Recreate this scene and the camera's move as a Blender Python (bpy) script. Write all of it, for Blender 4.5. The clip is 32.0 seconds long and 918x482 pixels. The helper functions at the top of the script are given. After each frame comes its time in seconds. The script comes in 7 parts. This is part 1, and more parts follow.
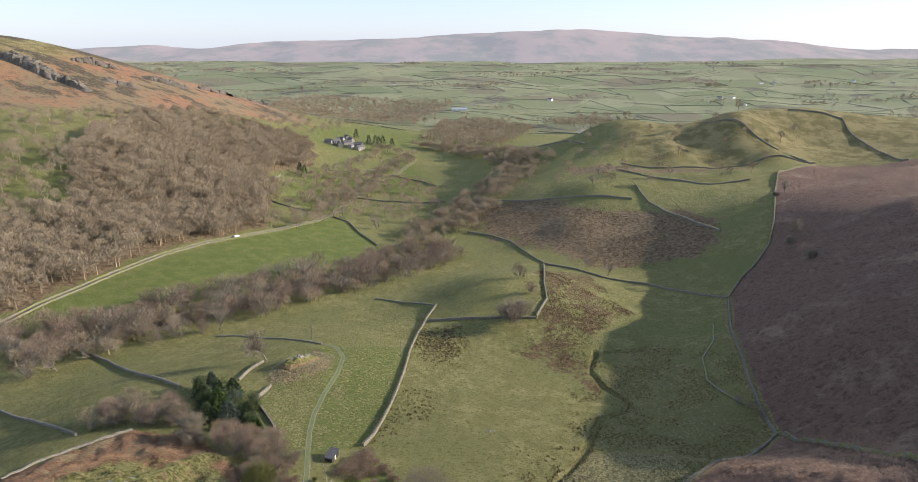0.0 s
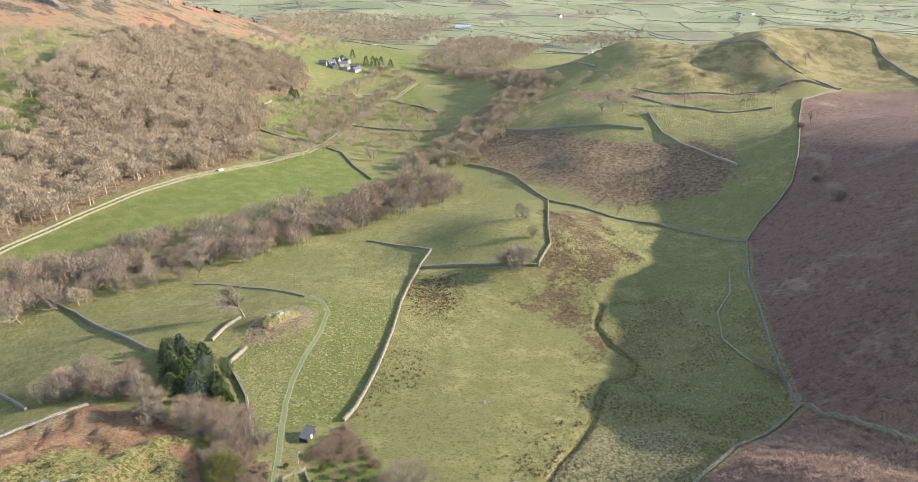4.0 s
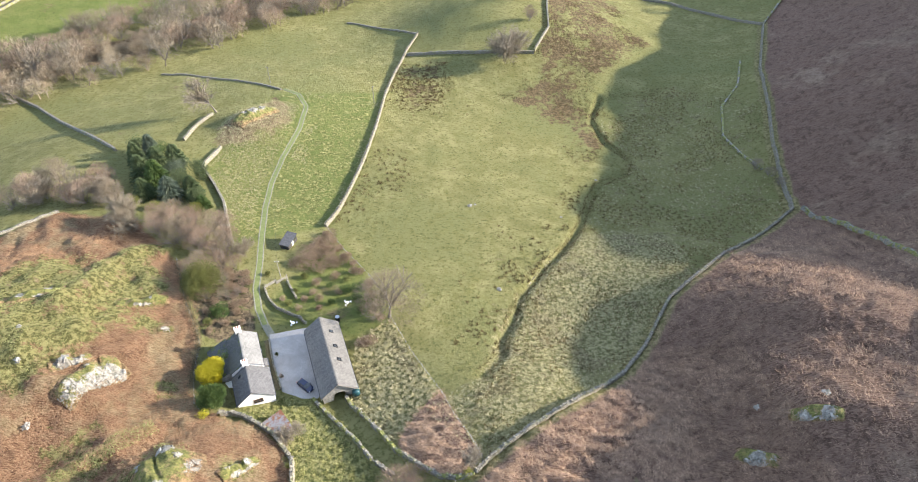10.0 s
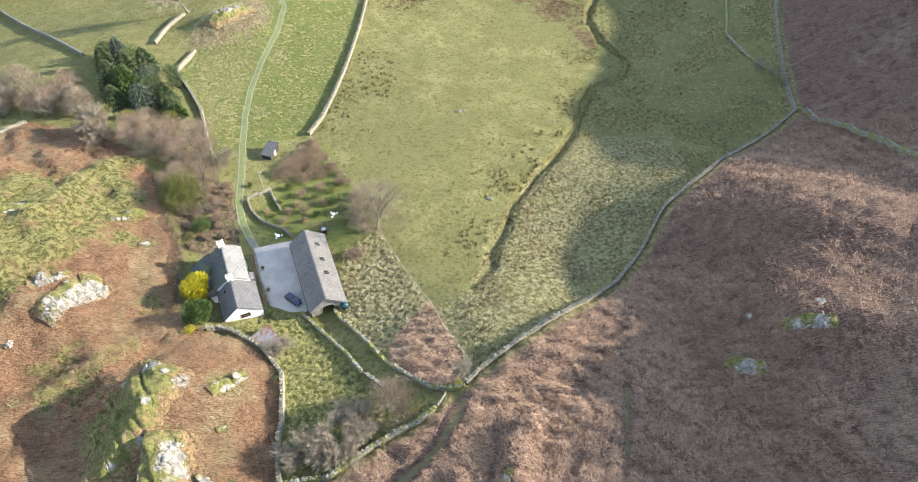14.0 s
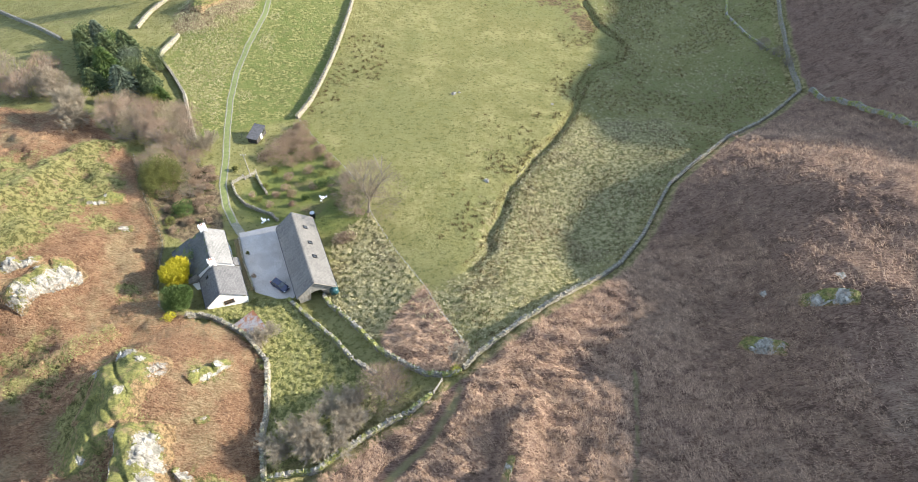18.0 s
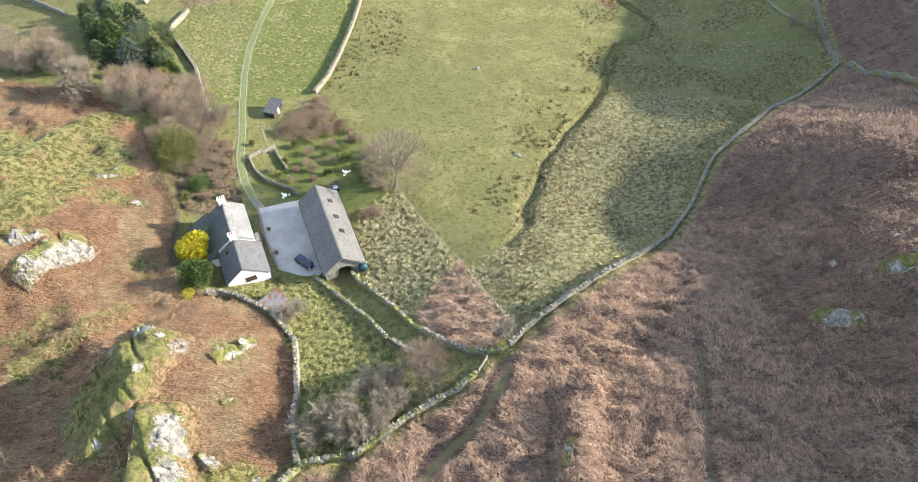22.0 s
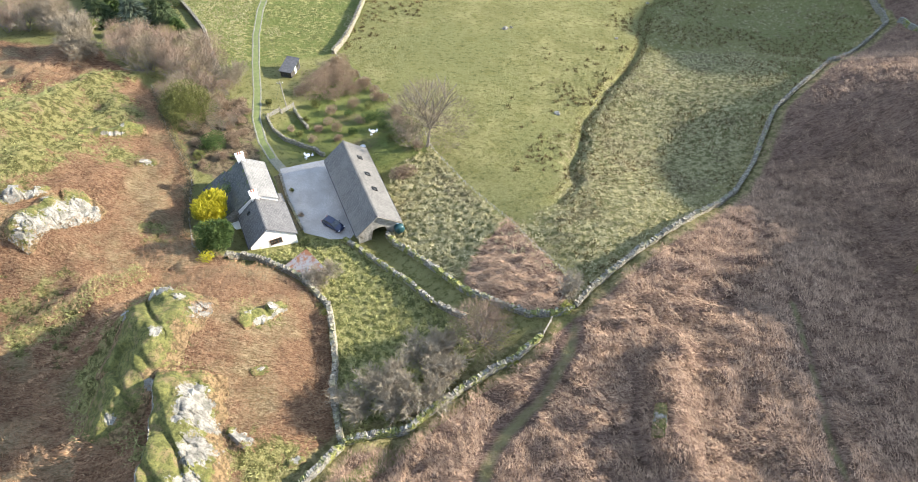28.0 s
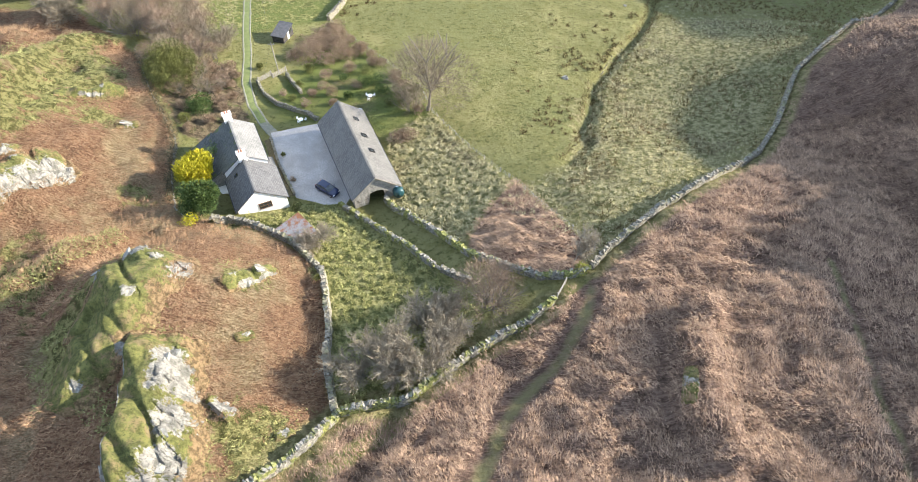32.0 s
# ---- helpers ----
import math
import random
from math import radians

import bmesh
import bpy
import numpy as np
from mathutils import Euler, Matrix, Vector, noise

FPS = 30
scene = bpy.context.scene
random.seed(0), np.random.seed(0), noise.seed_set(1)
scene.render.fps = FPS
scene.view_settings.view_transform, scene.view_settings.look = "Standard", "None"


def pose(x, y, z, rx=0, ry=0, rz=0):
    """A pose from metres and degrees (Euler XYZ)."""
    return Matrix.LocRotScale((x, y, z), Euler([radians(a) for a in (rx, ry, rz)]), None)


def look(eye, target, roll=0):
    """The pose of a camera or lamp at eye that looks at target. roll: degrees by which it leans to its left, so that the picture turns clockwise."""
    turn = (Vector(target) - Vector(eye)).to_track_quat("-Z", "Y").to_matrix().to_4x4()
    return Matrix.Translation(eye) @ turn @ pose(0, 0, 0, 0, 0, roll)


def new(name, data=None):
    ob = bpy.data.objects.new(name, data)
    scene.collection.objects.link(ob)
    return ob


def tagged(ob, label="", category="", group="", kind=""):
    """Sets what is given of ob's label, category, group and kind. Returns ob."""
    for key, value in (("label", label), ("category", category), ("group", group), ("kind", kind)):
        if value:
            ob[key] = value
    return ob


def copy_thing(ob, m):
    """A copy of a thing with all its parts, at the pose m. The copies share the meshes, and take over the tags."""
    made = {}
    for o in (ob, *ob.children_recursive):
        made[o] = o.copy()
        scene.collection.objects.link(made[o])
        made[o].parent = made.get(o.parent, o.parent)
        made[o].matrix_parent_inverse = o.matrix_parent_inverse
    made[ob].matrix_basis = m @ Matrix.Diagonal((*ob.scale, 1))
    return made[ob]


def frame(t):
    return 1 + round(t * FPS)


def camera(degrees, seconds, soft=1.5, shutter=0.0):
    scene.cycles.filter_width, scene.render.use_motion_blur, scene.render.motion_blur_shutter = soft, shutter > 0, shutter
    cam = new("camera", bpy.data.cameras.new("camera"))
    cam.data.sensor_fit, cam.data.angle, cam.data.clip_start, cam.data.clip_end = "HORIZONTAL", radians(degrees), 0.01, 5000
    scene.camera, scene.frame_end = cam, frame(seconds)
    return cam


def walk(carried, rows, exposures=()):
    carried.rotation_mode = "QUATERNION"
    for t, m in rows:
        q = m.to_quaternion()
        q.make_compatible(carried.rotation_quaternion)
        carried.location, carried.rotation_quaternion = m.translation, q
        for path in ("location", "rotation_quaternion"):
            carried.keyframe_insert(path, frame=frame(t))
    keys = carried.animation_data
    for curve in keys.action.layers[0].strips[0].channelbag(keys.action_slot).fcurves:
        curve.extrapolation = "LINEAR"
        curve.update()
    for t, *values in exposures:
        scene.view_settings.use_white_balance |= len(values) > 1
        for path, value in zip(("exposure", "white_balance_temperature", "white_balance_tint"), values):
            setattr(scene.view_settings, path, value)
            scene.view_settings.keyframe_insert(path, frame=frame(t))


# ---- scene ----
cam = camera(71.4, 32.0, 0.6)
METRES, EYE, TILT, LEAN, TURN = 109.0, 136.5, -17.5, 0.0, 0.0
ROWS = [
    (0.0, 0.0, 0.0, 0.0, 0.0, 0.0, -0.0),
    (0.5, 0.0055, 0.0433, 0.0145, 0.06, -0.64, -0.0),
    (1.0, 0.0104, 0.0855, 0.029, 0.08, -1.32, -0.02),
    (1.5, 0.0156, 0.127, 0.0427, 0.11, -1.99, -0.02),
    (2.0, 0.0208, 0.1663, 0.056, 0.16, -2.67, -0.03),
    (2.5, 0.0272, 0.2026, 0.0683, 0.23, -3.53, -0.04),
    (3.0, 0.0321, 0.2354, 0.0793, 0.3, -4.57, -0.08),
    (3.5, 0.0376, 0.2638, 0.0885, 0.38, -5.71, -0.1),
    (5.5, 0.0577, 0.3461, 0.1124, 0.62, -11.58, -0.19),
    (6.0, 0.0611, 0.3609, 0.1159, 0.66, -13.1, -0.22),
    (6.5, 0.0653, 0.3742, 0.1189, 0.7, -14.62, -0.22),
    (7.0, 0.0678, 0.3856, 0.1212, 0.67, -16.16, -0.24),
    (7.5, 0.0711, 0.3954, 0.1228, 0.62, -17.8, -0.22),
    (8.0, 0.0738, 0.4043, 0.1247, 0.57, -19.65, -0.2),
    (8.5, 0.076, 0.4124, 0.1257, 0.51, -21.4, -0.19),
    (9.0, 0.0772, 0.4198, 0.1268, 0.43, -23.14, -0.2),
    (9.5, 0.0799, 0.4268, 0.1282, 0.34, -24.88, -0.15),
    (10.0, 0.0814, 0.4333, 0.1294, 0.2, -26.65, -0.12),
    (10.5, 0.083, 0.4389, 0.1293, 0.11, -28.41, -0.1),
    (11.0, 0.0843, 0.4444, 0.1298, -0.0, -30.17, -0.06),
    (11.5, 0.0864, 0.4501, 0.1291, -0.08, -31.8, -0.01),
    (12.0, 0.0866, 0.4554, 0.1275, -0.2, -33.11, -0.02),
    (12.5, 0.0888, 0.4609, 0.1249, -0.28, -34.25, 0.04),
    (13.0, 0.0896, 0.4672, 0.1214, -0.39, -34.99, 0.06),
    (13.5, 0.0911, 0.4737, 0.1164, -0.5, -34.99, 0.1),
    (14.0, 0.0922, 0.4809, 0.1094, -0.62, -34.98, 0.16),
    (14.5, 0.0931, 0.4882, 0.1014, -0.74, -34.95, 0.2),
    (16.5, 0.097, 0.5046, 0.0621, -1.11, -34.81, 0.35),
    (17.0, 0.0973, 0.5079, 0.0514, -1.19, -34.78, 0.39),
    (17.5, 0.0961, 0.5113, 0.0407, -1.23, -34.76, 0.42),
    (18.0, 0.0926, 0.5145, 0.0299, -1.28, -34.75, 0.45),
    (18.5, 0.0871, 0.5183, 0.0189, -1.26, -34.73, 0.45),
    (19.0, 0.08, 0.5227, 0.007, -1.25, -34.7, 0.46),
    (19.5, 0.0715, 0.5274, -0.0049, -1.26, -34.69, 0.48),
    (20.0, 0.0619, 0.5321, -0.017, -1.29, -34.68, 0.5),
    (20.5, 0.0515, 0.5376, -0.0291, -1.35, -34.67, 0.52),
    (21.0, 0.0401, 0.5428, -0.0413, -1.41, -34.65, 0.53),
    (21.5, 0.0291, 0.5486, -0.0529, -1.48, -34.64, 0.56),
    (22.0, 0.0177, 0.5544, -0.0641, -1.55, -34.63, 0.59),
    (22.5, 0.0068, 0.5602, -0.0754, -1.6, -34.64, 0.62),
    (23.0, -0.0038, 0.5658, -0.0864, -1.68, -34.64, 0.64),
    (23.5, -0.014, 0.5709, -0.0977, -1.75, -34.63, 0.66),
    (24.0, -0.0229, 0.576, -0.1085, -1.8, -34.64, 0.71),
    (24.5, -0.0318, 0.5805, -0.1196, -1.86, -34.63, 0.71),
    (25.0, -0.0399, 0.5851, -0.13, -1.94, -34.63, 0.73),
    (25.5, -0.0463, 0.5897, -0.1404, -2.01, -34.63, 0.8),
    (27.5, -0.0672, 0.6096, -0.1826, -2.21, -34.59, 0.9),
    (28.0, -0.0708, 0.6144, -0.1937, -2.24, -34.57, 0.92),
    (28.5, -0.0742, 0.6197, -0.2063, -2.27, -34.56, 0.93),
    (29.0, -0.077, 0.6251, -0.2197, -2.27, -34.54, 0.97),
    (29.5, -0.0786, 0.63, -0.2326, -2.26, -34.53, 0.99),
    (30.0, -0.0787, 0.6343, -0.2444, -2.3, -34.52, 1.01),
    (30.5, -0.0782, 0.6383, -0.256, -2.34, -34.52, 1.01),
    (31.0, -0.0781, 0.642, -0.2676, -2.38, -34.5, 1.04),
    (31.5, -0.078, 0.6439, -0.2784, -2.4, -34.5, 1.07),
    (32.0, -0.0782, 0.6457, -0.2863, -2.41, -34.49, 1.09),
]
walk(cam, [(t, pose(0, 0, EYE, TILT, LEAN, TURN) @ pose(METRES * x, METRES * y, METRES * z, 90 + pitch, roll, yaw)) for t, x, y, z, yaw, pitch, roll in ROWS],
     exposures=[(0.0, 0.68, 6250, 17), (1.5, 0.92, 6250, 17), (3.5, 1.33, 6250, 17), (5.5, 1.63, 6250, 17), (9.0, 1.73, 6200, 14), (13.0, 1.75, 6200, 12), (17.0, 1.76, 6200, 11), (32.0, 1.78, 6200, 11)])

# ---- world, sun ----
SUN_EL, SUN_AZ = 18.0, 9.0        # degrees above the horizon; from +x towards +y
world = bpy.data.worlds.new("sky")
scene.world = world
world.use_nodes = True
wn = world.node_tree.nodes
sky = wn.new("ShaderNodeTexSky")
sky.sky_type, sky.sun_disc = "NISHITA", False
sky.sun_elevation, sky.sun_rotation = radians(SUN_EL), radians(90 - SUN_AZ)
sky.air_density, sky.dust_density, sky.ozone_density = 1.0, 0.3, 3.0
wn["Background"].inputs["Strength"].default_value = 0.148
haze = wn.new("ShaderNodeMix")
haze.data_type = "RGBA"
haze.inputs[0].default_value = 0.6
haze.inputs[7].default_value = (2.95, 3.55, 4.4, 1)      # a thin even winter haze over the whole sky
world.node_tree.links.new(sky.outputs[0], haze.inputs[6])
world.node_tree.links.new(haze.outputs[2], wn["Background"].inputs["Color"])
sun = new("sun", bpy.data.lights.new("sun", "SUN"))
sun.data.energy, sun.data.angle, sun.data.color = 5.0, radians(0.55), (1.0, 0.90, 0.75)
sun.matrix_world = look((math.cos(radians(SUN_AZ)) * math.cos(radians(SUN_EL)) * 900, math.sin(radians(SUN_AZ)) * math.cos(radians(SUN_EL)) * 900, math.sin(radians(SUN_EL)) * 900), (0, 0, 0))


# ---- materials ----
class Nodes:
    """A short way to write a node material."""

    def __init__(self, name, rough=0.9, spec=0.2, metal=0.0):
        self.mat = bpy.data.materials.new(name)
        self.mat.use_nodes = True
        self.t = self.mat.node_tree
        self.bsdf = self.t.nodes["Principled BSDF"]
        self.bsdf.inputs["Roughness"].default_value = rough
        self.bsdf.inputs["Specular IOR Level"].default_value = spec
        self.bsdf.inputs["Metallic"].default_value = metal
        self.pos = self.t.nodes.new("ShaderNodeNewGeometry").outputs["Position"]

    def link(self, a, b):
        self.t.links.new(a, b)

    def val(self, socket, v):
        if isinstance(v, (int, float)):
            socket.default_value = v
        elif isinstance(v, (tuple, list)):
            socket.default_value = (*v, 1.0) if len(v) == 3 and socket.type == "RGBA" else v
        else:
            self.link(v, socket)

    def noise(self, scale, detail=4.0, rough=0.6, stretch=None, turn=0.0, warp=0.0):
        n = self.t.nodes.new("ShaderNodeTexNoise")
        n.inputs["Scale"].default_value, n.inputs["Detail"].default_value, n.inputs["Roughness"].default_value = scale, detail, rough
        n.inputs["Distortion"].default_value = warp
        src = self.pos
        if stretch:
            m = self.t.nodes.new("ShaderNodeMapping")
            m.inputs["Scale"].default_value = stretch
            m.inputs["Rotation"].default_value = (0, 0, radians(turn))
            self.link(src, m.inputs["Vector"])
            src = m.outputs["Vector"]
        self.link(src, n.inputs["Vector"])
        return n.outputs["Fac"]

    def ramp(self, fac, lo, hi, a=0.0, b=1.0):
        m = self.t.nodes.new("ShaderNodeMapRange")
        m.interpolation_type = "SMOOTHSTEP"
        self.val(m.inputs["Value"], fac)
        for key, v in (("From Min", lo), ("From Max", hi), ("To Min", a), ("To Max", b)):
            m.inputs[key].default_value = v
        return m.outputs["Result"]

    def math(self, op, a, b=0.0):
        m = self.t.nodes.new("ShaderNodeMath")
        m.operation = op
        self.val(m.inputs[0], a)
        self.val(m.inputs[1], b)
        return m.outputs[0]

    def mix(self, fac, a, b, blend="MIX"):
        m = self.t.nodes.new("ShaderNodeMix")
        m.data_type, m.blend_type = "RGBA", blend
        self.val(m.inputs[0], fac)
        self.val(m.inputs[6], a)
        self.val(m.inputs[7], b)
        return m.outputs[2]

    def attr(self, name):
        n = self.t.nodes.new("ShaderNodeAttribute")
        n.attribute_name = name
        return n.outputs["Fac"]

    def random(self):
        return self.t.nodes.new("ShaderNodeObjectInfo").outputs["Random"]

    def island(self):
        return self.t.nodes.new("ShaderNodeNewGeometry").outputs["Random Per Island"]

    def colour(self, c):
        self.val(self.bsdf.inputs["Base Color"], c)
        return self

    def bump(self, height, strength=0.5, distance=0.1):
        b = self.t.nodes.new("ShaderNodeBump")
        b.inputs["Strength"].default_value, b.inputs["Distance"].default_value = strength, distance
        self.link(height, b.inputs["Height"])
        self.link(b.outputs["Normal"], self.bsdf.inputs["Normal"])
        return self


def plain(name, a, b, scale=3.0, rough=0.85, spec=0.2, metal=0.0, bump=0.3, dist=0.03, by_object=0.0, fine=6.0):
    """Two tones mixed at two scales, with a fine relief."""
    n = Nodes(name, rough, spec, metal)
    f = n.math("ADD", n.math("MULTIPLY", n.noise(scale), 0.55), n.math("MULTIPLY", n.noise(scale * fine, 3), 0.45))
    c = n.mix(n.ramp(f, 0.32, 0.68), a, b)
    if by_object:
        c = n.mix(n.math("MULTIPLY", n.random(), by_object), c, tuple(v * 0.45 for v in a))
    n.colour(c)
    if bump:
        n.bump(f, bump, dist)
    return n.mat


# ---- the ground ----
WIDE_HILLS = [
    (-700, 950, 300, 253.8), (-450, 1050, 220, -33.8), (-350, 650, 220, 91.6), (600, 1000, 220, -15.6), (0, -250, 350, 35.8),
    (450, 250, 220, 78.6), (500, -200, 300, 93.8), (-450, 100, 300, 11.2), (300, 600, 200, -27.7), (-150, 350, 180, 13.8),
    (100, 350, 150, -48.3), (900, 500, 350, 144.2), (-900, 500, 350, -114.5), (150, 750, 200, 52.6), (-150, 750, 200, -89.2),
]
VALLEY_HILLS = [
    (50, 400, 55, 33.3), (180, 395, 60, -5.0), (-210, 320, 70, -6.5), (450, 800, 120, -19.8), (330, 450, 110, 15.8), (-250, 180, 130, -22.5),
    (-500, -200, 300, 81.1), (-270, 480, 110, -16.6), (140, 650, 90, 13.5), (-600, 1100, 150, -16.9), (-380, 1130, 120, 11.4),
    (330, 850, 90, 22.5), (470, 930, 90, 58.4), (640, 960, 110, 35.2), (230, 960, 90, 23.9), (-480, 780, 120, -42.0),
]
# the last three are unseen hollows, sunk to hold back the eastern shadow
FAR_KNOBS = [(350, 850, 42, 16.0), (245, 950, 45, 14.0), (430, 900, 40, 8.0), (140, 640, 26, 7.0), (105, 560, 20, 6.0), (12, 395, 24, 4.0), (84, 157, 5, 0.9), (94, 152, 6, 1.4), (106, 147, 7, 1.8), (88, 144, 6, 1.0), (66, 112, 5, 0.6), (76, 116, 5, 1.8), (89, 114, 9, 3.6), (98, 141, 8, 2.5), (90, 147, 6, 1.2), (80, 125, 9, 2.6), (60, 108, 7, -1.8), (57, 98, 7, -1.6), (60, 118, 6, -1.2), (-77, 268, 9, 4.5), (-57, 83, 8, 3.0), (310, 290, 48, -24.0), (430, 420, 75, -30.0), (540, 520, 70, -25.0)]
SCARP = [(24.5, 99.5), (22.5, 95.5), (20.8, 91), (20, 86), (21.5, 80)]
GULLY = [(-14.5, 90), (-16.5, 85.5), (-19, 81), (-22, 76)]
PATHS = [[(43.4, 106.3), (41.1, 94), (38.2, 83.7), (36.7, 76)], [(11.5, 106), (9.9, 101.3), (4, 92.9), (-0.7, 89.2), (-5.6, 79.6), (-8, 70)]]
BANK = [(-72, 106), (-66, 110.5), (-62, 115), (-57.5, 120.5)]
WEST_RIB = [(-88.5, 151.9), (-87.5, 159.4), (-88.1, 170.1), (-85.5, 176.5), (-83.3, 182.1), (-79.1, 182.4)]
GROOVES = [[(28.6, 114.4), (33.3, 112.5), (35.3, 104.7), (36.8, 100.4)], [(28.4, 117.3), (32.7, 118.1), (38.0, 116.2), (42.2, 114.3)], [(27.9, 108.9), (32.2, 109.3), (35.8, 108.2), (37.3, 104.3)], [(41.1, 127.7), (44.3, 125.7), (47.2, 120.9)], [(17.3, 99.7), (17.8, 94.1), (15.8, 87.9), (16.1, 83.3)]]
NEAR_KNOLLS = [
    (78, 100, 12, 1.6), (88, 85, 24, 3.6), (-30, 100, 20, -4.5), (30, 125, 18, 4.7), (-15, 350, 40, -1.8), (-110, 90, 60, 41.8),
    (-60, 90, 35, -32.2), (-45, 105, 16, 15.7), (-20, 60, 45, 12.8), (20, 80, 30, -4.2), (55, 95, 32, 1.1), (95, 120, 38, 0.9),
    (140, 90, 60, 16.3), (-79, 130, 7, 3.5), (-90, 142, 13, 3.0), (-46, 95, 8, 3.6), (-41, 85, 6, 3.4), (-49, 108, 8.5, 3.5),
]
FARM_KNOLLS = [
    (190, 160, 70, 5.9), (230, 280, 70, 17.1), (-75, 140, 26, 0.9), (-100, 165, 35, 1.2), (-130, 230, 45, 13.9), (-72, 300, 32, 7.3),
    (-20, 180, 40, 3.2), (-35, 140, 28, -4.8), (5, 130, 28, 1.5), (45, 150, 25, -6.2), (90, 165, 22, 7.4), (125, 215, 35, -15.4),
    (20, 225, 45, 4.8), (-20, 300, 60, 10.9),
]


def hash01(i, j, k):
    h = np.sin(i * 127.1 + j * 311.7 + k * 74.7) * 43758.5453
    return h - np.floor(h)


def vnoise(x, y, size, k=0):
    """Smooth value noise from 0 to 1."""
    u, v = np.asarray(x) / size, np.asarray(y) / size
    i, j = np.floor(u), np.floor(v)
    fu, fv = u - i, v - j
    fu, fv = fu * fu * (3 - 2 * fu), fv * fv * (3 - 2 * fv)
    return ((hash01(i, j, k) * (1 - fu) + hash01(i + 1, j, k) * fu) * (1 - fv) + (hash01(i, j + 1, k) * (1 - fu) + hash01(i + 1, j + 1, k) * fu) * fv)


def fbm(x, y, size, octaves=3, k=0):
    total, amp, norm = 0.0, 1.0, 0.0
    for o in range(octaves):
        total, norm = total + amp * vnoise(x, y, size / 2 ** o, k + 7 * o), norm + amp
        amp *= 0.5
    return total / norm


def to_line(pts, x, y):
    """Distance from each place to a polyline."""
    best = np.full(np.shape(x), 1e9)
    for (ax, ay), (bx, by) in zip(pts[:-1], pts[1:]):
        dx, dy = bx - ax, by - ay
        s = np.clip(((x - ax) * dx + (y - ay) * dy) / (dx * dx + dy * dy), 0, 1)
        best = np.minimum(best, np.hypot(x - ax - s * dx, y - ay - s * dy))
    return best


def inside(poly, x, y, soft=3.0):
    """1 well inside a polygon, 0 well outside, with a soft edge."""
    x, y = np.asarray(x, float), np.asarray(y, float)
    odd = np.zeros(x.shape, bool)
    for (ax, ay), (bx, by) in zip(poly, poly[1:] + poly[:1]):
        cross = (ay > y) != (by > y)
        with np.errstate(divide="ignore", invalid="ignore"):
            odd ^= cross & (x < (bx - ax) * (y - ay) / (by - ay if by != ay else 1e-9) + ax)
    d = to_line(poly + poly[:1], x, y)
    return np.clip(0.5 + np.where(odd, d, -d) / soft, 0, 1)


HEATH_WALL = [(12.2, 109.6), (16, 113.6), (25, 120.2), (33, 126), (42.5, 133), (49, 139), (56.8, 149), (62.8, 159), (66.2, 164.3), (78, 174.5), (109, 206), (128.6, 223),
              (131.4, 242.6), (135.3, 265.2), (143.5, 294), (153.6, 330), (175.5, 386.3)]
HEATH_WALL_FAR = [(175.5, 386.3), (192.2, 408.8), (207.8, 423.5), (226.5, 445.3), (247.5, 483.4), (283.6, 560.1), (336.1, 663.3), (412, 734)]
LOWER_WALL = [(6, 104.1), (2.6, 101.7), (-1.9, 99.6), (-5.9, 97.4), (-10.5, 93.8), (-13.5, 91.4), (-17.9, 91), (-22.4, 90), (-25.7, 85.7), (-30.2, 81.5), (-36, 76), (-45, 66)]
PADDOCK_WALL = [(-22.8, 90.4), (-23.9, 94.8), (-24.8, 98.4), (-24.9, 103.3), (-26, 109.8), (-27.1, 114.7), (-29.7, 117.9), (-32.9, 121.4), (-36.4, 123.6), (-40.8, 126), (-43.3, 126.6), (-45.6, 126)]
LANE_WALL_WEST = [(-26.6, 133.2), (-24.2, 130.6), (-18.9, 125.1), (-13.9, 120.1), (-10.2, 115.2)]
LANE_WALL_STUB = [(-8.9, 114.2), (-5.1, 111)]
LANE_WALL_EAST = [(-18.4, 133.2), (-17.1, 130.9), (-14.1, 128), (-9.2, 122.6), (-4.8, 116.8), (-2.3, 114.8), (0.9, 112.2), (4.7, 109.3), (8.6, 108.4), (11.2, 108.6)]
PADDOCK_FENCE = [(-9.9, 160.2), (-3.1, 146.3), (-0.2, 141.1), (4.2, 133.3), (7.8, 124.5), (11.3, 118.4), (13.6, 113.6)]
FIELD_WALL = [(-35.6, 203.7), (-33, 213.6), (-31.2, 228.5), (-28.8, 251.6), (-27, 277.4), (-26, 309.3), (-24.1, 333), (-19.8, 359.7), (-14.7, 375.8)]
FIELD_WALL_TOP = [(-14.7, 375.8), (-26.8, 385.7), (-50.1, 402.4), (-57.9, 405.8)]
CORNER_WALL = [(69, 490.2), (56, 391.7), (55.2, 371.3), (46.2, 351.7)]
CROSS_WALL = [(68.6, 488), (90.8, 465.4), (107, 444), (136.3, 434.6), (156.3, 413.7), (175, 386.4)]
BECK_WALL = [(69, 490.2), (57, 526.5), (47, 552), (28.3, 572), (8.3, 586.5)]
KNOLL_CROSS_WALL = [(-19.4, 354.6), (-4.8, 353.3), (17.6, 350.3), (46, 350)]
WEST_WALL = [(-208, 316), (-185, 301.5), (-152, 272.6), (-120.5, 244.6)]
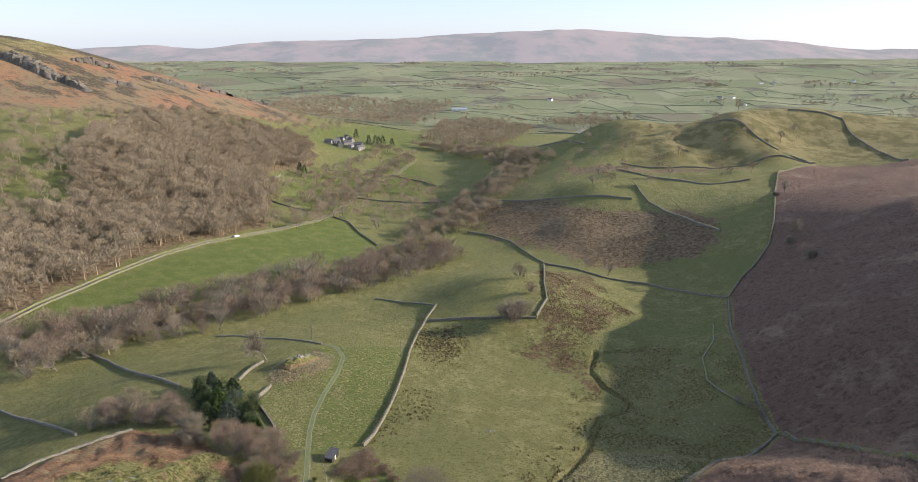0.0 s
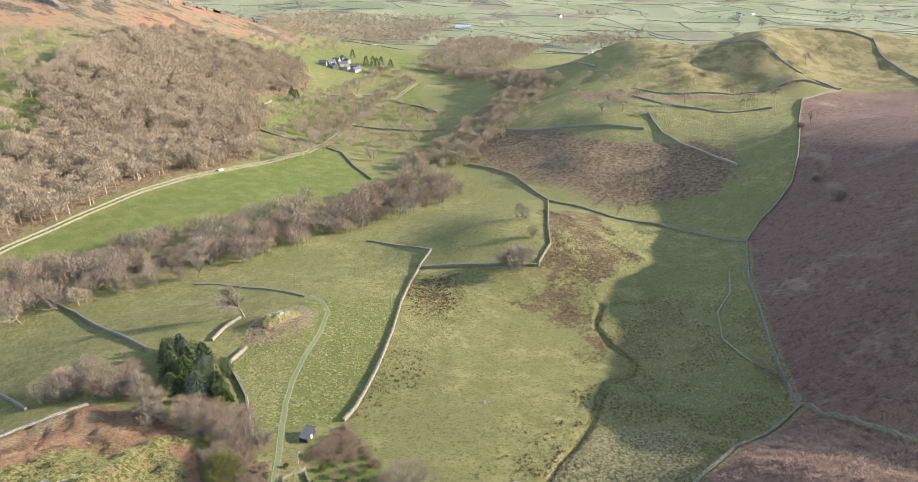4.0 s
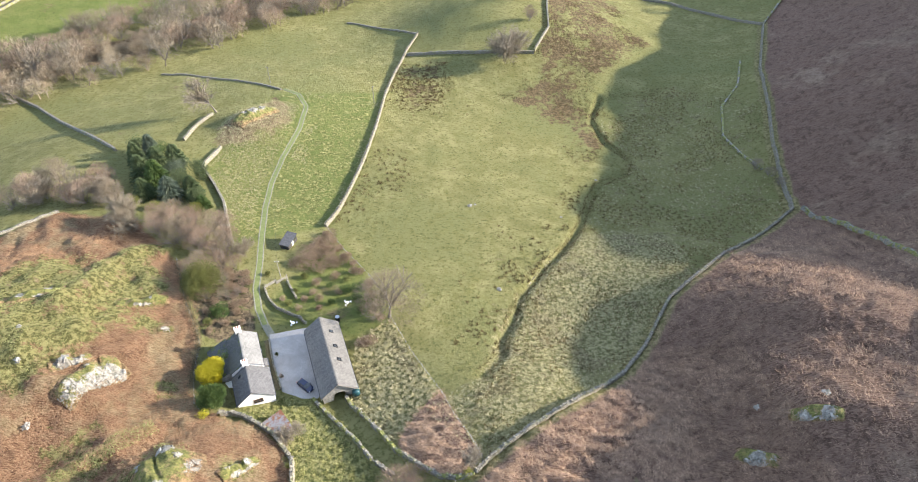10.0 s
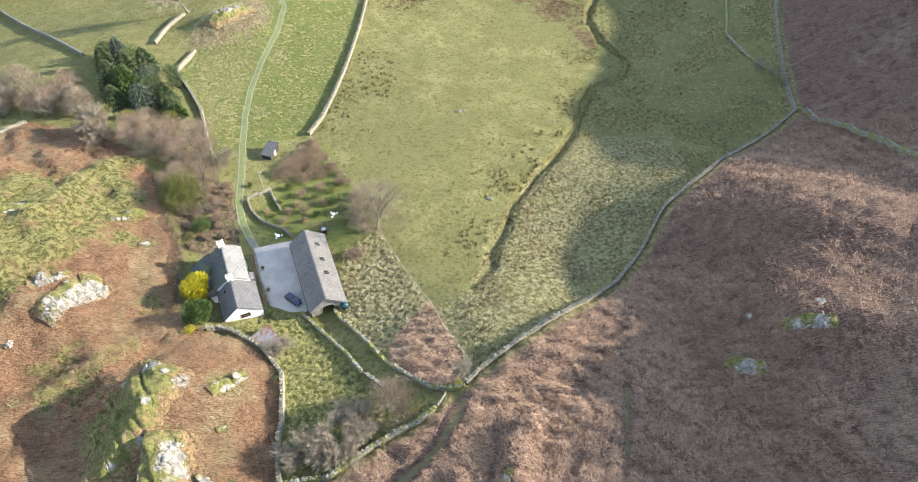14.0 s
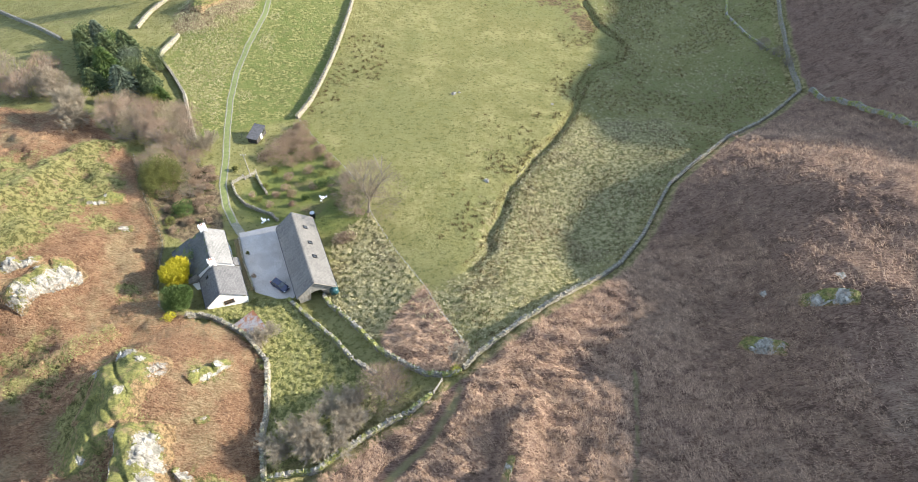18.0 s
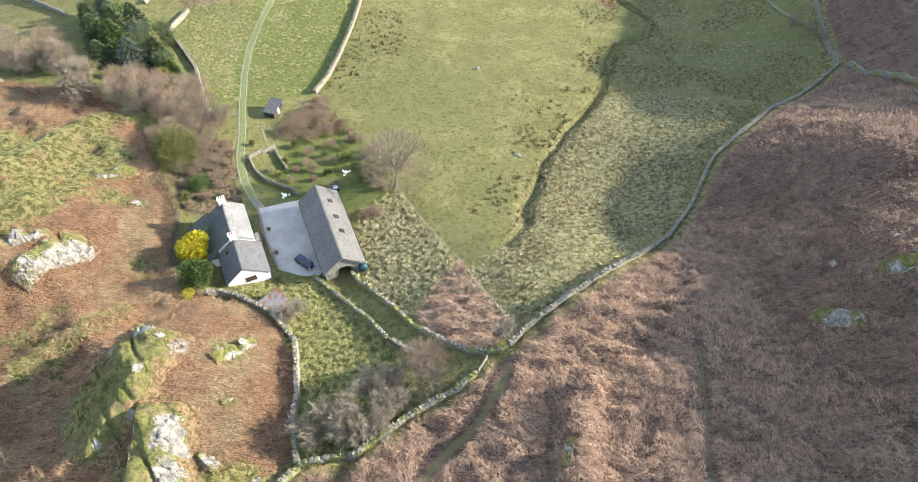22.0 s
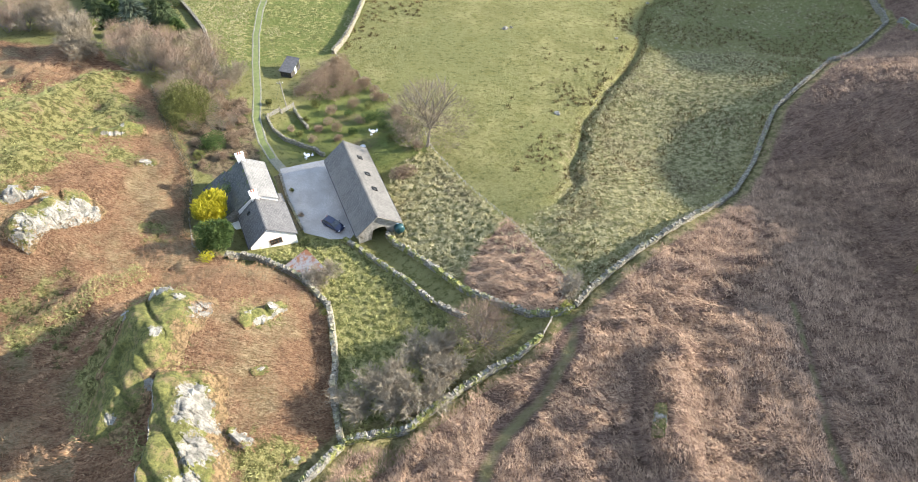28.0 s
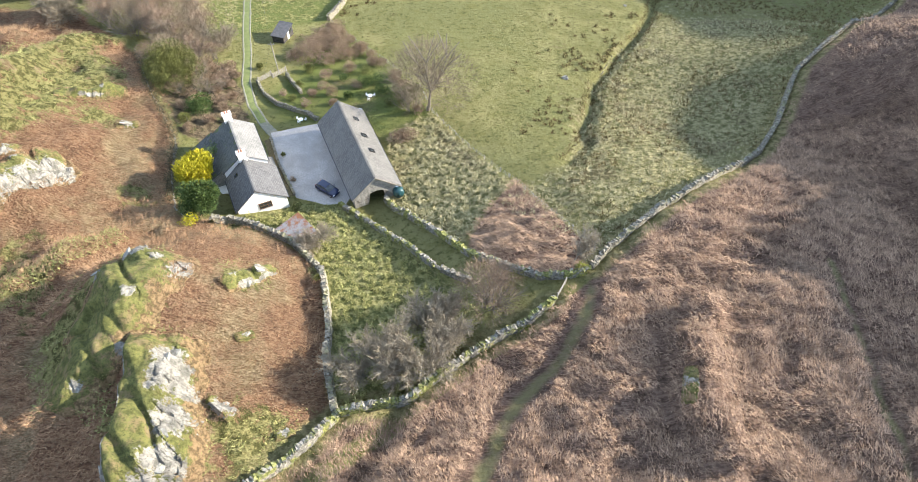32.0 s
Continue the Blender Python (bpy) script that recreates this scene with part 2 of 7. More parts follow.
TRACK_HEAD_WALL = [(-71.7, 301.4), (-79.3, 306.9), (-97.1, 317.8), (-124.9, 332), (-139.7, 334)]
KNOLL_WALL = [(-98.9, 254.6), (-98, 268.6), (-94.6, 277.2)]
TRACK_FIELD_WALL = [(-83.3, 250.2), (-85.4, 239.5), (-85.3, 234.9), (-78.4, 225.3), (-71.6, 214.1), (-65.7, 199.5), (-61.4, 189.5)]
LEFT_WALL = [(-203.9, 247.9), (-171.8, 225), (-139, 200)]
LEFT_WALL_LOW = [(-141.5, 166), (-137.9, 176.5), (-130.5, 186.5), (-118, 200)]
GARDEN_FENCE = [(-73.5, 178.5), (-64.8, 160.7), (-57.2, 147.8), (-56, 138.4), (-52, 127.6), (-48.2, 125.9)]
VALLEY_LANE = [(-266, 338), (-258.6, 365), (-249.3, 387), (-237.8, 417), (-221.7, 454.7), (-203.8, 488), (-186.2, 512), (-160.3, 551.8), (-139.4, 600), (-131, 646), (-124.8, 763), (-107.4, 858.5), (-88, 912), (-67.4, 985)]
VALLEY_WALL = [(-127.5, 627), (-110.8, 615.5), (-93, 574.3), (-72.5, 541.3)]
TRACK = [(-36.5, 147), (-40.1, 151.6), (-43.6, 156.7), (-46.7, 162.3), (-49.2, 170), (-51.4, 182.6), (-54.2, 195.2), (-57.9, 213.7), (-59.8, 230.2), (-59.7, 247.8), (-57.2, 268.9), (-57.7, 286.8), (-63.3, 298.1), (-71, 303)]
BECK = [(14, 138), (18.8, 145.9), (21.8, 157.7), (27, 173.2), (34.2, 186.5), (43.5, 196.7), (50.1, 210.5), (56.1, 228.8), (61.6, 242.3), (74.7, 252.4), (79.6, 265.6), (72, 280), (69, 298), (76, 320)]
HEATH_DITCH = [(129.6, 222), (132.5, 204), (131, 189), (127.5, 167), (128, 150)]
YARD = [(-41.5, 153), (-30.9, 155.5), (-31.3, 153), (-24.5, 136), (-25.5, 133.6), (-29.5, 133.6), (-34.5, 135.6), (-38.5, 144)]

HEATH = HEATH_WALL + HEATH_WALL_FAR[1:] + [(480, 690), (560, 700), (900, 700), (1200, -400), (-40, -400), (-45, 66), (-30.2, 81.5), (-22.4, 90), (-13.5, 91.4), (-5.9, 97.4), (6, 104.1)]
WEST_HILL = [(-73.5, 178.5), (-64.8, 160.7), (-57.2, 147.8), (-56, 138.4), (-52, 127.6), (-45.6, 126), (-36.4, 123.6), (-29.7, 117.9), (-26, 109.8), (-24.9, 103.3), (-22.8, 90.4), (-30.2, 81.5), (-45, 66), (-45, -300), (-700, -300), (-420, 60), (-210, 140), (-138, 172), (-120, 200), (-95, 200)]


# the high eastern fell, unseen: its crest line across the sun's bearing (s), and its height there, fitted to the shadow
# edge it casts
CREST_S = [20, 60, 74, 84, 91, 97, 105, 115, 128, 144, 164, 178, 201, 215, 235, 256, 275, 299, 325, 348, 380, 420, 460, 520, 580, 700]
CREST_Z = [132, 127.5, 130.9, 126.2, 125.3, 121.5, 116.5, 110.6, 101.9, 94.3, 86.8, 86.1, 83.0, 80.5, 68.7, 60.5, 52.5, 52.3, 48.5, 32.3, 45.9, 47.0, 28.0, 42.1, 62.3, 30.0]
SUN_WAY = (math.cos(radians(SUN_AZ)), math.sin(radians(SUN_AZ)))


def crest(x, y):
    """Share and height of the eastern crest at each place."""
    s, t = y * SUN_WAY[0] - x * SUN_WAY[1], x * SUN_WAY[0] + y * SUN_WAY[1]
    at = 385 + 0.35 * np.clip(s - 340, 0, 400)
    share = np.exp(-((t - at) / np.where(t < at, 38, 260)) ** 2) * np.clip((s + 250) / 250, 0, 1) * np.clip((400 - s) / 70, 0, 1)
    return share, np.interp(s, CREST_S, CREST_Z)

MARSH_SIDE = HEATH_WALL[:13] + [(120, 242), (95, 215), (60, 180), (40, 150), (15, 130), (4, 116)]


def broad(x, y):
    z = np.full(np.shape(x), -48.0)
    for cx, cy, r, a in WIDE_HILLS + VALLEY_HILLS + FAR_KNOBS + NEAR_KNOLLS + FARM_KNOLLS:
        z = z + a * np.exp(-((x - cx) ** 2 + (y - cy) ** 2) / (2 * r * r))
    share, top = crest(x, y)
    return z + share * (top - z)


def ground(x, y):
    x, y = np.asarray(x, float), np.asarray(y, float)
    z = broad(x, y)
    rough = np.maximum(inside(HEATH, x, y, 6), inside(WEST_HILL, x, y, 6))
    near = np.exp(-np.maximum(np.hypot(x, y - 180) - 250, 0) / 200)
    z = z + ((fbm(x, y, 9, 3, 3) - 0.5) * (0.5 + 2.2 * rough + 2.6 * inside(WEST_HILL, x, y, 16)) + (fbm(x, y, 3.4, 2, 31) - 0.5) * (0.15 + 1.5 * rough)) * near + (fbm(x, y, 45, 2, 5) - 0.5) * 2.0 * (1 - near) + (fbm(x, y, 75, 3, 25) - 0.5) * 32 * np.exp(-((x - 330) / 210) ** 2 - ((y - 790) / 230) ** 2)
    z = z - (0.5 + 2.0 * vnoise(x, y, 13, 44)) * np.exp(-(to_line(BECK, x + 3 * (vnoise(x, y, 9, 77) - 0.5), y) / 1.3) ** 2) - 1.6 * np.exp(-(to_line(HEATH_DITCH, x, y) / 2.0) ** 2)
    z = z + 2.3 * np.exp(-(to_line(SCARP, x, y) / 2.4) ** 2) - 1.8 * np.exp(-(to_line(GULLY, x, y) / 1.3) ** 2) - 0.2 * np.exp(-(np.minimum(to_line(PATHS[0], x, y), to_line(PATHS[1], x, y)) / 1.2) ** 2)
    z = z - 1.2 * np.exp(-(to_line(HEATH_WALL[:13], x, y) / 7.5) ** 2) * inside(MARSH_SIDE, x, y, 1.2)
    z = z + 1.3 * np.exp(-(to_line(BANK, x, y) / 2.2) ** 2) + 2.2 * np.exp(-(to_line(WEST_RIB, x, y) / 3.2) ** 2)
    crease = np.abs(fbm(x + 0.6 * y, 0.45 * (y - 0.6 * x), 9, 2, 91) - 0.5)
    z = z - 0.75 * rough * near * np.exp(-(crease / 0.035) ** 2)
    for line in GROOVES:
        z = z - 0.8 * np.exp(-(to_line(line, x, y) / 0.85) ** 2)
    s = np.clip((y - 1700) / 1700, 0, 1)
    z = z + s * s * (3 - 2 * s) * 62 + np.clip((y - 1350) / 300, 0, 1) * (fbm(x, y, 420, 2, 15) - 0.5) * 40
    flat = np.clip(inside(YARD, x, y, 7) * 2, 0, 1)
    z = z * (1 - flat) + 0.35 * flat
    return z


def gz(x, y):
    return float(ground(np.array([x]), np.array([y]))[0])


def spread(core0, core1, step, lo, hi, grow=1.12):
    mid = list(np.arange(core0, core1 + step / 2, step))
    s, up = step, [mid[-1]]
    while up[-1] < hi:
        s *= grow
        up.append(up[-1] + s)
    s, down = step, [mid[0]]
    while down[-1] > lo:
        s *= grow
        down.append(down[-1] - s)
    return np.array(down[:0:-1] + mid + up[1:])


def sheet(name, xs, ys, fn):
    gx, gy = np.meshgrid(xs, ys)
    x, y = gx.ravel(), gy.ravel()
    z = fn(x, y)
    nx, ny = len(xs), len(ys)
    i = (np.arange(ny - 1)[:, None] * nx + np.arange(nx - 1)[None, :]).ravel()
    faces = np.stack([i, i + 1, i + nx + 1, i + nx], 1)
    me = bpy.data.meshes.new(name)
    me.vertices.add(len(x))
    me.vertices.foreach_set("co", np.stack([x, y, z], 1).ravel())
    me.loops.add(faces.size)
    me.loops.foreach_set("vertex_index", faces.ravel())
    me.polygons.add(len(faces))
    me.polygons.foreach_set("loop_start", np.arange(0, faces.size, 4))
    me.polygons.foreach_set("use_smooth", np.ones(len(faces), bool))
    me.update()
    me.validate()
    return me, x, y


ground_mesh, gx, gy = sheet("ground", spread(-135, 145, 1.1, -4400, 4400, 1.055), spread(66, 320, 1.1, -900, 4450, 1.042), ground)


MARSH = BECK + [(120, 330), (143.5, 294), (135.3, 265.2), (131.4, 242.6), (128.6, 223), (109, 206), (78, 174.5), (66.2, 164.3), (56.8, 149), (42.5, 133), (25, 120.2), (16, 113.6), (11, 119)]
EAST_PADDOCK = [(-19, 152), (-9.9, 160.2), (-3.1, 146.3), (4.2, 133.3), (-2, 125), (-5, 119), (-9.2, 122.6), (-17.1, 130.9)]
SOUTH_PADDOCK = [(-43, 126.5), (-34.5, 133.5), (-26.6, 133.2), (-18.9, 125.1), (-10.2, 115.2), (-3, 104), (-10.5, 93.8), (-22.4, 90), (-24.9, 103.3), (-26, 109.8), (-32.9, 121.4)]
BRACKEN_CORNER = [(4.2, 133.3), (-2, 125), (-4.8, 119), (-2.3, 114.8), (4.7, 109.3), (11.2, 109), (13.6, 113.6), (7.8, 124.5)]
RUSH_BELT = [(60, 455), (94, 447), (103, 392), (119, 379), (89, 348), (70, 320), (71, 267), (55, 258), (50, 292), (22, 321), (38, 329), (48, 353)]
RUSH_PATCH = [(-27, 346), (2, 346), (6, 322), (-13, 286), (-24, 306)]
RUSH_FAR = [(4, 689), (70, 652), (118, 600), (146, 580), (203, 562), (220, 507), (190, 470), (140, 468), (107, 480), (83, 520), (9, 595)]
MOOR_DIP = [(130, 770), (225, 735), (320, 735), (330, 705), (230, 690), (140, 720)]
MORE_GREEN = [[(-355, 470), (-320, 501), (-345, 620), (-420, 590), (-480, 520)], [(-200, 640), (-128, 640), (-124, 763), (-108, 858), (-190, 860), (-220, 690)], [(-110, 800), (-60, 800), (-30, 830), (-70, 985), (-90, 912)], [(-250, 990), (-120, 1000), (-60, 1180), (-150, 1330), (-230, 1150)]]
HILL_WOOD = [(-345, 483), (-314, 500), (-337, 547), (-363, 587), (-393, 702), (-407, 839), (-352, 902), (-295, 939), (-229, 970), (-200, 874), (-233, 750), (-190, 639), (-176, 548), (-196, 515), (-212, 490), (-230, 457), (-246, 420), (-258, 389), (-272, 345), (-300, 330), (-420, 430)]
BECK_WOOD = [(-22, 560), (-50, 495), (-105, 445), (-150, 392), (-185, 362), (-240, 322), (-235, 290), (-190, 335), (-150, 362), (-110, 412), (-60, 465), (-12, 530)]
MOOR = [(60, 720), (200, 640), (300, 640), (410, 740), (520, 870), (560, 1010), (250, 1010), (120, 900)]
GREEN_FIELD = [(-258, 360), (-236, 410), (-202, 480), (-161, 550), (-128, 632), (-93, 578), (-70, 545), (-100, 470), (-160, 410), (-215, 345)]
TRACK_FIELD = [(-62, 190), (-72, 214), (-84, 235), (-82, 250), (-72, 298), (-58, 300), (-27, 310), (-29, 250), (-35, 204)]
ORANGE_HILL = [(-250, 1090), (-330, 960), (-430, 800), (-520, 740), (-620, 650), (-800, 560), (-1300, 500), (-1500, 1300), (-900, 1500), (-400, 1400)]
GARDEN = [(-45, 163), (-36, 186), (-32, 200), (-20, 181), (-10, 163), (-10, 158), (-20, 153), (-31, 156), (-40, 157)]

BEDS = [(-63, 179), (-53, 178), (-50.5, 168), (-47.5, 159), (-46, 154), (-52, 148), (-56.5, 149), (-60, 156), (-66, 168)]
NORTH_BEDS = [(-44, 168), (-38, 174), (-33, 176), (-22, 178), (-14, 170), (-11, 160), (-17, 155), (-22, 157), (-30, 160), (-36, 162)]
LOWER_MARSH = [(14, 137), (27, 172), (36, 186), (50, 205), (80, 205), (78, 174.5), (66.2, 164.3), (56.8, 149), (42.5, 133), (25, 120.2), (16, 113.6), (9, 118), (0, 128)]
TRACK_KNOLL = [(-84, 252), (-88, 262), (-83, 277), (-73, 291), (-62, 288), (-61, 272), (-66, 262), (-74, 252)]
MOSSY_KNOLLS = [(-42, 87, 5), (-50, 106, 6), (-54, 98, 5), (-36, 109, 2.5),  (-30, 86, 4), (-84, 172, 6), (-76, 164, 5), (-92, 160, 7), (-90, 148, 6), (-84, 138, 6), (-104, 165, 8), (-60, 133, 3), (-120, 140, 9), (-70, 150, 3), (-82, 152, 5), (-98, 138, 7), (-88, 128, 4), (-106, 150, 8), (-70, 112, 7)]


def patch(poly, soft, amp, size, k):
    """A patch of ground with a wandering edge."""
    return inside(poly, gx + amp * 2 * (fbm(gx, gy, size, 3, k) - 0.5), gy + amp * 2 * (fbm(gx, gy, size, 3, k + 50) - 0.5), soft)


heath_w = inside(HEATH, gx, gy, 5) * np.clip(to_line(LOWER_WALL + HEATH_WALL, gx, gy) / 2.5, 0, 1)
west_w = inside(WEST_HILL, gx, gy, 6)
orange_w = patch(ORANGE_HILL, 60, 45, 120, 5)
corner_w = inside(BRACKEN_CORNER, gx, gy, 2.5)
tuss_w = np.maximum.reduce([patch(LOWER_MARSH, 14, 6, 18, 7), 0.45 * patch(MARSH, 14, 14, 40, 8), inside(EAST_PADDOCK, gx, gy, 3), inside(SOUTH_PADDOCK, gx, gy, 3), 0.55 * inside(TRACK_FIELD, gx, gy, 6)])
rush_w = np.maximum.reduce([1.0 * patch(RUSH_BELT, 18, 14, 30, 9), 0.8 * patch(RUSH_PATCH, 14, 10, 22, 10), 0.3 * patch(MOOR, 80, 40, 120, 12)])
green_w = np.maximum.reduce([inside(GREEN_FIELD, gx, gy, 10), 0.75 * inside(SOUTH_PADDOCK, gx, gy, 3), 0.95 * inside(TRACK_FIELD, gx, gy, 4), inside(GARDEN, gx, gy, 4) * 0.9] + [(0.75 if k else 0.45) * patch(p, 15, 12, 40, 13 + k) for k, p in enumerate(MORE_GREEN)])
tan_w = np.maximum(np.maximum(0.8 * patch(TRACK_KNOLL, 8, 3, 9, 27), patch(RUSH_FAR, 30, 16, 50, 11)), np.maximum.reduce([patch(MOOR_DIP, 25, 12, 50, 17), patch(HILL_WOOD, 10, 6, 25, 18), patch(BECK_WOOD, 8, 5, 20, 19)]))
bed_w = np.maximum(patch(BEDS, 3, 2, 5, 20), 0.45 * patch(NORTH_BEDS, 4, 4, 7, 22))
knoll_w = np.clip(np.exp(-(to_line(WEST_RIB, gx, gy) / 3.0) ** 2) + sum(np.exp(-((gx - cx) ** 2 + (gy - cy) ** 2) / (2 * r * r)) for cx, cy, r in MOSSY_KNOLLS), 0, 1)
far_w = np.clip((gy - 1250) / 150, 0, 1)
path_w = np.maximum(1.0 * np.exp(-(to_line(PATHS[0], gx, gy) / 0.9) ** 2), np.exp(-(to_line(PATHS[1], gx, gy) / 1.7) ** 2))
verge_w = np.exp(-(np.minimum(to_line(HEATH_WALL, gx, gy), to_line(LOWER_WALL, gx, gy)) / 2.4) ** 2)
crown_w = np.clip((broad(gx, gy) + 26 * (fbm(gx, gy, 90, 3, 33) - 0.5) - 98) / 26, 0, 1) * (gx < -250) * orange_w
FAR_HILL = [(215, 770), (300, 742), (420, 745), (500, 715), (620, 800), (660, 1000), (300, 1010), (210, 900)]
crown_w = np.maximum(crown_w, 0.9 * patch(FAR_HILL, 40, 25, 60, 35))
for key, value in (("heath", heath_w), ("west", west_w), ("orange", orange_w), ("corner", corner_w), ("tussock", tuss_w), ("rush", rush_w), ("green", green_w), ("plain", far_w), ("trod", path_w), ("tan", tan_w), ("beds", bed_w), ("knoll", knoll_w), ("verge", verge_w), ("crown", crown_w)):
    ground_mesh.attributes.new(key, "FLOAT", "POINT").data.foreach_set("value", np.ascontiguousarray(value, dtype=np.float32))

g = Nodes("pasture_and_bracken", 0.95, 0.1)
wide, mid, fine = g.noise(0.018, 4, 0.6), g.noise(0.11, 5, 0.62), g.noise(0.9, 5, 0.68)
grain = g.noise(3.2, 4, 0.7)
mottle = g.noise(0.33, 5, 0.7)
strand = g.noise(0.5, 5, 0.7, (1.0, 3.4, 1.0), 35, 2.2)
grass = g.mix(g.ramp(mid, 0.32, 0.68), (0.196, 0.186, 0.070), (0.289, 0.268, 0.113))
grass = g.mix(g.ramp(wide, 0.42, 0.6), grass, (0.201, 0.203, 0.079))
grass = g.mix(g.ramp(mottle, 0.45, 0.7), grass, (0.174, 0.169, 0.057))
grass = g.mix(g.ramp(fine, 0.5, 0.66), grass, (0.118, 0.118, 0.040))
grass = g.mix(g.ramp(grain, 0.55, 0.75), grass, (0.277, 0.251, 0.113))
lush = g.mix(g.ramp(mid, 0.35, 0.7), (0.128, 0.159, 0.042), (0.184, 0.200, 0.063))
lush = g.mix(g.ramp(fine, 0.5, 0.75), lush, (0.087, 0.098, 0.029))
grass = g.mix(g.attr("green"), grass, lush)
tuft = g.mix(g.ramp(fine, 0.40, 0.64), (0.145, 0.14, 0.055), (0.40, 0.355, 0.185))
tuft = g.mix(g.ramp(mid, 0.48, 0.6, 0, 0.75), tuft, g.mix(g.ramp(fine, 0.4, 0.6), (0.12, 0.10, 0.05), (0.24, 0.20, 0.11)))
tuft = g.mix(g.math("MULTIPLY", g.attr("green"), 0.9), tuft, g.mix(g.ramp(fine, 0.43, 0.62), (0.105, 0.12, 0.033), (0.32, 0.31, 0.115)))
tuft_mask = g.ramp(g.math("ADD", g.attr("tussock"), g.math("MULTIPLY", g.math("SUBTRACT", mottle, 0.5), 1.6)), 0.35, 0.75)
col = g.mix(tuft_mask, grass, tuft)
rush_mask = g.ramp(g.math("ADD", g.attr("rush"), g.math("MULTIPLY", g.math("SUBTRACT", g.math("ADD", g.math("MULTIPLY", g.noise(0.07, 5, 0.7), 0.5), g.math("MULTIPLY", mottle, 0.5)), 0.5), 3.6)), 0.75, 1.05)
rush_col = g.mix(g.ramp(fine, 0.35, 0.65), (0.085, 0.066, 0.032), (0.205, 0.15, 0.08))
col = g.mix(rush_mask, col, rush_col)
tan = g.mix(g.ramp(mottle, 0.38, 0.62), (0.14, 0.10, 0.058), (0.27, 0.20, 0.12))
col = g.mix(g.ramp(g.math("ADD", g.attr("tan"), g.math("MULTIPLY", g.math("SUBTRACT", g.noise(0.06, 6, 0.7), 0.5), 2.4)), 0.35, 0.65), col, tan)
brown = g.mix(g.ramp(strand, 0.33, 0.68), (0.105, 0.062, 0.044), (0.30, 0.20, 0.145))
brown = g.mix(g.ramp(g.noise(0.04, 6, 0.7), 0.52, 0.66), brown, g.mix(g.ramp(strand, 0.35, 0.62), (0.18, 0.12, 0.08), (0.36, 0.265, 0.19)))
brown = g.mix(g.ramp(wide, 0.45, 0.65, 0, 0.7), brown, g.mix(g.ramp(strand, 0.35, 0.62), (0.105, 0.066, 0.047), (0.235, 0.155, 0.112)))
brown = g.mix(g.ramp(mottle, 0.5, 0.64, 0, 0.55), brown, (0.07, 0.045, 0.032))
brown = g.mix(g.ramp(grain, 0.52, 0.75), brown, (0.31, 0.22, 0.162))
orange = g.mix(g.ramp(strand, 0.35, 0.65), (0.12, 0.062, 0.036), (0.32, 0.19, 0.108))
orange = g.mix(g.ramp(mottle, 0.54, 0.66, 0, 0.55), orange, (0.10, 0.06, 0.036))
orange = g.mix(g.ramp(grain, 0.5, 0.75), orange, (0.38, 0.275, 0.165))
orange = g.mix(g.ramp(g.noise(0.05, 5, 0.65), 0.5, 0.62, 0, 0.8), orange, g.mix(g.ramp(strand, 0.38, 0.62), (0.19, 0.14, 0.07), (0.35, 0.28, 0.165)))
mossy = g.mix(g.ramp(fine, 0.42, 0.60), (0.095, 0.092, 0.03), (0.29, 0.26, 0.105))
mossy_mask = g.ramp(g.math("ADD", g.attr("knoll"), g.math("MULTIPLY", g.math("SUBTRACT", mottle, 0.5), 2.6)), 0.6, 0.9)
orange = g.mix(mossy_mask, orange, mossy)
far_orange = g.mix(g.ramp(g.noise(0.012, 6, 0.65), 0.42, 0.58), (0.33, 0.185, 0.105), (0.265, 0.20, 0.115))
far_orange = g.mix(g.ramp(g.noise(0.09, 6, 0.7), 0.5, 0.66), far_orange, (0.19, 0.13, 0.08))
vor = g.t.nodes.new("ShaderNodeTexVoronoi")
vor.inputs["Scale"].default_value = 0.0058
g.link(g.pos, vor.inputs["Vector"])
sep = g.t.nodes.new("ShaderNodeSeparateColor")
g.link(vor.outputs["Color"], sep.inputs["Color"])
# far field tones lifted, with distance haze mixed into the colour
meadow = g.mix(sep.outputs[0], (0.19, 0.21, 0.11), (0.285, 0.285, 0.165))
meadow = g.mix(g.ramp(sep.outputs[1], 0.75, 0.95), meadow, (0.21, 0.19, 0.12))
meadow = g.mix(g.ramp(g.noise(0.004, 5, 0.65), 0.55, 0.65), meadow, (0.14, 0.125, 0.095))
col = g.mix(g.attr("plain"), col, meadow)
jit = g.math("MULTIPLY", g.math("SUBTRACT", mid, 0.5), 0.9)
col = g.mix(g.ramp(g.math("ADD", g.attr("heath"), jit), 0.35, 0.6), col, brown)
col = g.mix(g.ramp(g.math("ADD", g.attr("corner"), jit), 0.4, 0.6), col, brown)
col = g.mix(g.ramp(g.math("ADD", g.attr("west"), jit), 0.4, 0.65), col, orange)
col = g.mix(g.ramp(g.math("ADD", g.attr("orange"), jit), 0.4, 0.65), col, far_orange)
col = g.mix(g.attr("crown"), col, g.mix(g.ramp(g.noise(0.05, 6, 0.7), 0.4, 0.6), (0.17, 0.145, 0.06), (0.30, 0.25, 0.115)))
scree = g.math("MULTIPLY", g.attr("orange"), g.ramp(g.noise(0.013, 8, 0.75, (1.0, 2.2, 1.0), 20), 0.50, 0.56))
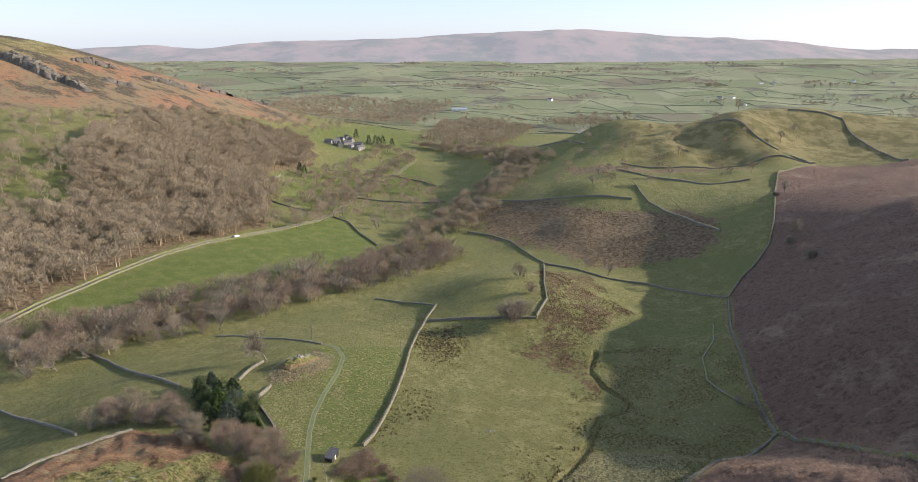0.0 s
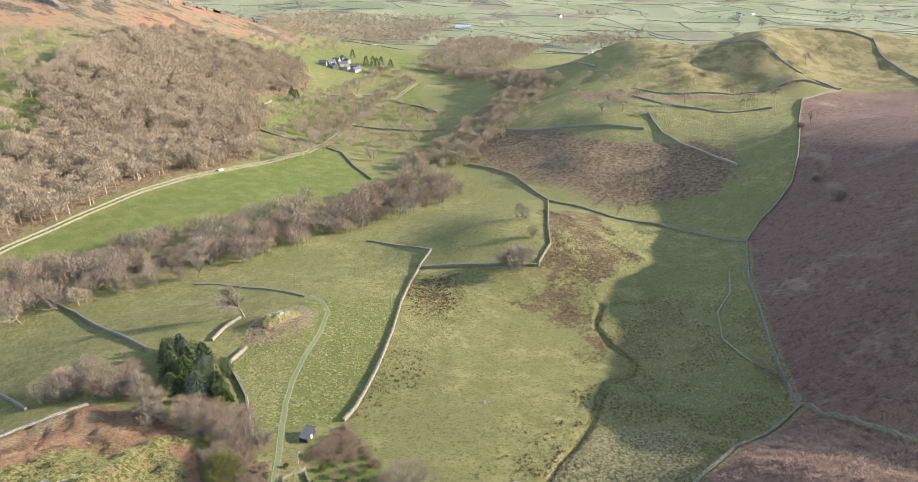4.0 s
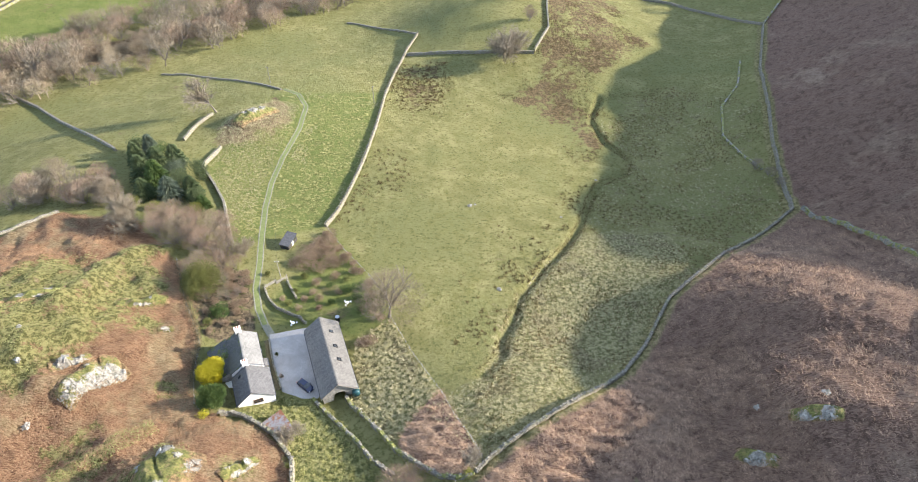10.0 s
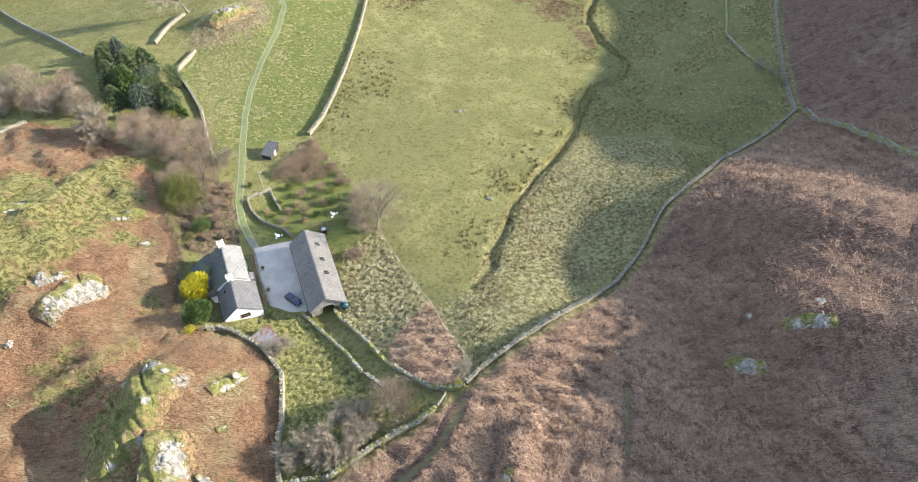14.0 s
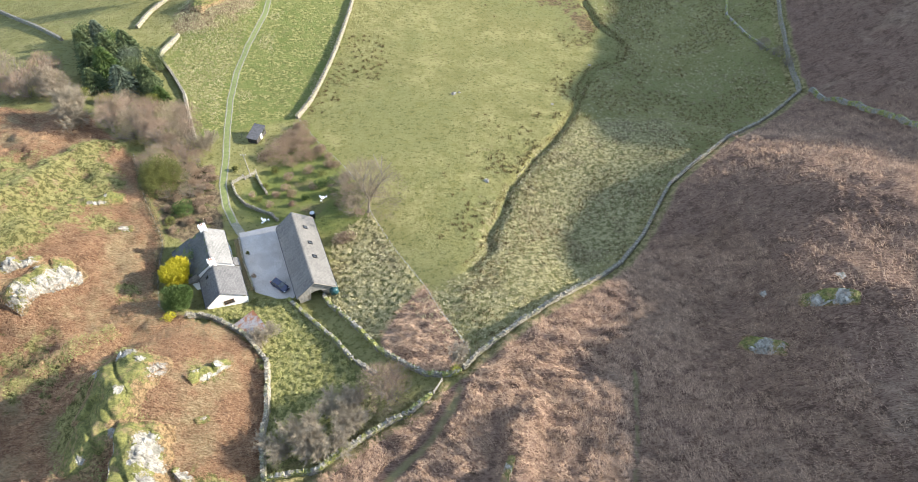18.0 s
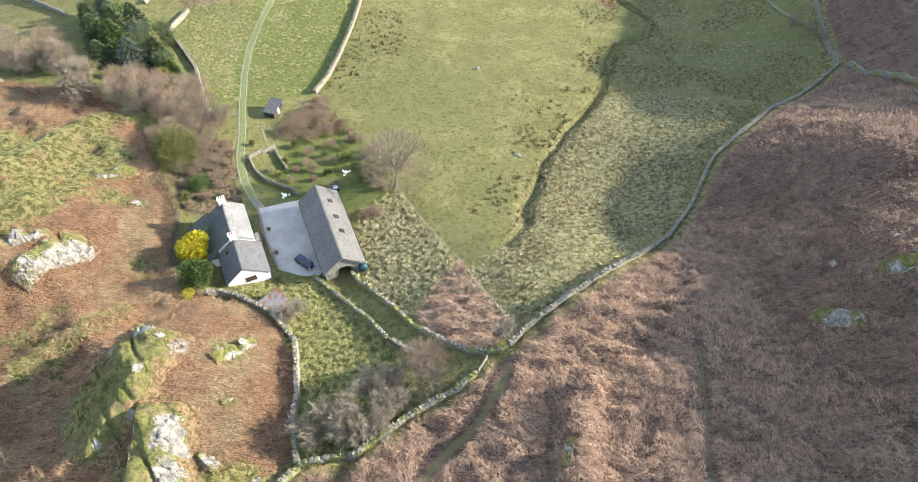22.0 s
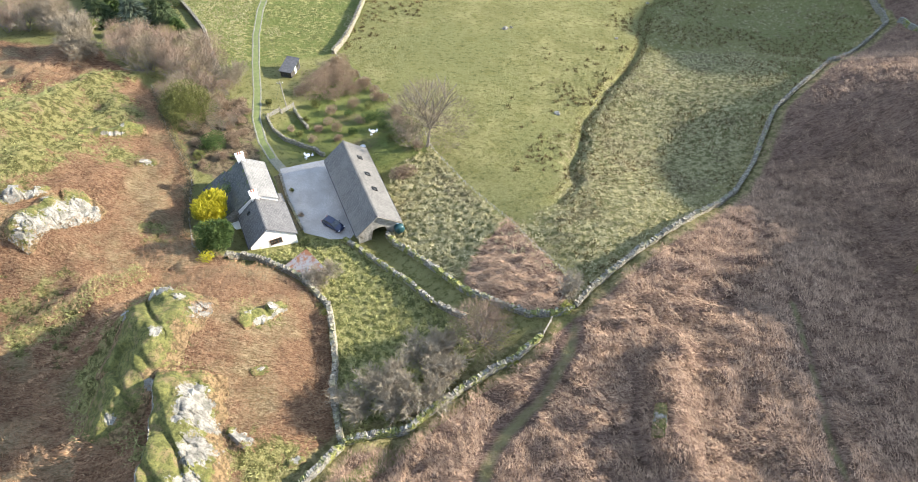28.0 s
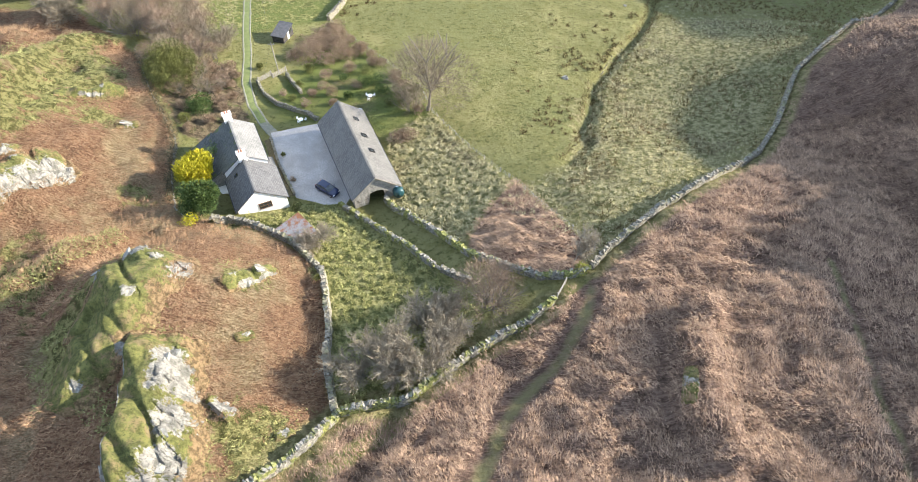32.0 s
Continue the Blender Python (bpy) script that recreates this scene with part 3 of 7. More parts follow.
col = g.mix(scree, col, g.mix(g.ramp(mottle, 0.4, 0.6), (0.085, 0.07, 0.05), (0.165, 0.135, 0.085)))
col = g.mix(g.ramp(g.math("ADD", g.attr("trod"), g.math("MULTIPLY", jit, 1.6)), 0.6, 1.1), col, g.mix(fine, (0.15, 0.145, 0.06), (0.31, 0.275, 0.14)))
col = g.mix(g.ramp(g.math("ADD", g.attr("verge"), jit), 0.25, 0.55, 0, 0.9), col, g.mix(g.ramp(fine, 0.4, 0.6), (0.15, 0.14, 0.055), (0.34, 0.29, 0.14)))
bed_col = g.mix(g.ramp(fine, 0.4, 0.62), (0.085, 0.065, 0.042), (0.21, 0.165, 0.10))
bed_col = g.mix(g.ramp(mottle, 0.5, 0.62), bed_col, g.mix(g.ramp(fine, 0.4, 0.6), (0.06, 0.07, 0.025), (0.14, 0.15, 0.055)))
col = g.mix(g.ramp(g.math("ADD", g.attr("beds"), jit), 0.4, 0.65), col, bed_col)
g.colour(col)
g.bump(g.math("ADD", g.math("ADD", g.math("MULTIPLY", fine, 1.3), strand), g.math("MULTIPLY", grain, 1.2)), 1.0, 0.8)
ground_mesh.materials.append(g.mat)
tagged(new("ground", ground_mesh), "rolling winter hillside of pasture, tussock grass and brown bracken", "ground", kind="structure")

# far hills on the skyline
hill = Nodes("far_hillside_haze", 1.0, 0.0)
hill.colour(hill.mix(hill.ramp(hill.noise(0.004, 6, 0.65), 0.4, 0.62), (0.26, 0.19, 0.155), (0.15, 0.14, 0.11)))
# bluish glow on the slopes stands in for distance haze
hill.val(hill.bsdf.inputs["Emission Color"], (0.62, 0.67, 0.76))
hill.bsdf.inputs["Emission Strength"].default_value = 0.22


def skyline(x, y):
    s = np.clip((y - 3500) / 1000, 0, 1)
    bearing = x / 4400
    ridge = 112 + 36 * np.sin(bearing * 3.1 + 1.0) + 70 * (fbm(x, y * 0.3, 900, 4, 21) - 0.5) + 46 * np.exp(-((bearing - 0.17) / 0.2) ** 2) - 95 * np.clip(bearing - 0.3, 0, 1) - 60 * np.clip(-bearing - 0.3, 0, 1)
    return -60 + s * s * (3 - 2 * s) * (ridge + 60) + (fbm(x, y, 420, 4, 9) - 0.5) * 120 * s * (1 - 0.55 * s)


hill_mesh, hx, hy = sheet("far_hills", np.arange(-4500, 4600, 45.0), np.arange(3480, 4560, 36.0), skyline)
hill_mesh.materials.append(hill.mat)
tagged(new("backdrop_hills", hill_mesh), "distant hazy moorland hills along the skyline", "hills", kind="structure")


# ---- things: helpers ----
def part(name, bm, material, parent=None, label="", smooth=False):
    """One mesh object from a bmesh, under a thing or a part."""
    me = bpy.data.meshes.new(name)
    bm.to_mesh(me)
    bm.free()
    if smooth:
        me.polygons.foreach_set("use_smooth", np.ones(len(me.polygons), bool))
    me.materials.append(material)
    ob = new(name, me)
    if parent:
        ob.parent = parent
    return tagged(ob, label)


def thing(name, x, y, z, turn, label, category, group=""):
    ob = new(name)
    ob.matrix_world = pose(x, y, z, 0, 0, turn)
    ob.empty_display_size = 0.5
    return tagged(ob, label, category, group)


def box(bm, x0, x1, y0, y1, z0, z1, m=None):
    vs = [bm.verts.new((x, y, z)) for z in (z0, z1) for x, y in ((x0, y0), (x1, y0), (x1, y1), (x0, y1))]
    for f in ((3, 2, 1, 0), (4, 5, 6, 7), (0, 1, 5, 4), (1, 2, 6, 5), (2, 3, 7, 6), (3, 0, 4, 7)):
        bm.faces.new([vs[i] for i in f])
    if m is not None:
        bmesh.ops.transform(bm, matrix=m, verts=vs)
    return vs


def solid(bm, ring, z0, z1):
    """A prism over a plan outline; z0 and z1 are numbers or lists of heights."""
    n = len(ring)
    lo = [bm.verts.new((x, y, z0[i] if isinstance(z0, list) else z0)) for i, (x, y) in enumerate(ring)]
    hi = [bm.verts.new((x, y, z1[i] if isinstance(z1, list) else z1)) for i, (x, y) in enumerate(ring)]
    bm.faces.new(lo[::-1])
    bm.faces.new(hi)
    for i in range(n):
        bm.faces.new((lo[i], lo[(i + 1) % n], hi[(i + 1) % n], hi[i]))


def along(pts, step):
    """Even stations along a polyline, with the unit way on."""
    out, carry = [], 0.0
    for (ax, ay), (bx, by) in zip(pts[:-1], pts[1:]):
        n = math.hypot(bx - ax, by - ay)
        ux, uy = (bx - ax) / n, (by - ay) / n
        d = carry
        while d < n:
            out.append((ax + ux * d, ay + uy * d, ux, uy))
            d += step
        carry = d - n
    out.append((*pts[-1], ux, uy))
    return out


# ---- dry stone walls ----
st = Nodes("dry_stone", 0.95, 0.15)
lump = st.noise(3.0, 3, 0.6)
tone = st.mix(st.ramp(lump, 0.35, 0.65), (0.115, 0.102, 0.076), (0.33, 0.30, 0.235))
tone = st.mix(st.ramp(st.noise(0.5, 5, 0.7), 0.5, 0.64, 0, 0.8), tone, (0.20, 0.20, 0.095))
tone = st.mix(st.math("MULTIPLY", st.island(), 0.55), tone, (0.10, 0.095, 0.08))
st.colour(tone)
st.bump(lump, 0.8, 0.08)
STONE = st.mat
ms = Nodes("mossy_dry_stone", 0.95, 0.15)
lump = ms.noise(3.0, 3, 0.6)
tone = ms.mix(ms.ramp(lump, 0.35, 0.65), (0.115, 0.106, 0.086), (0.31, 0.29, 0.245))
tone = ms.mix(ms.math("MULTIPLY", ms.island(), 0.5), tone, (0.10, 0.095, 0.08))
ms.colour(ms.mix(ms.ramp(ms.noise(0.45, 5, 0.7), 0.46, 0.56, 0, 0.9), tone, ms.mix(ms.ramp(lump, 0.35, 0.65), (0.09, 0.10, 0.025), (0.24, 0.24, 0.07))))
ms.bump(lump, 0.8, 0.08)
MOSSY_STONE = ms.mat


def stone_wall(label, pts, high=1.25, wide=0.62, step=0.55, cope=True, gaps=0.0, material=STONE):
    """A battered wall with an uneven head, and a row of upright cope stones."""
    rng = random.Random(len(pts) * 31 + int(pts[0][0] * 7))
    ob = thing("stone_wall", pts[0][0], pts[0][1], gz(*pts[0]), 0, label, "stone wall", "dry stone walls")
    ox, oy, oz = ob.matrix_world.translation
    st_ = along(pts, step)
    zs = ground(np.array([s[0] for s in st_]), np.array([s[1] for s in st_]))
    bm, prev = bmesh.new(), None
    cm = bmesh.new()
    for (x, y, ux, uy), zg in zip(st_, zs):
        zg, h = float(zg), high * rng.uniform(0.84, 1.08)
        if rng.random() < gaps:
            h *= rng.uniform(0.35, 0.8)
        nx, ny = -uy, ux
        ring = []
        for off, z in ((-0.56, -0.5), (-0.5, 0.45), (-0.36, 1.0), (0.36, 1.0), (0.5, 0.45), (0.56, -0.5)):
            o = off * wide * 1.15 + rng.uniform(-0.09, 0.09)
            ring.append(bm.verts.new((x + nx * o - ox, y + ny * o - oy, zg + z * (h if z > 0 else 1) - oz)))
        if prev:
            for k in range(5):
                bm.faces.new((prev[k], prev[k + 1], ring[k + 1], ring[k]))
        else:
            bm.faces.new(ring)
        prev = ring
        if cope:
            d = 0.0
            while d < step - 0.1:
                w = rng.uniform(0.16, 0.46)
                ang = math.degrees(math.atan2(uy, ux))
                side = rng.uniform(-0.13, 0.13)
                m = pose(x + ux * d - uy * side - ox, y + uy * d + ux * side - oy, zg + h - oz - rng.uniform(0, 0.12), rng.uniform(-24, 24), rng.uniform(-30, 30), ang + rng.uniform(-32, 32))
                box(cm, -w / 2, w / 2, -wide * rng.uniform(0.35, 0.5), wide * rng.uniform(0.35, 0.5), -0.1, rng.uniform(0.14, 0.34), m)
                d += w + 0.03
    bm.faces.new(prev[::-1])
    bmesh.ops.recalc_face_normals(bm, faces=bm.faces)
    part("wall_body", bm, material, ob)
    if cope:
        tagged(part("cope_stones", cm, material, ob), kind="stuff")
    else:
        cm.free()
    return ob


for label, pts, high, cope in (
        ("grey lichened dry stone wall between pasture and bracken slope", HEATH_WALL, 1.35, True),
        ("mossy dry stone wall along the foot of the bracken slope", LOWER_WALL, 1.4, True),
        ("curving grey dry stone wall round the paddock", PADDOCK_WALL, 1.4, True),
        ("low dry stone wall along the grassy farm lane", LANE_WALL_WEST, 1.0, True),
        ("short end of dry stone wall beside the lane", LANE_WALL_STUB, 1.0, True),
        ("dry stone wall along the grassy farm lane", LANE_WALL_EAST, 1.1, True),
        ("long pale dry stone wall between two pastures", FIELD_WALL, 1.4, True)):
    stone_wall(label, pts, high, 0.8, 0.55, cope, material=MOSSY_STONE if pts in (LOWER_WALL, LANE_WALL_EAST, LANE_WALL_WEST) else STONE)
for label, pts, high in (
        ("tumbled dry stone wall across the sheep pasture", FIELD_WALL_TOP, 0.8),
        ("dry stone wall up the grassy knoll", CORNER_WALL, 1.4),
        ("dark dry stone wall across rushy ground", CROSS_WALL, 1.4),
        ("dry stone wall down to the beck", BECK_WALL, 1.4),
        ("shadowed dry stone wall under bare trees", KNOLL_CROSS_WALL, 1.5),
        ("long dry stone wall beside the bracken fell", HEATH_WALL_FAR, 1.4),
        ("dry stone wall across the sloping western pasture", WEST_WALL, 1.5),
        ("low broken dry stone wall above the track", TRACK_HEAD_WALL, 0.7),
        ("dry stone wall below the rocky knoll", KNOLL_WALL, 1.3),
        ("curved dry stone wall round the rough track field", TRACK_FIELD_WALL, 1.4),
        ("broken dry stone wall in the western fields", LEFT_WALL, 1.2),
        ("dry stone wall at the foot of the western hill", LEFT_WALL_LOW, 0.8),
        ("dry stone wall in the valley pasture", VALLEY_WALL, 1.5),
        ("dark dry stone wall climbing the bracken fell", [(131, 222), (134.6, 204), (134.2, 189), (132.5, 172), (129.5, 150), (126, 130)], 1.3),
        ("low broken dry stone wall beside the fell wall", [(150, 345), (140, 318.5), (127, 300), (124, 288), (120.5, 276), (123, 262), (127, 249)], 0.7)):
    stone_wall(label, pts, high, 0.85, 1.3, False, material=MOSSY_STONE if "fell wall" in label or "bracken" in label else STONE)


# ---- materials of the farm ----
def slate(name, a, b, moss=0.0):
    n = Nodes(name, 0.8, 0.25)
    brick = n.t.nodes.new("ShaderNodeTexBrick")
    co = n.t.nodes.new("ShaderNodeTexCoord")
    mp = n.t.nodes.new("ShaderNodeMapping")
    mp.inputs["Scale"].default_value = (1.0, 1.0, 1.0)
    n.link(co.outputs["Object"], mp.inputs["Vector"])
    n.link(mp.outputs["Vector"], brick.inputs["Vector"])
    brick.inputs["Scale"].default_value = 1.0
    brick.inputs["Brick Width"].default_value, brick.inputs["Row Height"].default_value = 0.36, 0.27
    brick.inputs["Mortar Size"].default_value = 0.018
    brick.inputs["Color1"].default_value, brick.inputs["Color2"].default_value = (*a, 1), (*b, 1)
    brick.inputs["Mortar"].default_value = (*[v * 0.5 for v in a], 1)
    c = n.mix(n.ramp(n.noise(0.35, 5, 0.65), 0.35, 0.75, 0, 0.5), brick.outputs["Color"], tuple(v * 1.2 for v in b))
    c = n.mix(n.ramp(n.noise(4.5, 3), 0.5, 0.8), c, tuple(v * 0.6 for v in a))
    if moss:
        c = n.mix(n.ramp(n.noise(0.5, 4), 0.62 - moss, 0.7 - moss), c, (0.09, 0.11, 0.03))
    n.colour(c)
    n.bump(n.math("ADD", brick.outputs["Fac"], n.noise(2.0)), 0.5, 0.03)
    return n.mat


SLATE_LIGHT = slate("weathered_slate", (0.15, 0.146, 0.136), (0.225, 0.218, 0.20))
SLATE_BARN = slate("old_barn_slate", (0.105, 0.10, 0.092), (0.16, 0.152, 0.138))
SLATE_GREY = slate("grey_slate", (0.088, 0.086, 0.085), (0.135, 0.131, 0.128))
# mossy slate, darkened to carry the shade of the west-facing slopes
SLATE_MOSSY_SHADE = slate("mossy_slate_shade", (0.055, 0.06, 0.056), (0.10, 0.104, 0.096), 0.06)
ROUGHCAST_WHITE = plain("white_roughcast", (0.72, 0.70, 0.64), (0.82, 0.80, 0.75), 0.8, 0.95, 0.1, bump=0.4)
RUBBLE = plain("rubble_masonry", (0.16, 0.15, 0.13), (0.40, 0.375, 0.33), 1.8, 0.95, 0.1, bump=0.9, dist=0.06, fine=3.0)
INTERIOR_SHADE = plain("interior_shade", (0.012, 0.011, 0.010), (0.025, 0.022, 0.02), 1.0, 1.0, 0.0, bump=0)
OAK_STAIN = plain("brown_stained_wood", (0.12, 0.055, 0.025), (0.2, 0.1, 0.05), 4.0, 0.6, 0.3)
WOOD_GREY = plain("weathered_wood", (0.20, 0.18, 0.145), (0.36, 0.33, 0.275), 3.0, 0.9, 0.1)
TAR_FELT = plain("black_felt_roof", (0.04, 0.04, 0.042), (0.085, 0.084, 0.086), 1.2, 0.75, 0.3)
BOARD_DARK = plain("creosoted_boards", (0.03, 0.028, 0.025), (0.07, 0.06, 0.05), 2.5)
BOARD_PALE = plain("pale_green_boards", (0.42, 0.45, 0.36), (0.55, 0.57, 0.48), 2.0)
LEAD = plain("lead_flashing", (0.30, 0.31, 0.33), (0.42, 0.43, 0.45), 2.0, 0.6, 0.4)
BLACK_PLASTIC = plain("black_plastic", (0.012, 0.012, 0.013), (0.025, 0.025, 0.027), 3.0, 0.45, 0.4)
WHITE_PAINT = plain("white_garden_paint", (0.75, 0.75, 0.74), (0.82, 0.82, 0.81), 4.0, 0.5, 0.4, bump=0.1)
TERRACOTTA = plain("clay_pot", (0.30, 0.13, 0.07), (0.42, 0.2, 0.12), 5.0)
GLASS = Nodes("window_glass", 0.06, 0.6)
GLASS.colour(GLASS.mix(GLASS.ramp(GLASS.noise(1.5), 0.4, 0.6), (0.02, 0.024, 0.028), (0.05, 0.055, 0.06)))
GLASS = GLASS.mat
gv = Nodes("grey_gravel", 0.95, 0.15)
gv.colour(gv.mix(gv.ramp(gv.noise(5, 4, 0.7), 0.3, 0.7), gv.mix(gv.ramp(gv.noise(0.25, 4), 0.35, 0.65), (0.29, 0.275, 0.26), (0.42, 0.40, 0.38)), (0.21, 0.20, 0.185)))
gv.bump(gv.noise(14, 3), 0.5, 0.02)
GRAVEL = gv.mat
rt = Nodes("rusty_corrugated_iron", 0.7, 0.3, 0.2)
rco = rt.t.nodes.new("ShaderNodeTexCoord")
wv = rt.t.nodes.new("ShaderNodeTexWave")
wv.inputs["Scale"].default_value = 2.2
rt.link(rco.outputs["Object"], wv.inputs["Vector"])
rs = rt.mix(rt.ramp(rt.noise(0.45, 5, 0.7), 0.42, 0.58), (0.27, 0.26, 0.255), (0.26, 0.11, 0.05))
rs = rt.mix(rt.ramp(rt.noise(2.5, 4), 0.5, 0.75), rs, (0.22, 0.12, 0.08))
rt.colour(rs)
rt.bump(wv.outputs["Fac"], 0.7, 0.05)
RUST = rt.mat
TRACK_DIRT = plain("stony_track_dirt", (0.12, 0.118, 0.084), (0.21, 0.20, 0.15), 1.5)
TRACK_GRASS = plain("worn_track_grass", (0.085, 0.105, 0.035), (0.15, 0.165, 0.062), 1.2)


# ---- yard and track ----
def carpet(name, pts, width, lift, material, label, parent=None, kind="structure", side=0.0, cat="track", step=1.0, wob=0.12):
    """A strip that lies on the ground along a line."""
    rng = random.Random(len(pts) + int(width * 100))
    st_ = along(pts, step)
    bm, prev = bmesh.new(), None
    for i, (x, y, ux, uy) in enumerate(st_):
        qx, qy = (st_[min(i + 2, len(st_) - 1)][0] - st_[max(i - 2, 0)][0], st_[min(i + 2, len(st_) - 1)][1] - st_[max(i - 2, 0)][1])
        q = math.hypot(qx, qy)
        nx, ny = -qy / q, qx / q
        row = []
        for k in range(5):
            o = side + (k / 4 - 0.5) * (width + rng.uniform(-wob, wob))
            px, py = x + nx * o, y + ny * o
            row.append(bm.verts.new((px, py, gz(px, py) + (lift if 0 < k < 4 else lift - 0.12))))
        if prev:
            for k in range(4):
                bm.faces.new((prev[k], prev[k + 1], row[k + 1], row[k]))
        prev = row
    bmesh.ops.recalc_face_normals(bm, faces=bm.faces)
    ob = part(name, bm, material, parent, label, True)
    return tagged(ob, label, cat if kind else "", kind=kind)


bm = bmesh.new()
rim = []
for (ax, ay), (bx, by) in zip(YARD, YARD[1:] + YARD[:1]):
    for k in range(6):
        px, py = ax + (bx - ax) * k / 6, ay + (by - ay) * k / 6
        px, py = px + 0.25 * (vnoise(px, py, 1.3, 2) - 0.5), py + 0.25 * (vnoise(px, py, 1.3, 4) - 0.5)
        rim.append(bm.verts.new((px, py, gz(px, py) + 0.08)))
bmesh.ops.triangulate(bm, faces=[bm.faces.new(rim)])
bmesh.ops.recalc_face_normals(bm, faces=bm.faces)
tagged(part("farmyard", bm, GRAVEL, None, "", True), "pale grey gravel farmyard between house and barn", "yard", kind="structure")
carpet("track_rut", TRACK, 0.55, 0.05, TRACK_DIRT, "pale stony wheel rut of the farm track", side=-0.8, wob=0.25)
carpet("track_rut", TRACK, 0.55, 0.05, TRACK_DIRT, "pale stony wheel rut of the farm track", side=0.8, wob=0.25)
carpet("track_middle", TRACK, 2.7, 0.02, TRACK_GRASS, "worn green strip along the middle of the farm track", wob=0.3)
carpet("beck", BECK, 0.6, -0.02, plain("dark_beck_water", (0.015, 0.013, 0.009), (0.05, 0.04, 0.025), 1.5, 0.35, 0.25), "narrow dark beck winding between grassy banks", cat="water", step=0.8, wob=0.5)
carpet("track_apron", TRACK[:3], 2.3, 0.05, TRACK_DIRT, "worn gravel apron where the track meets the yard")
carpet("valley_lane", VALLEY_LANE, 2.2, 0.12, plain("lane_tarmac", (0.10, 0.09, 0.07), (0.17, 0.15, 0.115), 0.4), "narrow tarmac lane between stone walls", cat="road", step=4.0)


def offset_line(pts, d):
    out = []
    for i, (x, y) in enumerate(pts):
        (ax, ay), (bx, by) = pts[max(i - 1, 0)], pts[min(i + 1, len(pts) - 1)]
        n = math.hypot(bx - ax, by - ay)
        out.append((x - (by - ay) / n * d, y + (bx - ax) / n * d))
    return out


stone_wall("pale dry stone wall along the valley lane", offset_line(VALLEY_LANE, 2.0), 1.2, 0.5, 2.5, False, material=MOSSY_STONE)
stone_wall("pale dry stone wall on the field side of the lane", offset_line(VALLEY_LANE, -2.0), 1.2, 0.5, 2.5, False, material=MOSSY_STONE)


# ---- buildings ----
def gabled(bm, l0, l1, w0, w1, z0, e0, ridge, e1):
    """Walls with gables: along l0..l1, across w0..w1 with the ridge over 0."""
    pts = [(w0, z0), (w1, z0), (w1, e1), (0, ridge), (w0, e0)]
    a = [bm.verts.new((l0, y, z)) for y, z in pts]
    b = [bm.verts.new((l1, y, z)) for y, z in pts]
    bm.faces.new(a[::-1])
    bm.faces.new(b)
    for i in range(5):
        bm.faces.new((a[i], a[(i + 1) % 5], b[(i + 1) % 5], b[i]))
    bmesh.ops.recalc_face_normals(bm, faces=bm.faces)


def slope(bm, l0, l1, ya, za, yb, zb, thick=0.16, sag=0.0, cells=8):
    """A roof slope from the ridge line (ya, za) to the eave (yb, zb), a little uneven."""
    rng = random.Random(int(l0 * 100 + ya * 10 + zb))
    rows = []
    for top in (1, 0):
        for k in range(2):
            y, z = (ya, za) if k == 0 else (yb, zb)
            row = []
            for i in range(cells + 1):
                s = i / cells
                row.append(bm.verts.new((l0 + (l1 - l0) * s, y, z + (thick if top else 0) - sag * math.sin(math.pi * s) + rng.uniform(-0.025, 0.025) * top)))
            rows.append(row)
    t0, t1, b0, b1 = rows
    for i in range(cells):
        for p, q in ((t0, t1), (b1, b0), (b0, t0), (t1, b1)):
            bm.faces.new((p[i], p[i + 1], q[i + 1], q[i]))
    for i in (0, cells):
        bm.faces.new((t0[i], t1[i], b1[i], b0[i]))
    bmesh.ops.recalc_face_normals(bm, faces=bm.faces)


def window_part(parent, x, y, z, w, h, axis="y", out=1, frame_mat=None, bars=1):
    """A window set into a wall: frame, sill, glass."""
    fm = frame_mat or WHITE_PAINT
    t = 0.05
    ob = bmesh.new()

    def slab(bm, u0, u1, v0, v1, d0, d1):
        d0, d1 = sorted((d0 * out, d1 * out))
        if axis == "y":
            box(bm, x + u0, x + u1, y + d0, y + d1, z + v0, z + v1)
        else:
            box(bm, x + d0, x + d1, y + u0, y + u1, z + v0, z + v1)
    slab(ob, -w / 2, w / 2, 0, t * 1.6, -0.05, 0.06)
    slab(ob, -w / 2, w / 2, h - t * 1.6, h, -0.05, 0.06)
    slab(ob, -w / 2, -w / 2 + t * 1.6, t, h - t, -0.05, 0.06)
    slab(ob, w / 2 - t * 1.6, w / 2, t, h - t, -0.05, 0.06)
    for k in range(bars):
        u = -w / 2 + w * (k + 1) / (bars + 1)
        slab(ob, u - t / 2, u + t / 2, t, h - t, -0.04, 0.055)
    slab(ob, -w / 2 + t, w / 2 - t, h * 0.5 - t / 2, h * 0.5 + t / 2, -0.04, 0.05)
    win = part("window", ob, fm, parent)
    ob = bmesh.new()
    slab(ob, -w / 2 + t, w / 2 - t, t, h - t, -0.03, 0.02)
    part("pane", ob, GLASS, win)
    ob = bmesh.new()
    slab(ob, -w / 2 - 0.1, w / 2 + 0.1, -0.1, 0, -0.02, 0.14)
    part("sill", ob, LEAD, win)


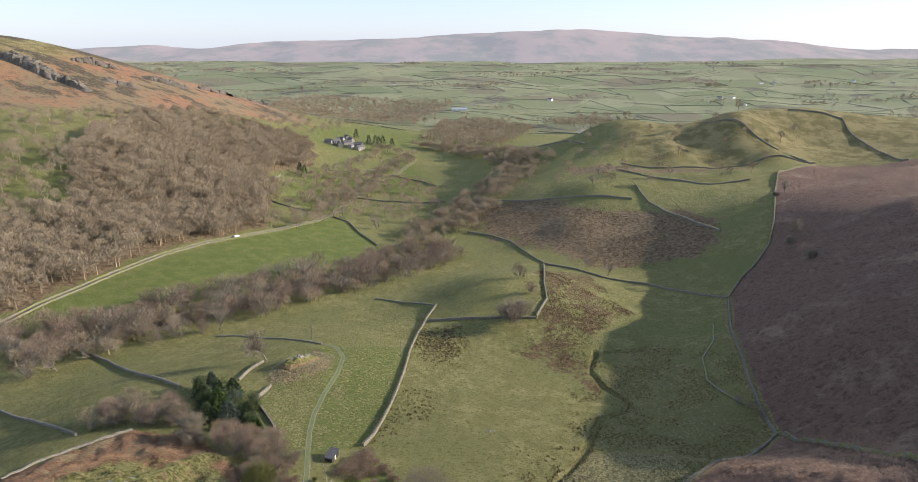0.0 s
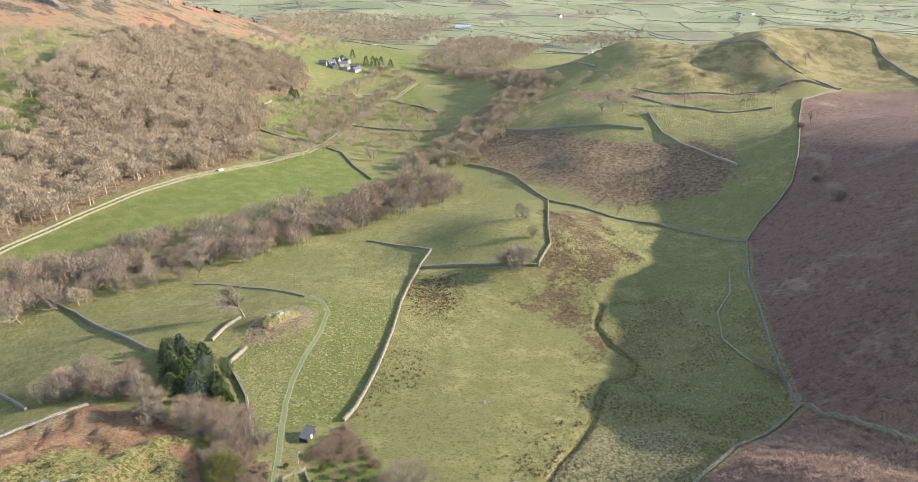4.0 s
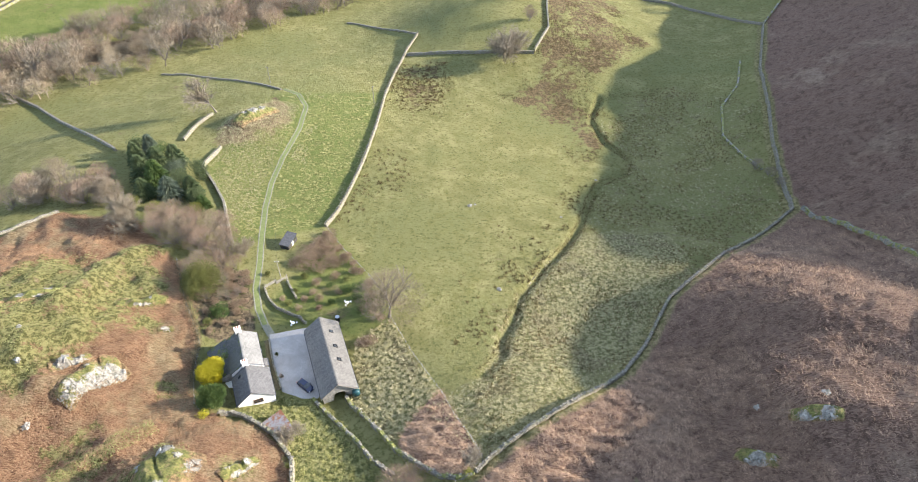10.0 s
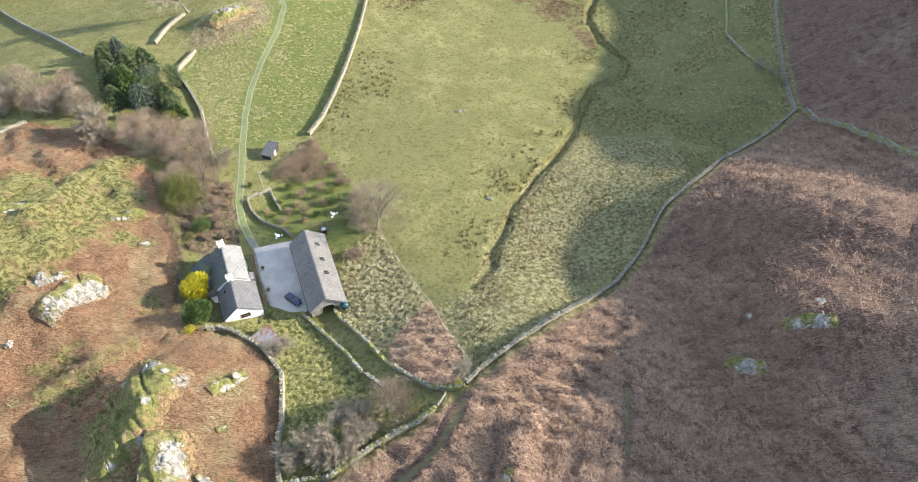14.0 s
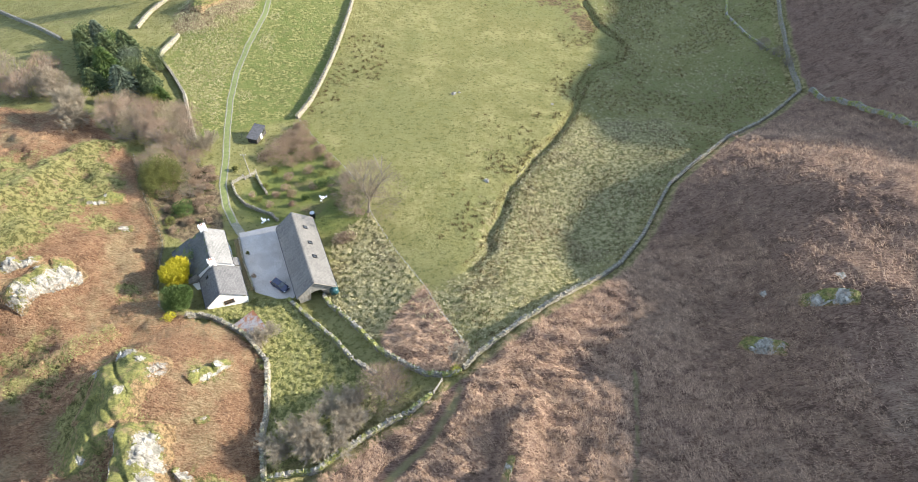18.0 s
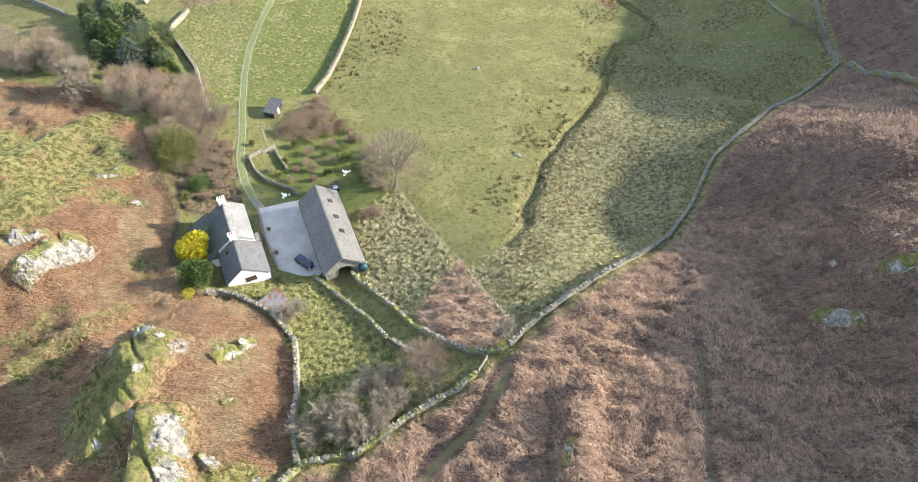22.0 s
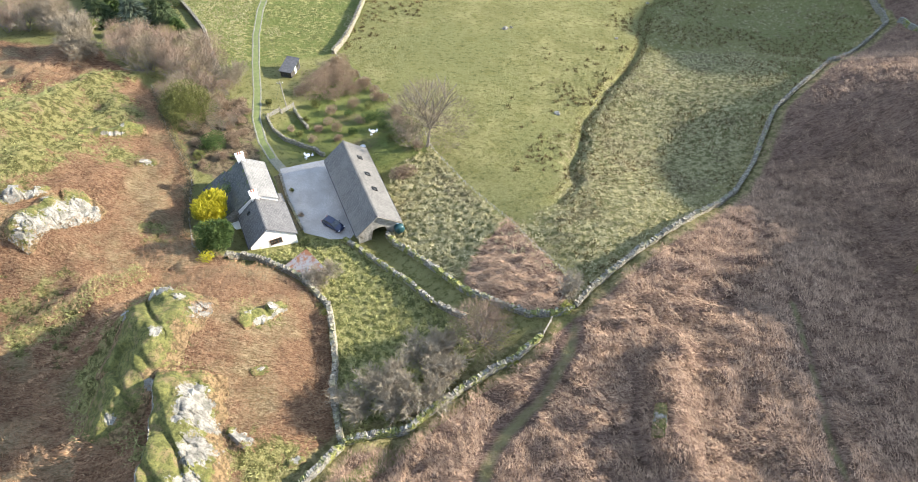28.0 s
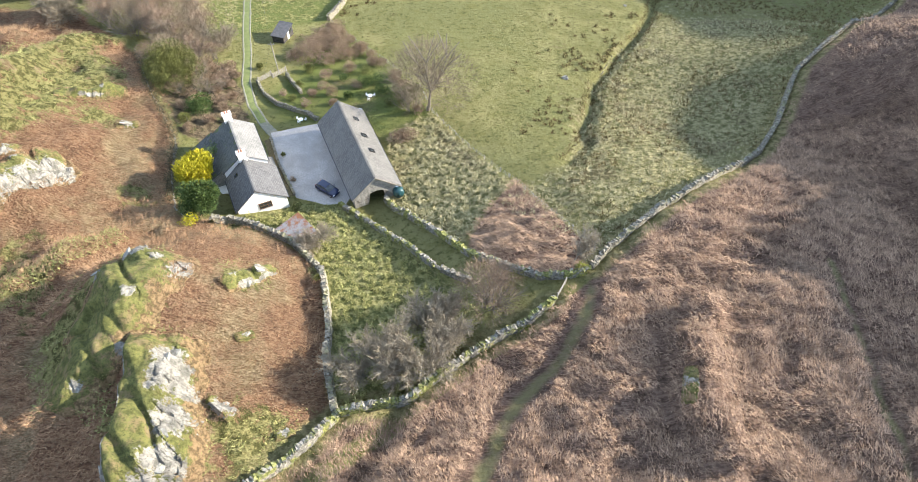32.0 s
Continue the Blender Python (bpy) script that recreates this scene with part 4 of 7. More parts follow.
def chimney(parent, x, y, z0, z1, sx, sy, material, pots=2):
    bm = bmesh.new()
    box(bm, x - sx / 2, x + sx / 2, y - sy / 2, y + sy / 2, z0, z1 - 0.2)
    box(bm, x - sx / 2 - 0.08, x + sx / 2 + 0.08, y - sy / 2 - 0.08, y + sy / 2 + 0.08, z1 - 0.2, z1)
    ch = part("chimney", bm, material, parent)
    for k in range(pots):
        bm = bmesh.new()
        py = y + (k - (pots - 1) / 2) * 0.42
        bmesh.ops.create_cone(bm, cap_ends=True, segments=10, radius1=0.15, radius2=0.12, depth=0.5, matrix=Matrix.Translation((x, py, z1 + 0.25)))
        part("chimney_pot", bm, TERRACOTTA, ch)


def rooflight(parent, x, w, l, ya, za, yb, zb, s):
    """A rooflight at share s down a slope."""
    y, z = ya + (yb - ya) * s, za + (zb - za) * s + 0.17
    tilt = math.degrees(math.atan2(zb - za, yb - ya))
    m = Matrix.Translation((x, y, z)) @ pose(0, 0, 0, tilt, 0, 0)
    bm = bmesh.new()
    for a in ((-w / 2, -w / 2 + 0.08, -l / 2, l / 2), (w / 2 - 0.08, w / 2, -l / 2, l / 2), (-w / 2, w / 2, -l / 2, -l / 2 + 0.08), (-w / 2, w / 2, l / 2 - 0.08, l / 2)):
        box(bm, *a, -0.05, 0.12, m)
    rl = part("rooflight", bm, BLACK_PLASTIC, parent)
    bm = bmesh.new()
    box(bm, -w / 2 + 0.08, w / 2 - 0.08, -l / 2 + 0.08, l / 2 - 0.08, -0.02, 0.05, m)
    part("pane", bm, GLASS, rl)


# farmhouse: local x runs south along the ridge, local y to the east
house = thing("farmhouse", -44.4, 142.8, 0.5, -67.5, "whitewashed stone farmhouse with slate roofs and two chimneys beside the yard", "house")
bm = bmesh.new()
gabled(bm, -5.2, 5.2, -3.7, 3.7, -2.0, 5.7, 8.3, 5.7)
part("wall", bm, ROUGHCAST_WHITE, house, "white roughcast wall")
# one roof in two slates: pale towards the sun, darkened away from it
bm = bmesh.new()
slope(bm, -5.4, 5.3, -0.03, 8.38, 4.0, 5.52)
part("roof", bm, SLATE_LIGHT, house, "sunlit pale slate slope")
bm = bmesh.new()
slope(bm, -5.4, 5.3, 0.03, 8.38, -4.0, 5.52)
part("roof", bm, SLATE_MOSSY_SHADE, house, "mossy slate slope with its shade painted dark")
bm = bmesh.new()
box(bm, -5.4, 5.3, -0.16, 0.16, 8.36, 8.62)
part("ridge_tiles", bm, SLATE_LIGHT, house)
bm = bmesh.new()
pts = [(-8.6, -2.0), (-3.7, -2.0), (-3.7, 5.4), (-8.6, 2.6)]
for l0, l1 in ((-6.2, 4.0),):
    a = [bm.verts.new((l0, y, z)) for y, z in pts]
    b = [bm.verts.new((l1, y, z)) for y, z in pts]
    bm.faces.new(a[::-1])
    bm.faces.new(b)
    for i in range(4):
        bm.faces.new((a[i], a[(i + 1) % 4], b[(i + 1) % 4], b[i]))
bmesh.ops.recalc_face_normals(bm, faces=bm.faces)
part("lean_to", bm, RUBBLE, house, "stone lean-to along the back of the house")
bm = bmesh.new()
slope(bm, -6.4, 4.2, -3.6, 5.5, -8.9, 2.45)
part("roof", bm, SLATE_MOSSY_SHADE, house, "lean-to roof of mossy slate with shade painted dark")
chimney(house, -4.9, 0, 7.2, 9.9, 0.95, 1.5, ROUGHCAST_WHITE, 2)
chimney(house, 5.2, 0, 7.2, 9.3, 0.9, 1.4, ROUGHCAST_WHITE, 2)
# south wing
bm = bmesh.new()
gabled(bm, 5.25, 13.6, -3.7, 4.6, -2.0, 4.4, 7.6, 4.2)
part("wall", bm, ROUGHCAST_WHITE, house, "white gable of the south wing")
bm = bmesh.new()
slope(bm, 5.3, 13.75, -0.03, 7.68, 4.95, 3.98)
part("roof", bm, SLATE_GREY, house, "grey slate slope of the south wing")
bm = bmesh.new()
slope(bm, 5.3, 13.75, 0.03, 7.68, -4.05, 4.18)
part("roof", bm, SLATE_GREY, house, "grey slate slope of the south wing")
bm = bmesh.new()
box(bm, 5.3, 13.75, -0.14, 0.14, 7.66, 7.9)
part("ridge_tiles", bm, SLATE_GREY, house)
rooflight(house, 7.0, 0.7, 0.9, 0, 7.68, -4.05, 4.18, 0.5)
for xx, ww in ((-3.2, 1.1), (0.2, 1.1), (3.4, 1.1)):
    window_part(house, xx, 3.7, 3.4, ww, 1.2, "y", 1)
    window_part(house, xx, 3.7, 0.6, ww, 1.2, "y", 1)
window_part(house, 8.3, 4.6, 0.7, 1.4, 1.2, "y", 1)
window_part(house, 11.4, 4.6, 0.7, 1.4, 1.2, "y", 1)
window_part(house, 13.6, 0.9, 3.2, 2.2, 1.35, "x", 1, OAK_STAIN, 2)
bm = bmesh.new()
box(bm, 1.4, 2.3, 3.68, 3.78, -0.1, 1.95)
part("door", bm, OAK_STAIN, house, "brown wooden door")
bm = bmesh.new()
box(bm, 0.9, 2.9, 3.7, 4.8, -1.0, 2.0)
porch = part("porch", bm, RUBBLE, house, "small stone porch")
bm = bmesh.new()
slope(bm, 0.7, 3.1, 3.72, 2.5, 5.05, 1.95, 0.1, 0, 3)
part("porch_roof", bm, SLATE_GREY, porch)
for yy, zz, l0, l1 in ((4.05, 5.5, -5.3, 5.2), (5.0, 3.95, 5.4, 13.7), (-4.1, 4.12, 5.4, 13.7)):
    bm = bmesh.new()
    box(bm, l0, l1, yy - 0.07, yy + 0.07, zz - 0.12, zz)
    part("gutter", bm, BLACK_PLASTIC, house)
bm = bmesh.new()
box(bm, 4.3, 6.3, -7.0, -4.0, -2.0, 2.2)
part("store", bm, ROUGHCAST_WHITE, house, "small white store at the back")

# barn
barn = thing("barn", -23.55, 143.1, 0.1, -69.2, "long stone barn with a grey slate roof and three rooflights", "barn")
bm = bmesh.new()
L, HW, EV, RG = 10.6, 4.1, 3.7, 7.2
for y0, y1 in ((-HW, -HW + 0.6), (HW - 0.6, HW)):
    box(bm, -L, L, y0, y1, -1.5, EV)
part("wall", bm, RUBBLE, barn, "long rubble side walls")
bm = bmesh.new()
a = [bm.verts.new((-L, y, z)) for y, z in ((-HW + 0.6, -1.5), (HW - 0.6, -1.5), (HW - 0.6, EV), (HW, EV), (0, RG), (-HW, EV), (-HW + 0.6, EV))]
b = [bm.verts.new((-L + 0.6, *v.co[1:])) for v in a]
bm.faces.new(a[::-1])
bm.faces.new(b)
for i in range(7):
    bm.faces.new((a[i], a[(i + 1) % 7], b[(i + 1) % 7], b[i]))
bmesh.ops.recalc_face_normals(bm, faces=bm.faces)
part("gable", bm, RUBBLE, barn, "stone north gable")
bm = bmesh.new()
ring = [(-HW + 0.6, -1.5), (-2.2, -1.5), (-2.2, 2.9), (-1.2, 3.7), (0, 4.0), (1.2, 3.7), (2.2, 2.9), (2.2, -1.5), (HW - 0.6, -1.5), (HW - 0.6, EV), (HW, EV), (0, RG), (-HW, EV), (-HW + 0.6, EV)]
a = [bm.verts.new((L - 0.6, y, z)) for y, z in ring]
b = [bm.verts.new((L, y, z)) for y, z in ring]
fa, fb = bm.faces.new(a[::-1]), bm.faces.new(b)
for i in range(len(ring)):
    bm.faces.new((a[i], a[(i + 1) % len(ring)], b[(i + 1) % len(ring)], b[i]))
bmesh.ops.triangulate(bm, faces=[fa, fb])
bmesh.ops.recalc_face_normals(bm, faces=bm.faces)
part("gable", bm, RUBBLE, barn, "stone south gable with an open cart entrance")
# near-black floor and panels added to stand for the shade inside
bm = bmesh.new()
box(bm, -L + 0.7, L - 4.5, -HW + 0.62, HW - 0.62, -0.4, 0.0)
box(bm, L - 4.7, L - 4.5, -HW + 0.62, HW - 0.62, 0.0, 3.6)
box(bm, L - 4.7, L - 4.5, -1.6, 1.6, 3.6, 5.2)
part("inner_wall", bm, INTERIOR_SHADE, barn)
bm = bmesh.new()
slope(bm, -L - 0.25, L + 0.3, -0.03, RG + 0.1, HW + 0.45, EV - 0.25, 0.18, 0.16)
part("roof", bm, SLATE_BARN, barn, "sunlit weathered slate slope")
bm = bmesh.new()
slope(bm, -L - 0.25, L + 0.3, 0.03, RG + 0.1, -HW - 0.45, EV - 0.25, 0.18, 0.16)
part("roof", bm, SLATE_BARN, barn, "shaded dark slate slope")
bm = bmesh.new()
for k in range(26):
    s = k / 26
    x0 = -L - 0.2 + s * (2 * L + 0.4)
    box(bm, x0, x0 + 0.8, -0.17, 0.17, RG + 0.1 - 0.16 * math.sin(math.pi * s), RG + 0.36 - 0.16 * math.sin(math.pi * s))
part("ridge_tiles", bm, SLATE_BARN, barn)
for xx in (-6.6, -1.7, 2.6):
    rooflight(barn, xx, 0.9, 1.1, 0, RG + 0.05, HW + 0.45, EV - 0.25, 0.45)
for yy in (HW + 0.5, -HW - 0.5):
    bm = bmesh.new()
    box(bm, -L, L, yy - 0.07, yy + 0.07, EV - 0.36, EV - 0.24)
    part("gutter", bm, BLACK_PLASTIC, barn)
for s in (1, -1):
    bm = bmesh.new()
    slope(bm, L + 0.28, L + 0.36, 0, RG - 0.02, s * (HW + 0.4), EV - 0.4, 0.22, 0, 2)
    part("bargeboard", bm, WOOD_GREY, barn)
for xx, zz in ((-7.5, 0.4), (-2.5, 0.4), (4.0, 0.4)):
    window_part(barn, xx, -HW, zz + 0.6, 1.0, 1.1, "y", -1, OAK_STAIN)
bm = bmesh.new()
box(bm, 0.2, 2.4, -HW - 0.06, -HW + 0.05, -0.2, 2.5)
part("door", bm, OAK_STAIN, barn, "brown boarded barn door")

# tool shed beside the track
shed = thing("garden_shed", -45.0, 192.6, gz(-45.0, 192.6) - 0.1, 77, "small dark boarded shed with a black felt roof beside the track", "shed")
bm = bmesh.new()
solid(bm, [(-2.9, -1.35), (2.9, -1.35), (2.9, 1.35), (-2.9, 1.35)], -0.5, [2.2, 2.2, 2.5, 2.5])
part("walls", bm, BOARD_DARK, shed)
bm = bmesh.new()
solid(bm, [(-3.15, -1.65), (3.15, -1.65), (3.15, 1.65), (-3.15, 1.65)], [2.2, 2.2, 2.5, 2.5], [2.32, 2.32, 2.62, 2.62])
part("roof", bm, TAR_FELT, shed)
bm = bmesh.new()
box(bm, -2.94, -2.9, -1.3, 1.3, 0.1, 2.15)
part("end_panel", bm, BOARD_DARK, shed)
bm = bmesh.new()
box(bm, -2.98, -2.94, -0.7, 0.5, 1.0, 1.75)
part("window", bm, GLASS, shed)
bm = bmesh.new()
box(bm, -0.6, 0.5, -1.39, -1.35, 0.0, 2.0)
part("door", bm, BOARD_PALE, shed)
bm = bmesh.new()
box(bm, 0.9, 2.4, -1.39, -1.35, 0.9, 1.7)
part("window", bm, GLASS, shed)

# low outhouse under a tin roof
outz = gz(-32.2, 123.6)
outhouse = thing("outhouse", -32.2, 123.6, outz, -50, "low stone outhouse under a rusty corrugated iron roof", "outhouse")
bm = bmesh.new()
solid(bm, [(-2.8, -2.1), (2.8, -2.1), (2.8, 2.1), (-2.8, 2.1)], -1.2, [1.0, 1.0, 1.55, 1.55])
part("walls", bm, RUBBLE, outhouse)
for k in range(4):
    bm = bmesh.new()
    x0 = -3.0 + k * 1.5
    n = 12
    for j in range(n):
        u0, u1 = x0 + 1.56 * j / n, x0 + 1.56 * (j + 1) / n
        z = [0.05 * math.sin(math.pi * 2 * (u - x0) / 0.26) + 0.012 * k for u in (u0, u1)]
        v = [bm.verts.new(c) for c in ((u0, -2.4, 1.05 + z[0]), (u1, -2.4, 1.05 + z[1]), (u1, 2.4, 1.68 + z[1]), (u0, 2.4, 1.68 + z[0]))]
        bm.faces.new(v)
    bmesh.ops.remove_doubles(bm, verts=bm.verts, dist=0.001)
    bmesh.ops.solidify(bm, geom=bm.faces[:], thickness=0.02)
    part("roof_sheet", bm, RUST, outhouse)

# ---- the car in the yard ----
CAR_PAINT = plain("dark_blue_car_paint", (0.010, 0.016, 0.045), (0.014, 0.02, 0.055), 0.8, 0.22, 0.6, bump=0)
TYRE = plain("tyre_rubber", (0.012, 0.012, 0.012), (0.022, 0.022, 0.022), 6.0)
RIM = plain("alloy_rim", (0.45, 0.45, 0.46), (0.55, 0.55, 0.56), 6.0, 0.35, 0.5, 0.8, bump=0)
LAMP_RED = plain("red_lamp_lens", (0.35, 0.01, 0.01), (0.4, 0.02, 0.02), 5.0, 0.2, 0.6, bump=0)
LAMP_CLEAR = plain("clear_lamp_lens", (0.6, 0.62, 0.65), (0.7, 0.72, 0.74), 5.0, 0.1, 0.6, bump=0)


def loft(bm, sections):
    """Rings of the same count joined in order, with capped ends."""
    rings = [[bm.verts.new(c) for c in s] for s in sections]
    n = len(rings[0])
    for p, q in zip(rings[:-1], rings[1:]):
        for i in range(n):
            bm.faces.new((p[i], p[(i + 1) % n], q[(i + 1) % n], q[i]))
    bm.faces.new(rings[0][::-1])
    bm.faces.new(rings[-1])
    bmesh.ops.recalc_face_normals(bm, faces=bm.faces)


car = thing("car", -29.0, 136.9, gz(-29.0, 136.9) + 0.08, -37, "dark blue hatchback car parked on the gravel yard", "car")
bm = bmesh.new()
secs = []
for x, w, zb, zt in ((-2.15, 0.62, 0.42, 0.72), (-2.05, 0.80, 0.3, 0.88), (-1.5, 0.86, 0.24, 0.97), (0.0, 0.88, 0.22, 0.98), (1.0, 0.87, 0.24, 0.94), (1.8, 0.82, 0.28, 0.80), (2.1, 0.66, 0.36, 0.62)):
    secs.append([(x, -w, zb), (x, -w, (zb + zt) / 2), (x, -w * 0.93, zt - 0.05), (x, -w * 0.82, zt), (x, w * 0.82, zt), (x, w * 0.93, zt - 0.05), (x, w, (zb + zt) / 2), (x, w, zb)])
loft(bm, secs)
part("body", bm, CAR_PAINT, car, smooth=True)
bm = bmesh.new()
secs = []
for x, w, zt in ((-1.95, 0.70, 0.96), (-1.5, 0.62, 1.40), (-0.9, 0.6, 1.47), (0.1, 0.6, 1.46), (1.05, 0.72, 0.95)):
    secs.append([(x, -0.78, 0.9), (x, -w - 0.02, zt - 0.04), (x, -w + 0.06, zt), (x, w - 0.06, zt), (x, w + 0.02, zt - 0.04), (x, 0.78, 0.9)])
loft(bm, secs)
part("windows", bm, GLASS, car)
bm = bmesh.new()
loft(bm, [[(x, -w, z), (x, w, z), (x, w, z + 0.04), (x, -w, z + 0.04)] for x, w, z in ((-1.5, 0.57, 1.40), (-0.9, 0.6, 1.47), (-0.1, 0.6, 1.47), (0.25, 0.57, 1.41))])
part("roof_panel", bm, CAR_PAINT, car)
car.scale = (1.08, 1.1, 1.08)
for sx in (-1.3, 1.3):
    for sy in (-0.8, 0.8):
        bm = bmesh.new()
        bmesh.ops.create_cone(bm, cap_ends=True, segments=18, radius1=0.31, radius2=0.31, depth=0.2, matrix=pose(sx, sy, 0.31, 90, 0, 0))
        wheel = part("wheel", bm, TYRE, car)
        bm = bmesh.new()
        bmesh.ops.create_cone(bm, cap_ends=True, segments=14, radius1=0.2, radius2=0.2, depth=0.22, matrix=pose(sx, sy, 0.31, 90, 0, 0))
        part("rim", bm, RIM, wheel)
for sy in (-0.6, 0.6):
    bm = bmesh.new()
    box(bm, -2.14, -2.0, sy - 0.14, sy + 0.14, 0.62, 0.84)
    part("tail_lamp", bm, LAMP_RED, car)
    bm = bmesh.new()
    box(bm, 1.88, 2.04, sy - 0.16, sy + 0.16, 0.56, 0.7)
    part("headlight", bm, LAMP_CLEAR, car)
    bm = bmesh.new()
    box(bm, 0.55, 0.75, sy * 1.6 - 0.09, sy * 1.6 + 0.09, 0.93, 1.06)
    part("wing_mirror", bm, CAR_PAINT, car)

# oil tank behind the barn
TANK = plain("dark_green_plastic", (0.012, 0.045, 0.05), (0.02, 0.065, 0.07), 1.5, 0.4, 0.4, bump=0.1)
tank = thing("oil_tank", -16.4, 134.9, gz(-16.4, 134.9), -72, "dark green plastic oil tank with a pale lid beside the barn", "oil tank")
bm = bmesh.new()
secs = []
for k in range(9):
    x = -1.35 + 2.7 * k / 8
    r = 1.0 if 0 < k < 8 else 0.82
    bulge = 0.05 * (k % 2)
    secs.append([(x, (0.75 * r + bulge) * math.cos(a), 1.15 + (0.85 * r + bulge) * math.sin(a)) for a in [2 * math.pi * j / 16 for j in range(16)]])
loft(bm, secs)
part("tank_body", bm, TANK, tank, smooth=True)
bm = bmesh.new()
bmesh.ops.create_cone(bm, cap_ends=True, segments=14, radius1=0.34, radius2=0.3, depth=0.16, matrix=Matrix.Translation((0.2, 0, 2.02)))
part("lid", bm, WHITE_PAINT, tank, "pale inspection lid")
for k in (-0.8, 0.8):
    bm = bmesh.new()
    box(bm, k - 0.12, k + 0.12, -0.7, 0.7, -0.3, 0.42)
    part("block", bm, RUBBLE, tank)

tank.scale = (1.2, 1.25, 1.15)

# ---- garden ----
GARDEN_WALL = [(-46.9, 170.4), (-45.0, 166.5), (-42, 163), (-38.5, 161.3), (-34.9, 160), (-32.9, 157.6)]
GARDEN_WALL_TWO = [(-41.5, 174.4), (-39.6, 171), (-37.5, 167.6)]
stone_wall("low curved garden wall of mossy stone beside the track", GARDEN_WALL, 0.9, 0.5, 0.5, True)
stone_wall("short mossy garden wall beside the timber gate", GARDEN_WALL_TWO, 0.9, 0.5, 0.5, True)


def bar_gate(x, y, turn, length, label, high=1.15):
    ob = thing("field_gate", x, y, gz(x, y), turn, label, "gate", "wooden gates")
    for k in range(5):
        bm = bmesh.new()
        box(bm, 0, length, -0.03, 0.03, 0.18 + k * high / 5, 0.27 + k * high / 5)
        part("rail", bm, WOOD_GREY, ob)
    for u in (0, length - 0.08, length / 2 - 0.04):
        bm = bmesh.new()
        box(bm, u, u + 0.08, -0.05, 0.05, 0.1, high + 0.1)
        part("stile", bm, WOOD_GREY, ob)
    for u in (-0.2, length + 0.05):
        bm = bmesh.new()
        box(bm, u, u + 0.16, -0.08, 0.08, -0.4, high + 0.3)
        part("gatepost", bm, WOOD_GREY, ob)
    return ob


bar_gate(-46.6, 170.8, 42, 3.0, "grey weathered timber gate into the garden")
bar_gate(-44.0, 173.0, 42, 3.2, "grey weathered timber gate into the garden")
bar_gate(6.6, 104.6, 58, 2.6, "narrow grey timber gate between two walls")
bar_gate(-10.0, 115.1, -40, 1.4, "small timber gate in the lane wall", 1.0)


def garden_table(x, y):
    z = gz(x, y)
    ob = thing("garden_table", x, y, z, 20, "round white garden table on the lawn", "table", "white garden furniture")
    bm = bmesh.new()
    bmesh.ops.create_cone(bm, cap_ends=True, segments=20, radius1=0.5, radius2=0.5, depth=0.04, matrix=Matrix.Translation((0, 0, 0.72)))
    part("tabletop", bm, WHITE_PAINT, ob)
    for k in range(3):
        a = k * 2.094
        bm = bmesh.new()
        box(bm, -0.02, 0.02, -0.02, 0.02, -0.05, 0.72, Matrix.Translation((0.3 * math.cos(a), 0.3 * math.sin(a), 0)))
        part("leg", bm, WHITE_PAINT, ob)
    for k, a in enumerate((0.6, 2.4, 4.4)):
        cx, cy = x + 0.95 * math.cos(a), y + 0.95 * math.sin(a)
        ch = thing("garden_chair", cx, cy, gz(cx, cy), math.degrees(a) + 180, "white garden chair beside a round table", "chair", "white garden furniture")
        bm = bmesh.new()
        box(bm, -0.2, 0.2, -0.2, 0.2, 0.42, 0.46)
        part("seat", bm, WHITE_PAINT, ch)
        bm = bmesh.new()
        box(bm, -0.22, -0.18, -0.2, 0.2, 0.46, 0.85)
        part("backrest", bm, WHITE_PAINT, ch)
        for u in (-0.18, 0.18):
            for v in (-0.18, 0.18):
                bm = bmesh.new()
                box(bm, u - 0.02, u + 0.02, v - 0.02, v + 0.02, -0.05, 0.42)
                part("leg", bm, WHITE_PAINT, ch)


garden_table(-36.3, 157.6)
garden_table(-22.9, 166.2)

water_butt = thing("water_butt", -24.6, 159.6, gz(-24.6, 159.6), 0, "dark cylindrical water butt beside the barn end", "water butt")
bm = bmesh.new()
loft(bm, [[(r * math.cos(a), r * math.sin(a), z) for a in [2 * math.pi * j / 16 for j in range(16)]] for z, r in ((-0.2, 0.55), (0.4, 0.66), (1.2, 0.66), (1.7, 0.58))])
part("barrel", bm, BLACK_PLASTIC, water_butt, smooth=True)
bm = bmesh.new()
bmesh.ops.create_cone(bm, cap_ends=True, segments=16, radius1=0.6, radius2=0.6, depth=0.06, matrix=Matrix.Translation((0, 0, 1.73)))
part("lid", bm, LEAD, water_butt)


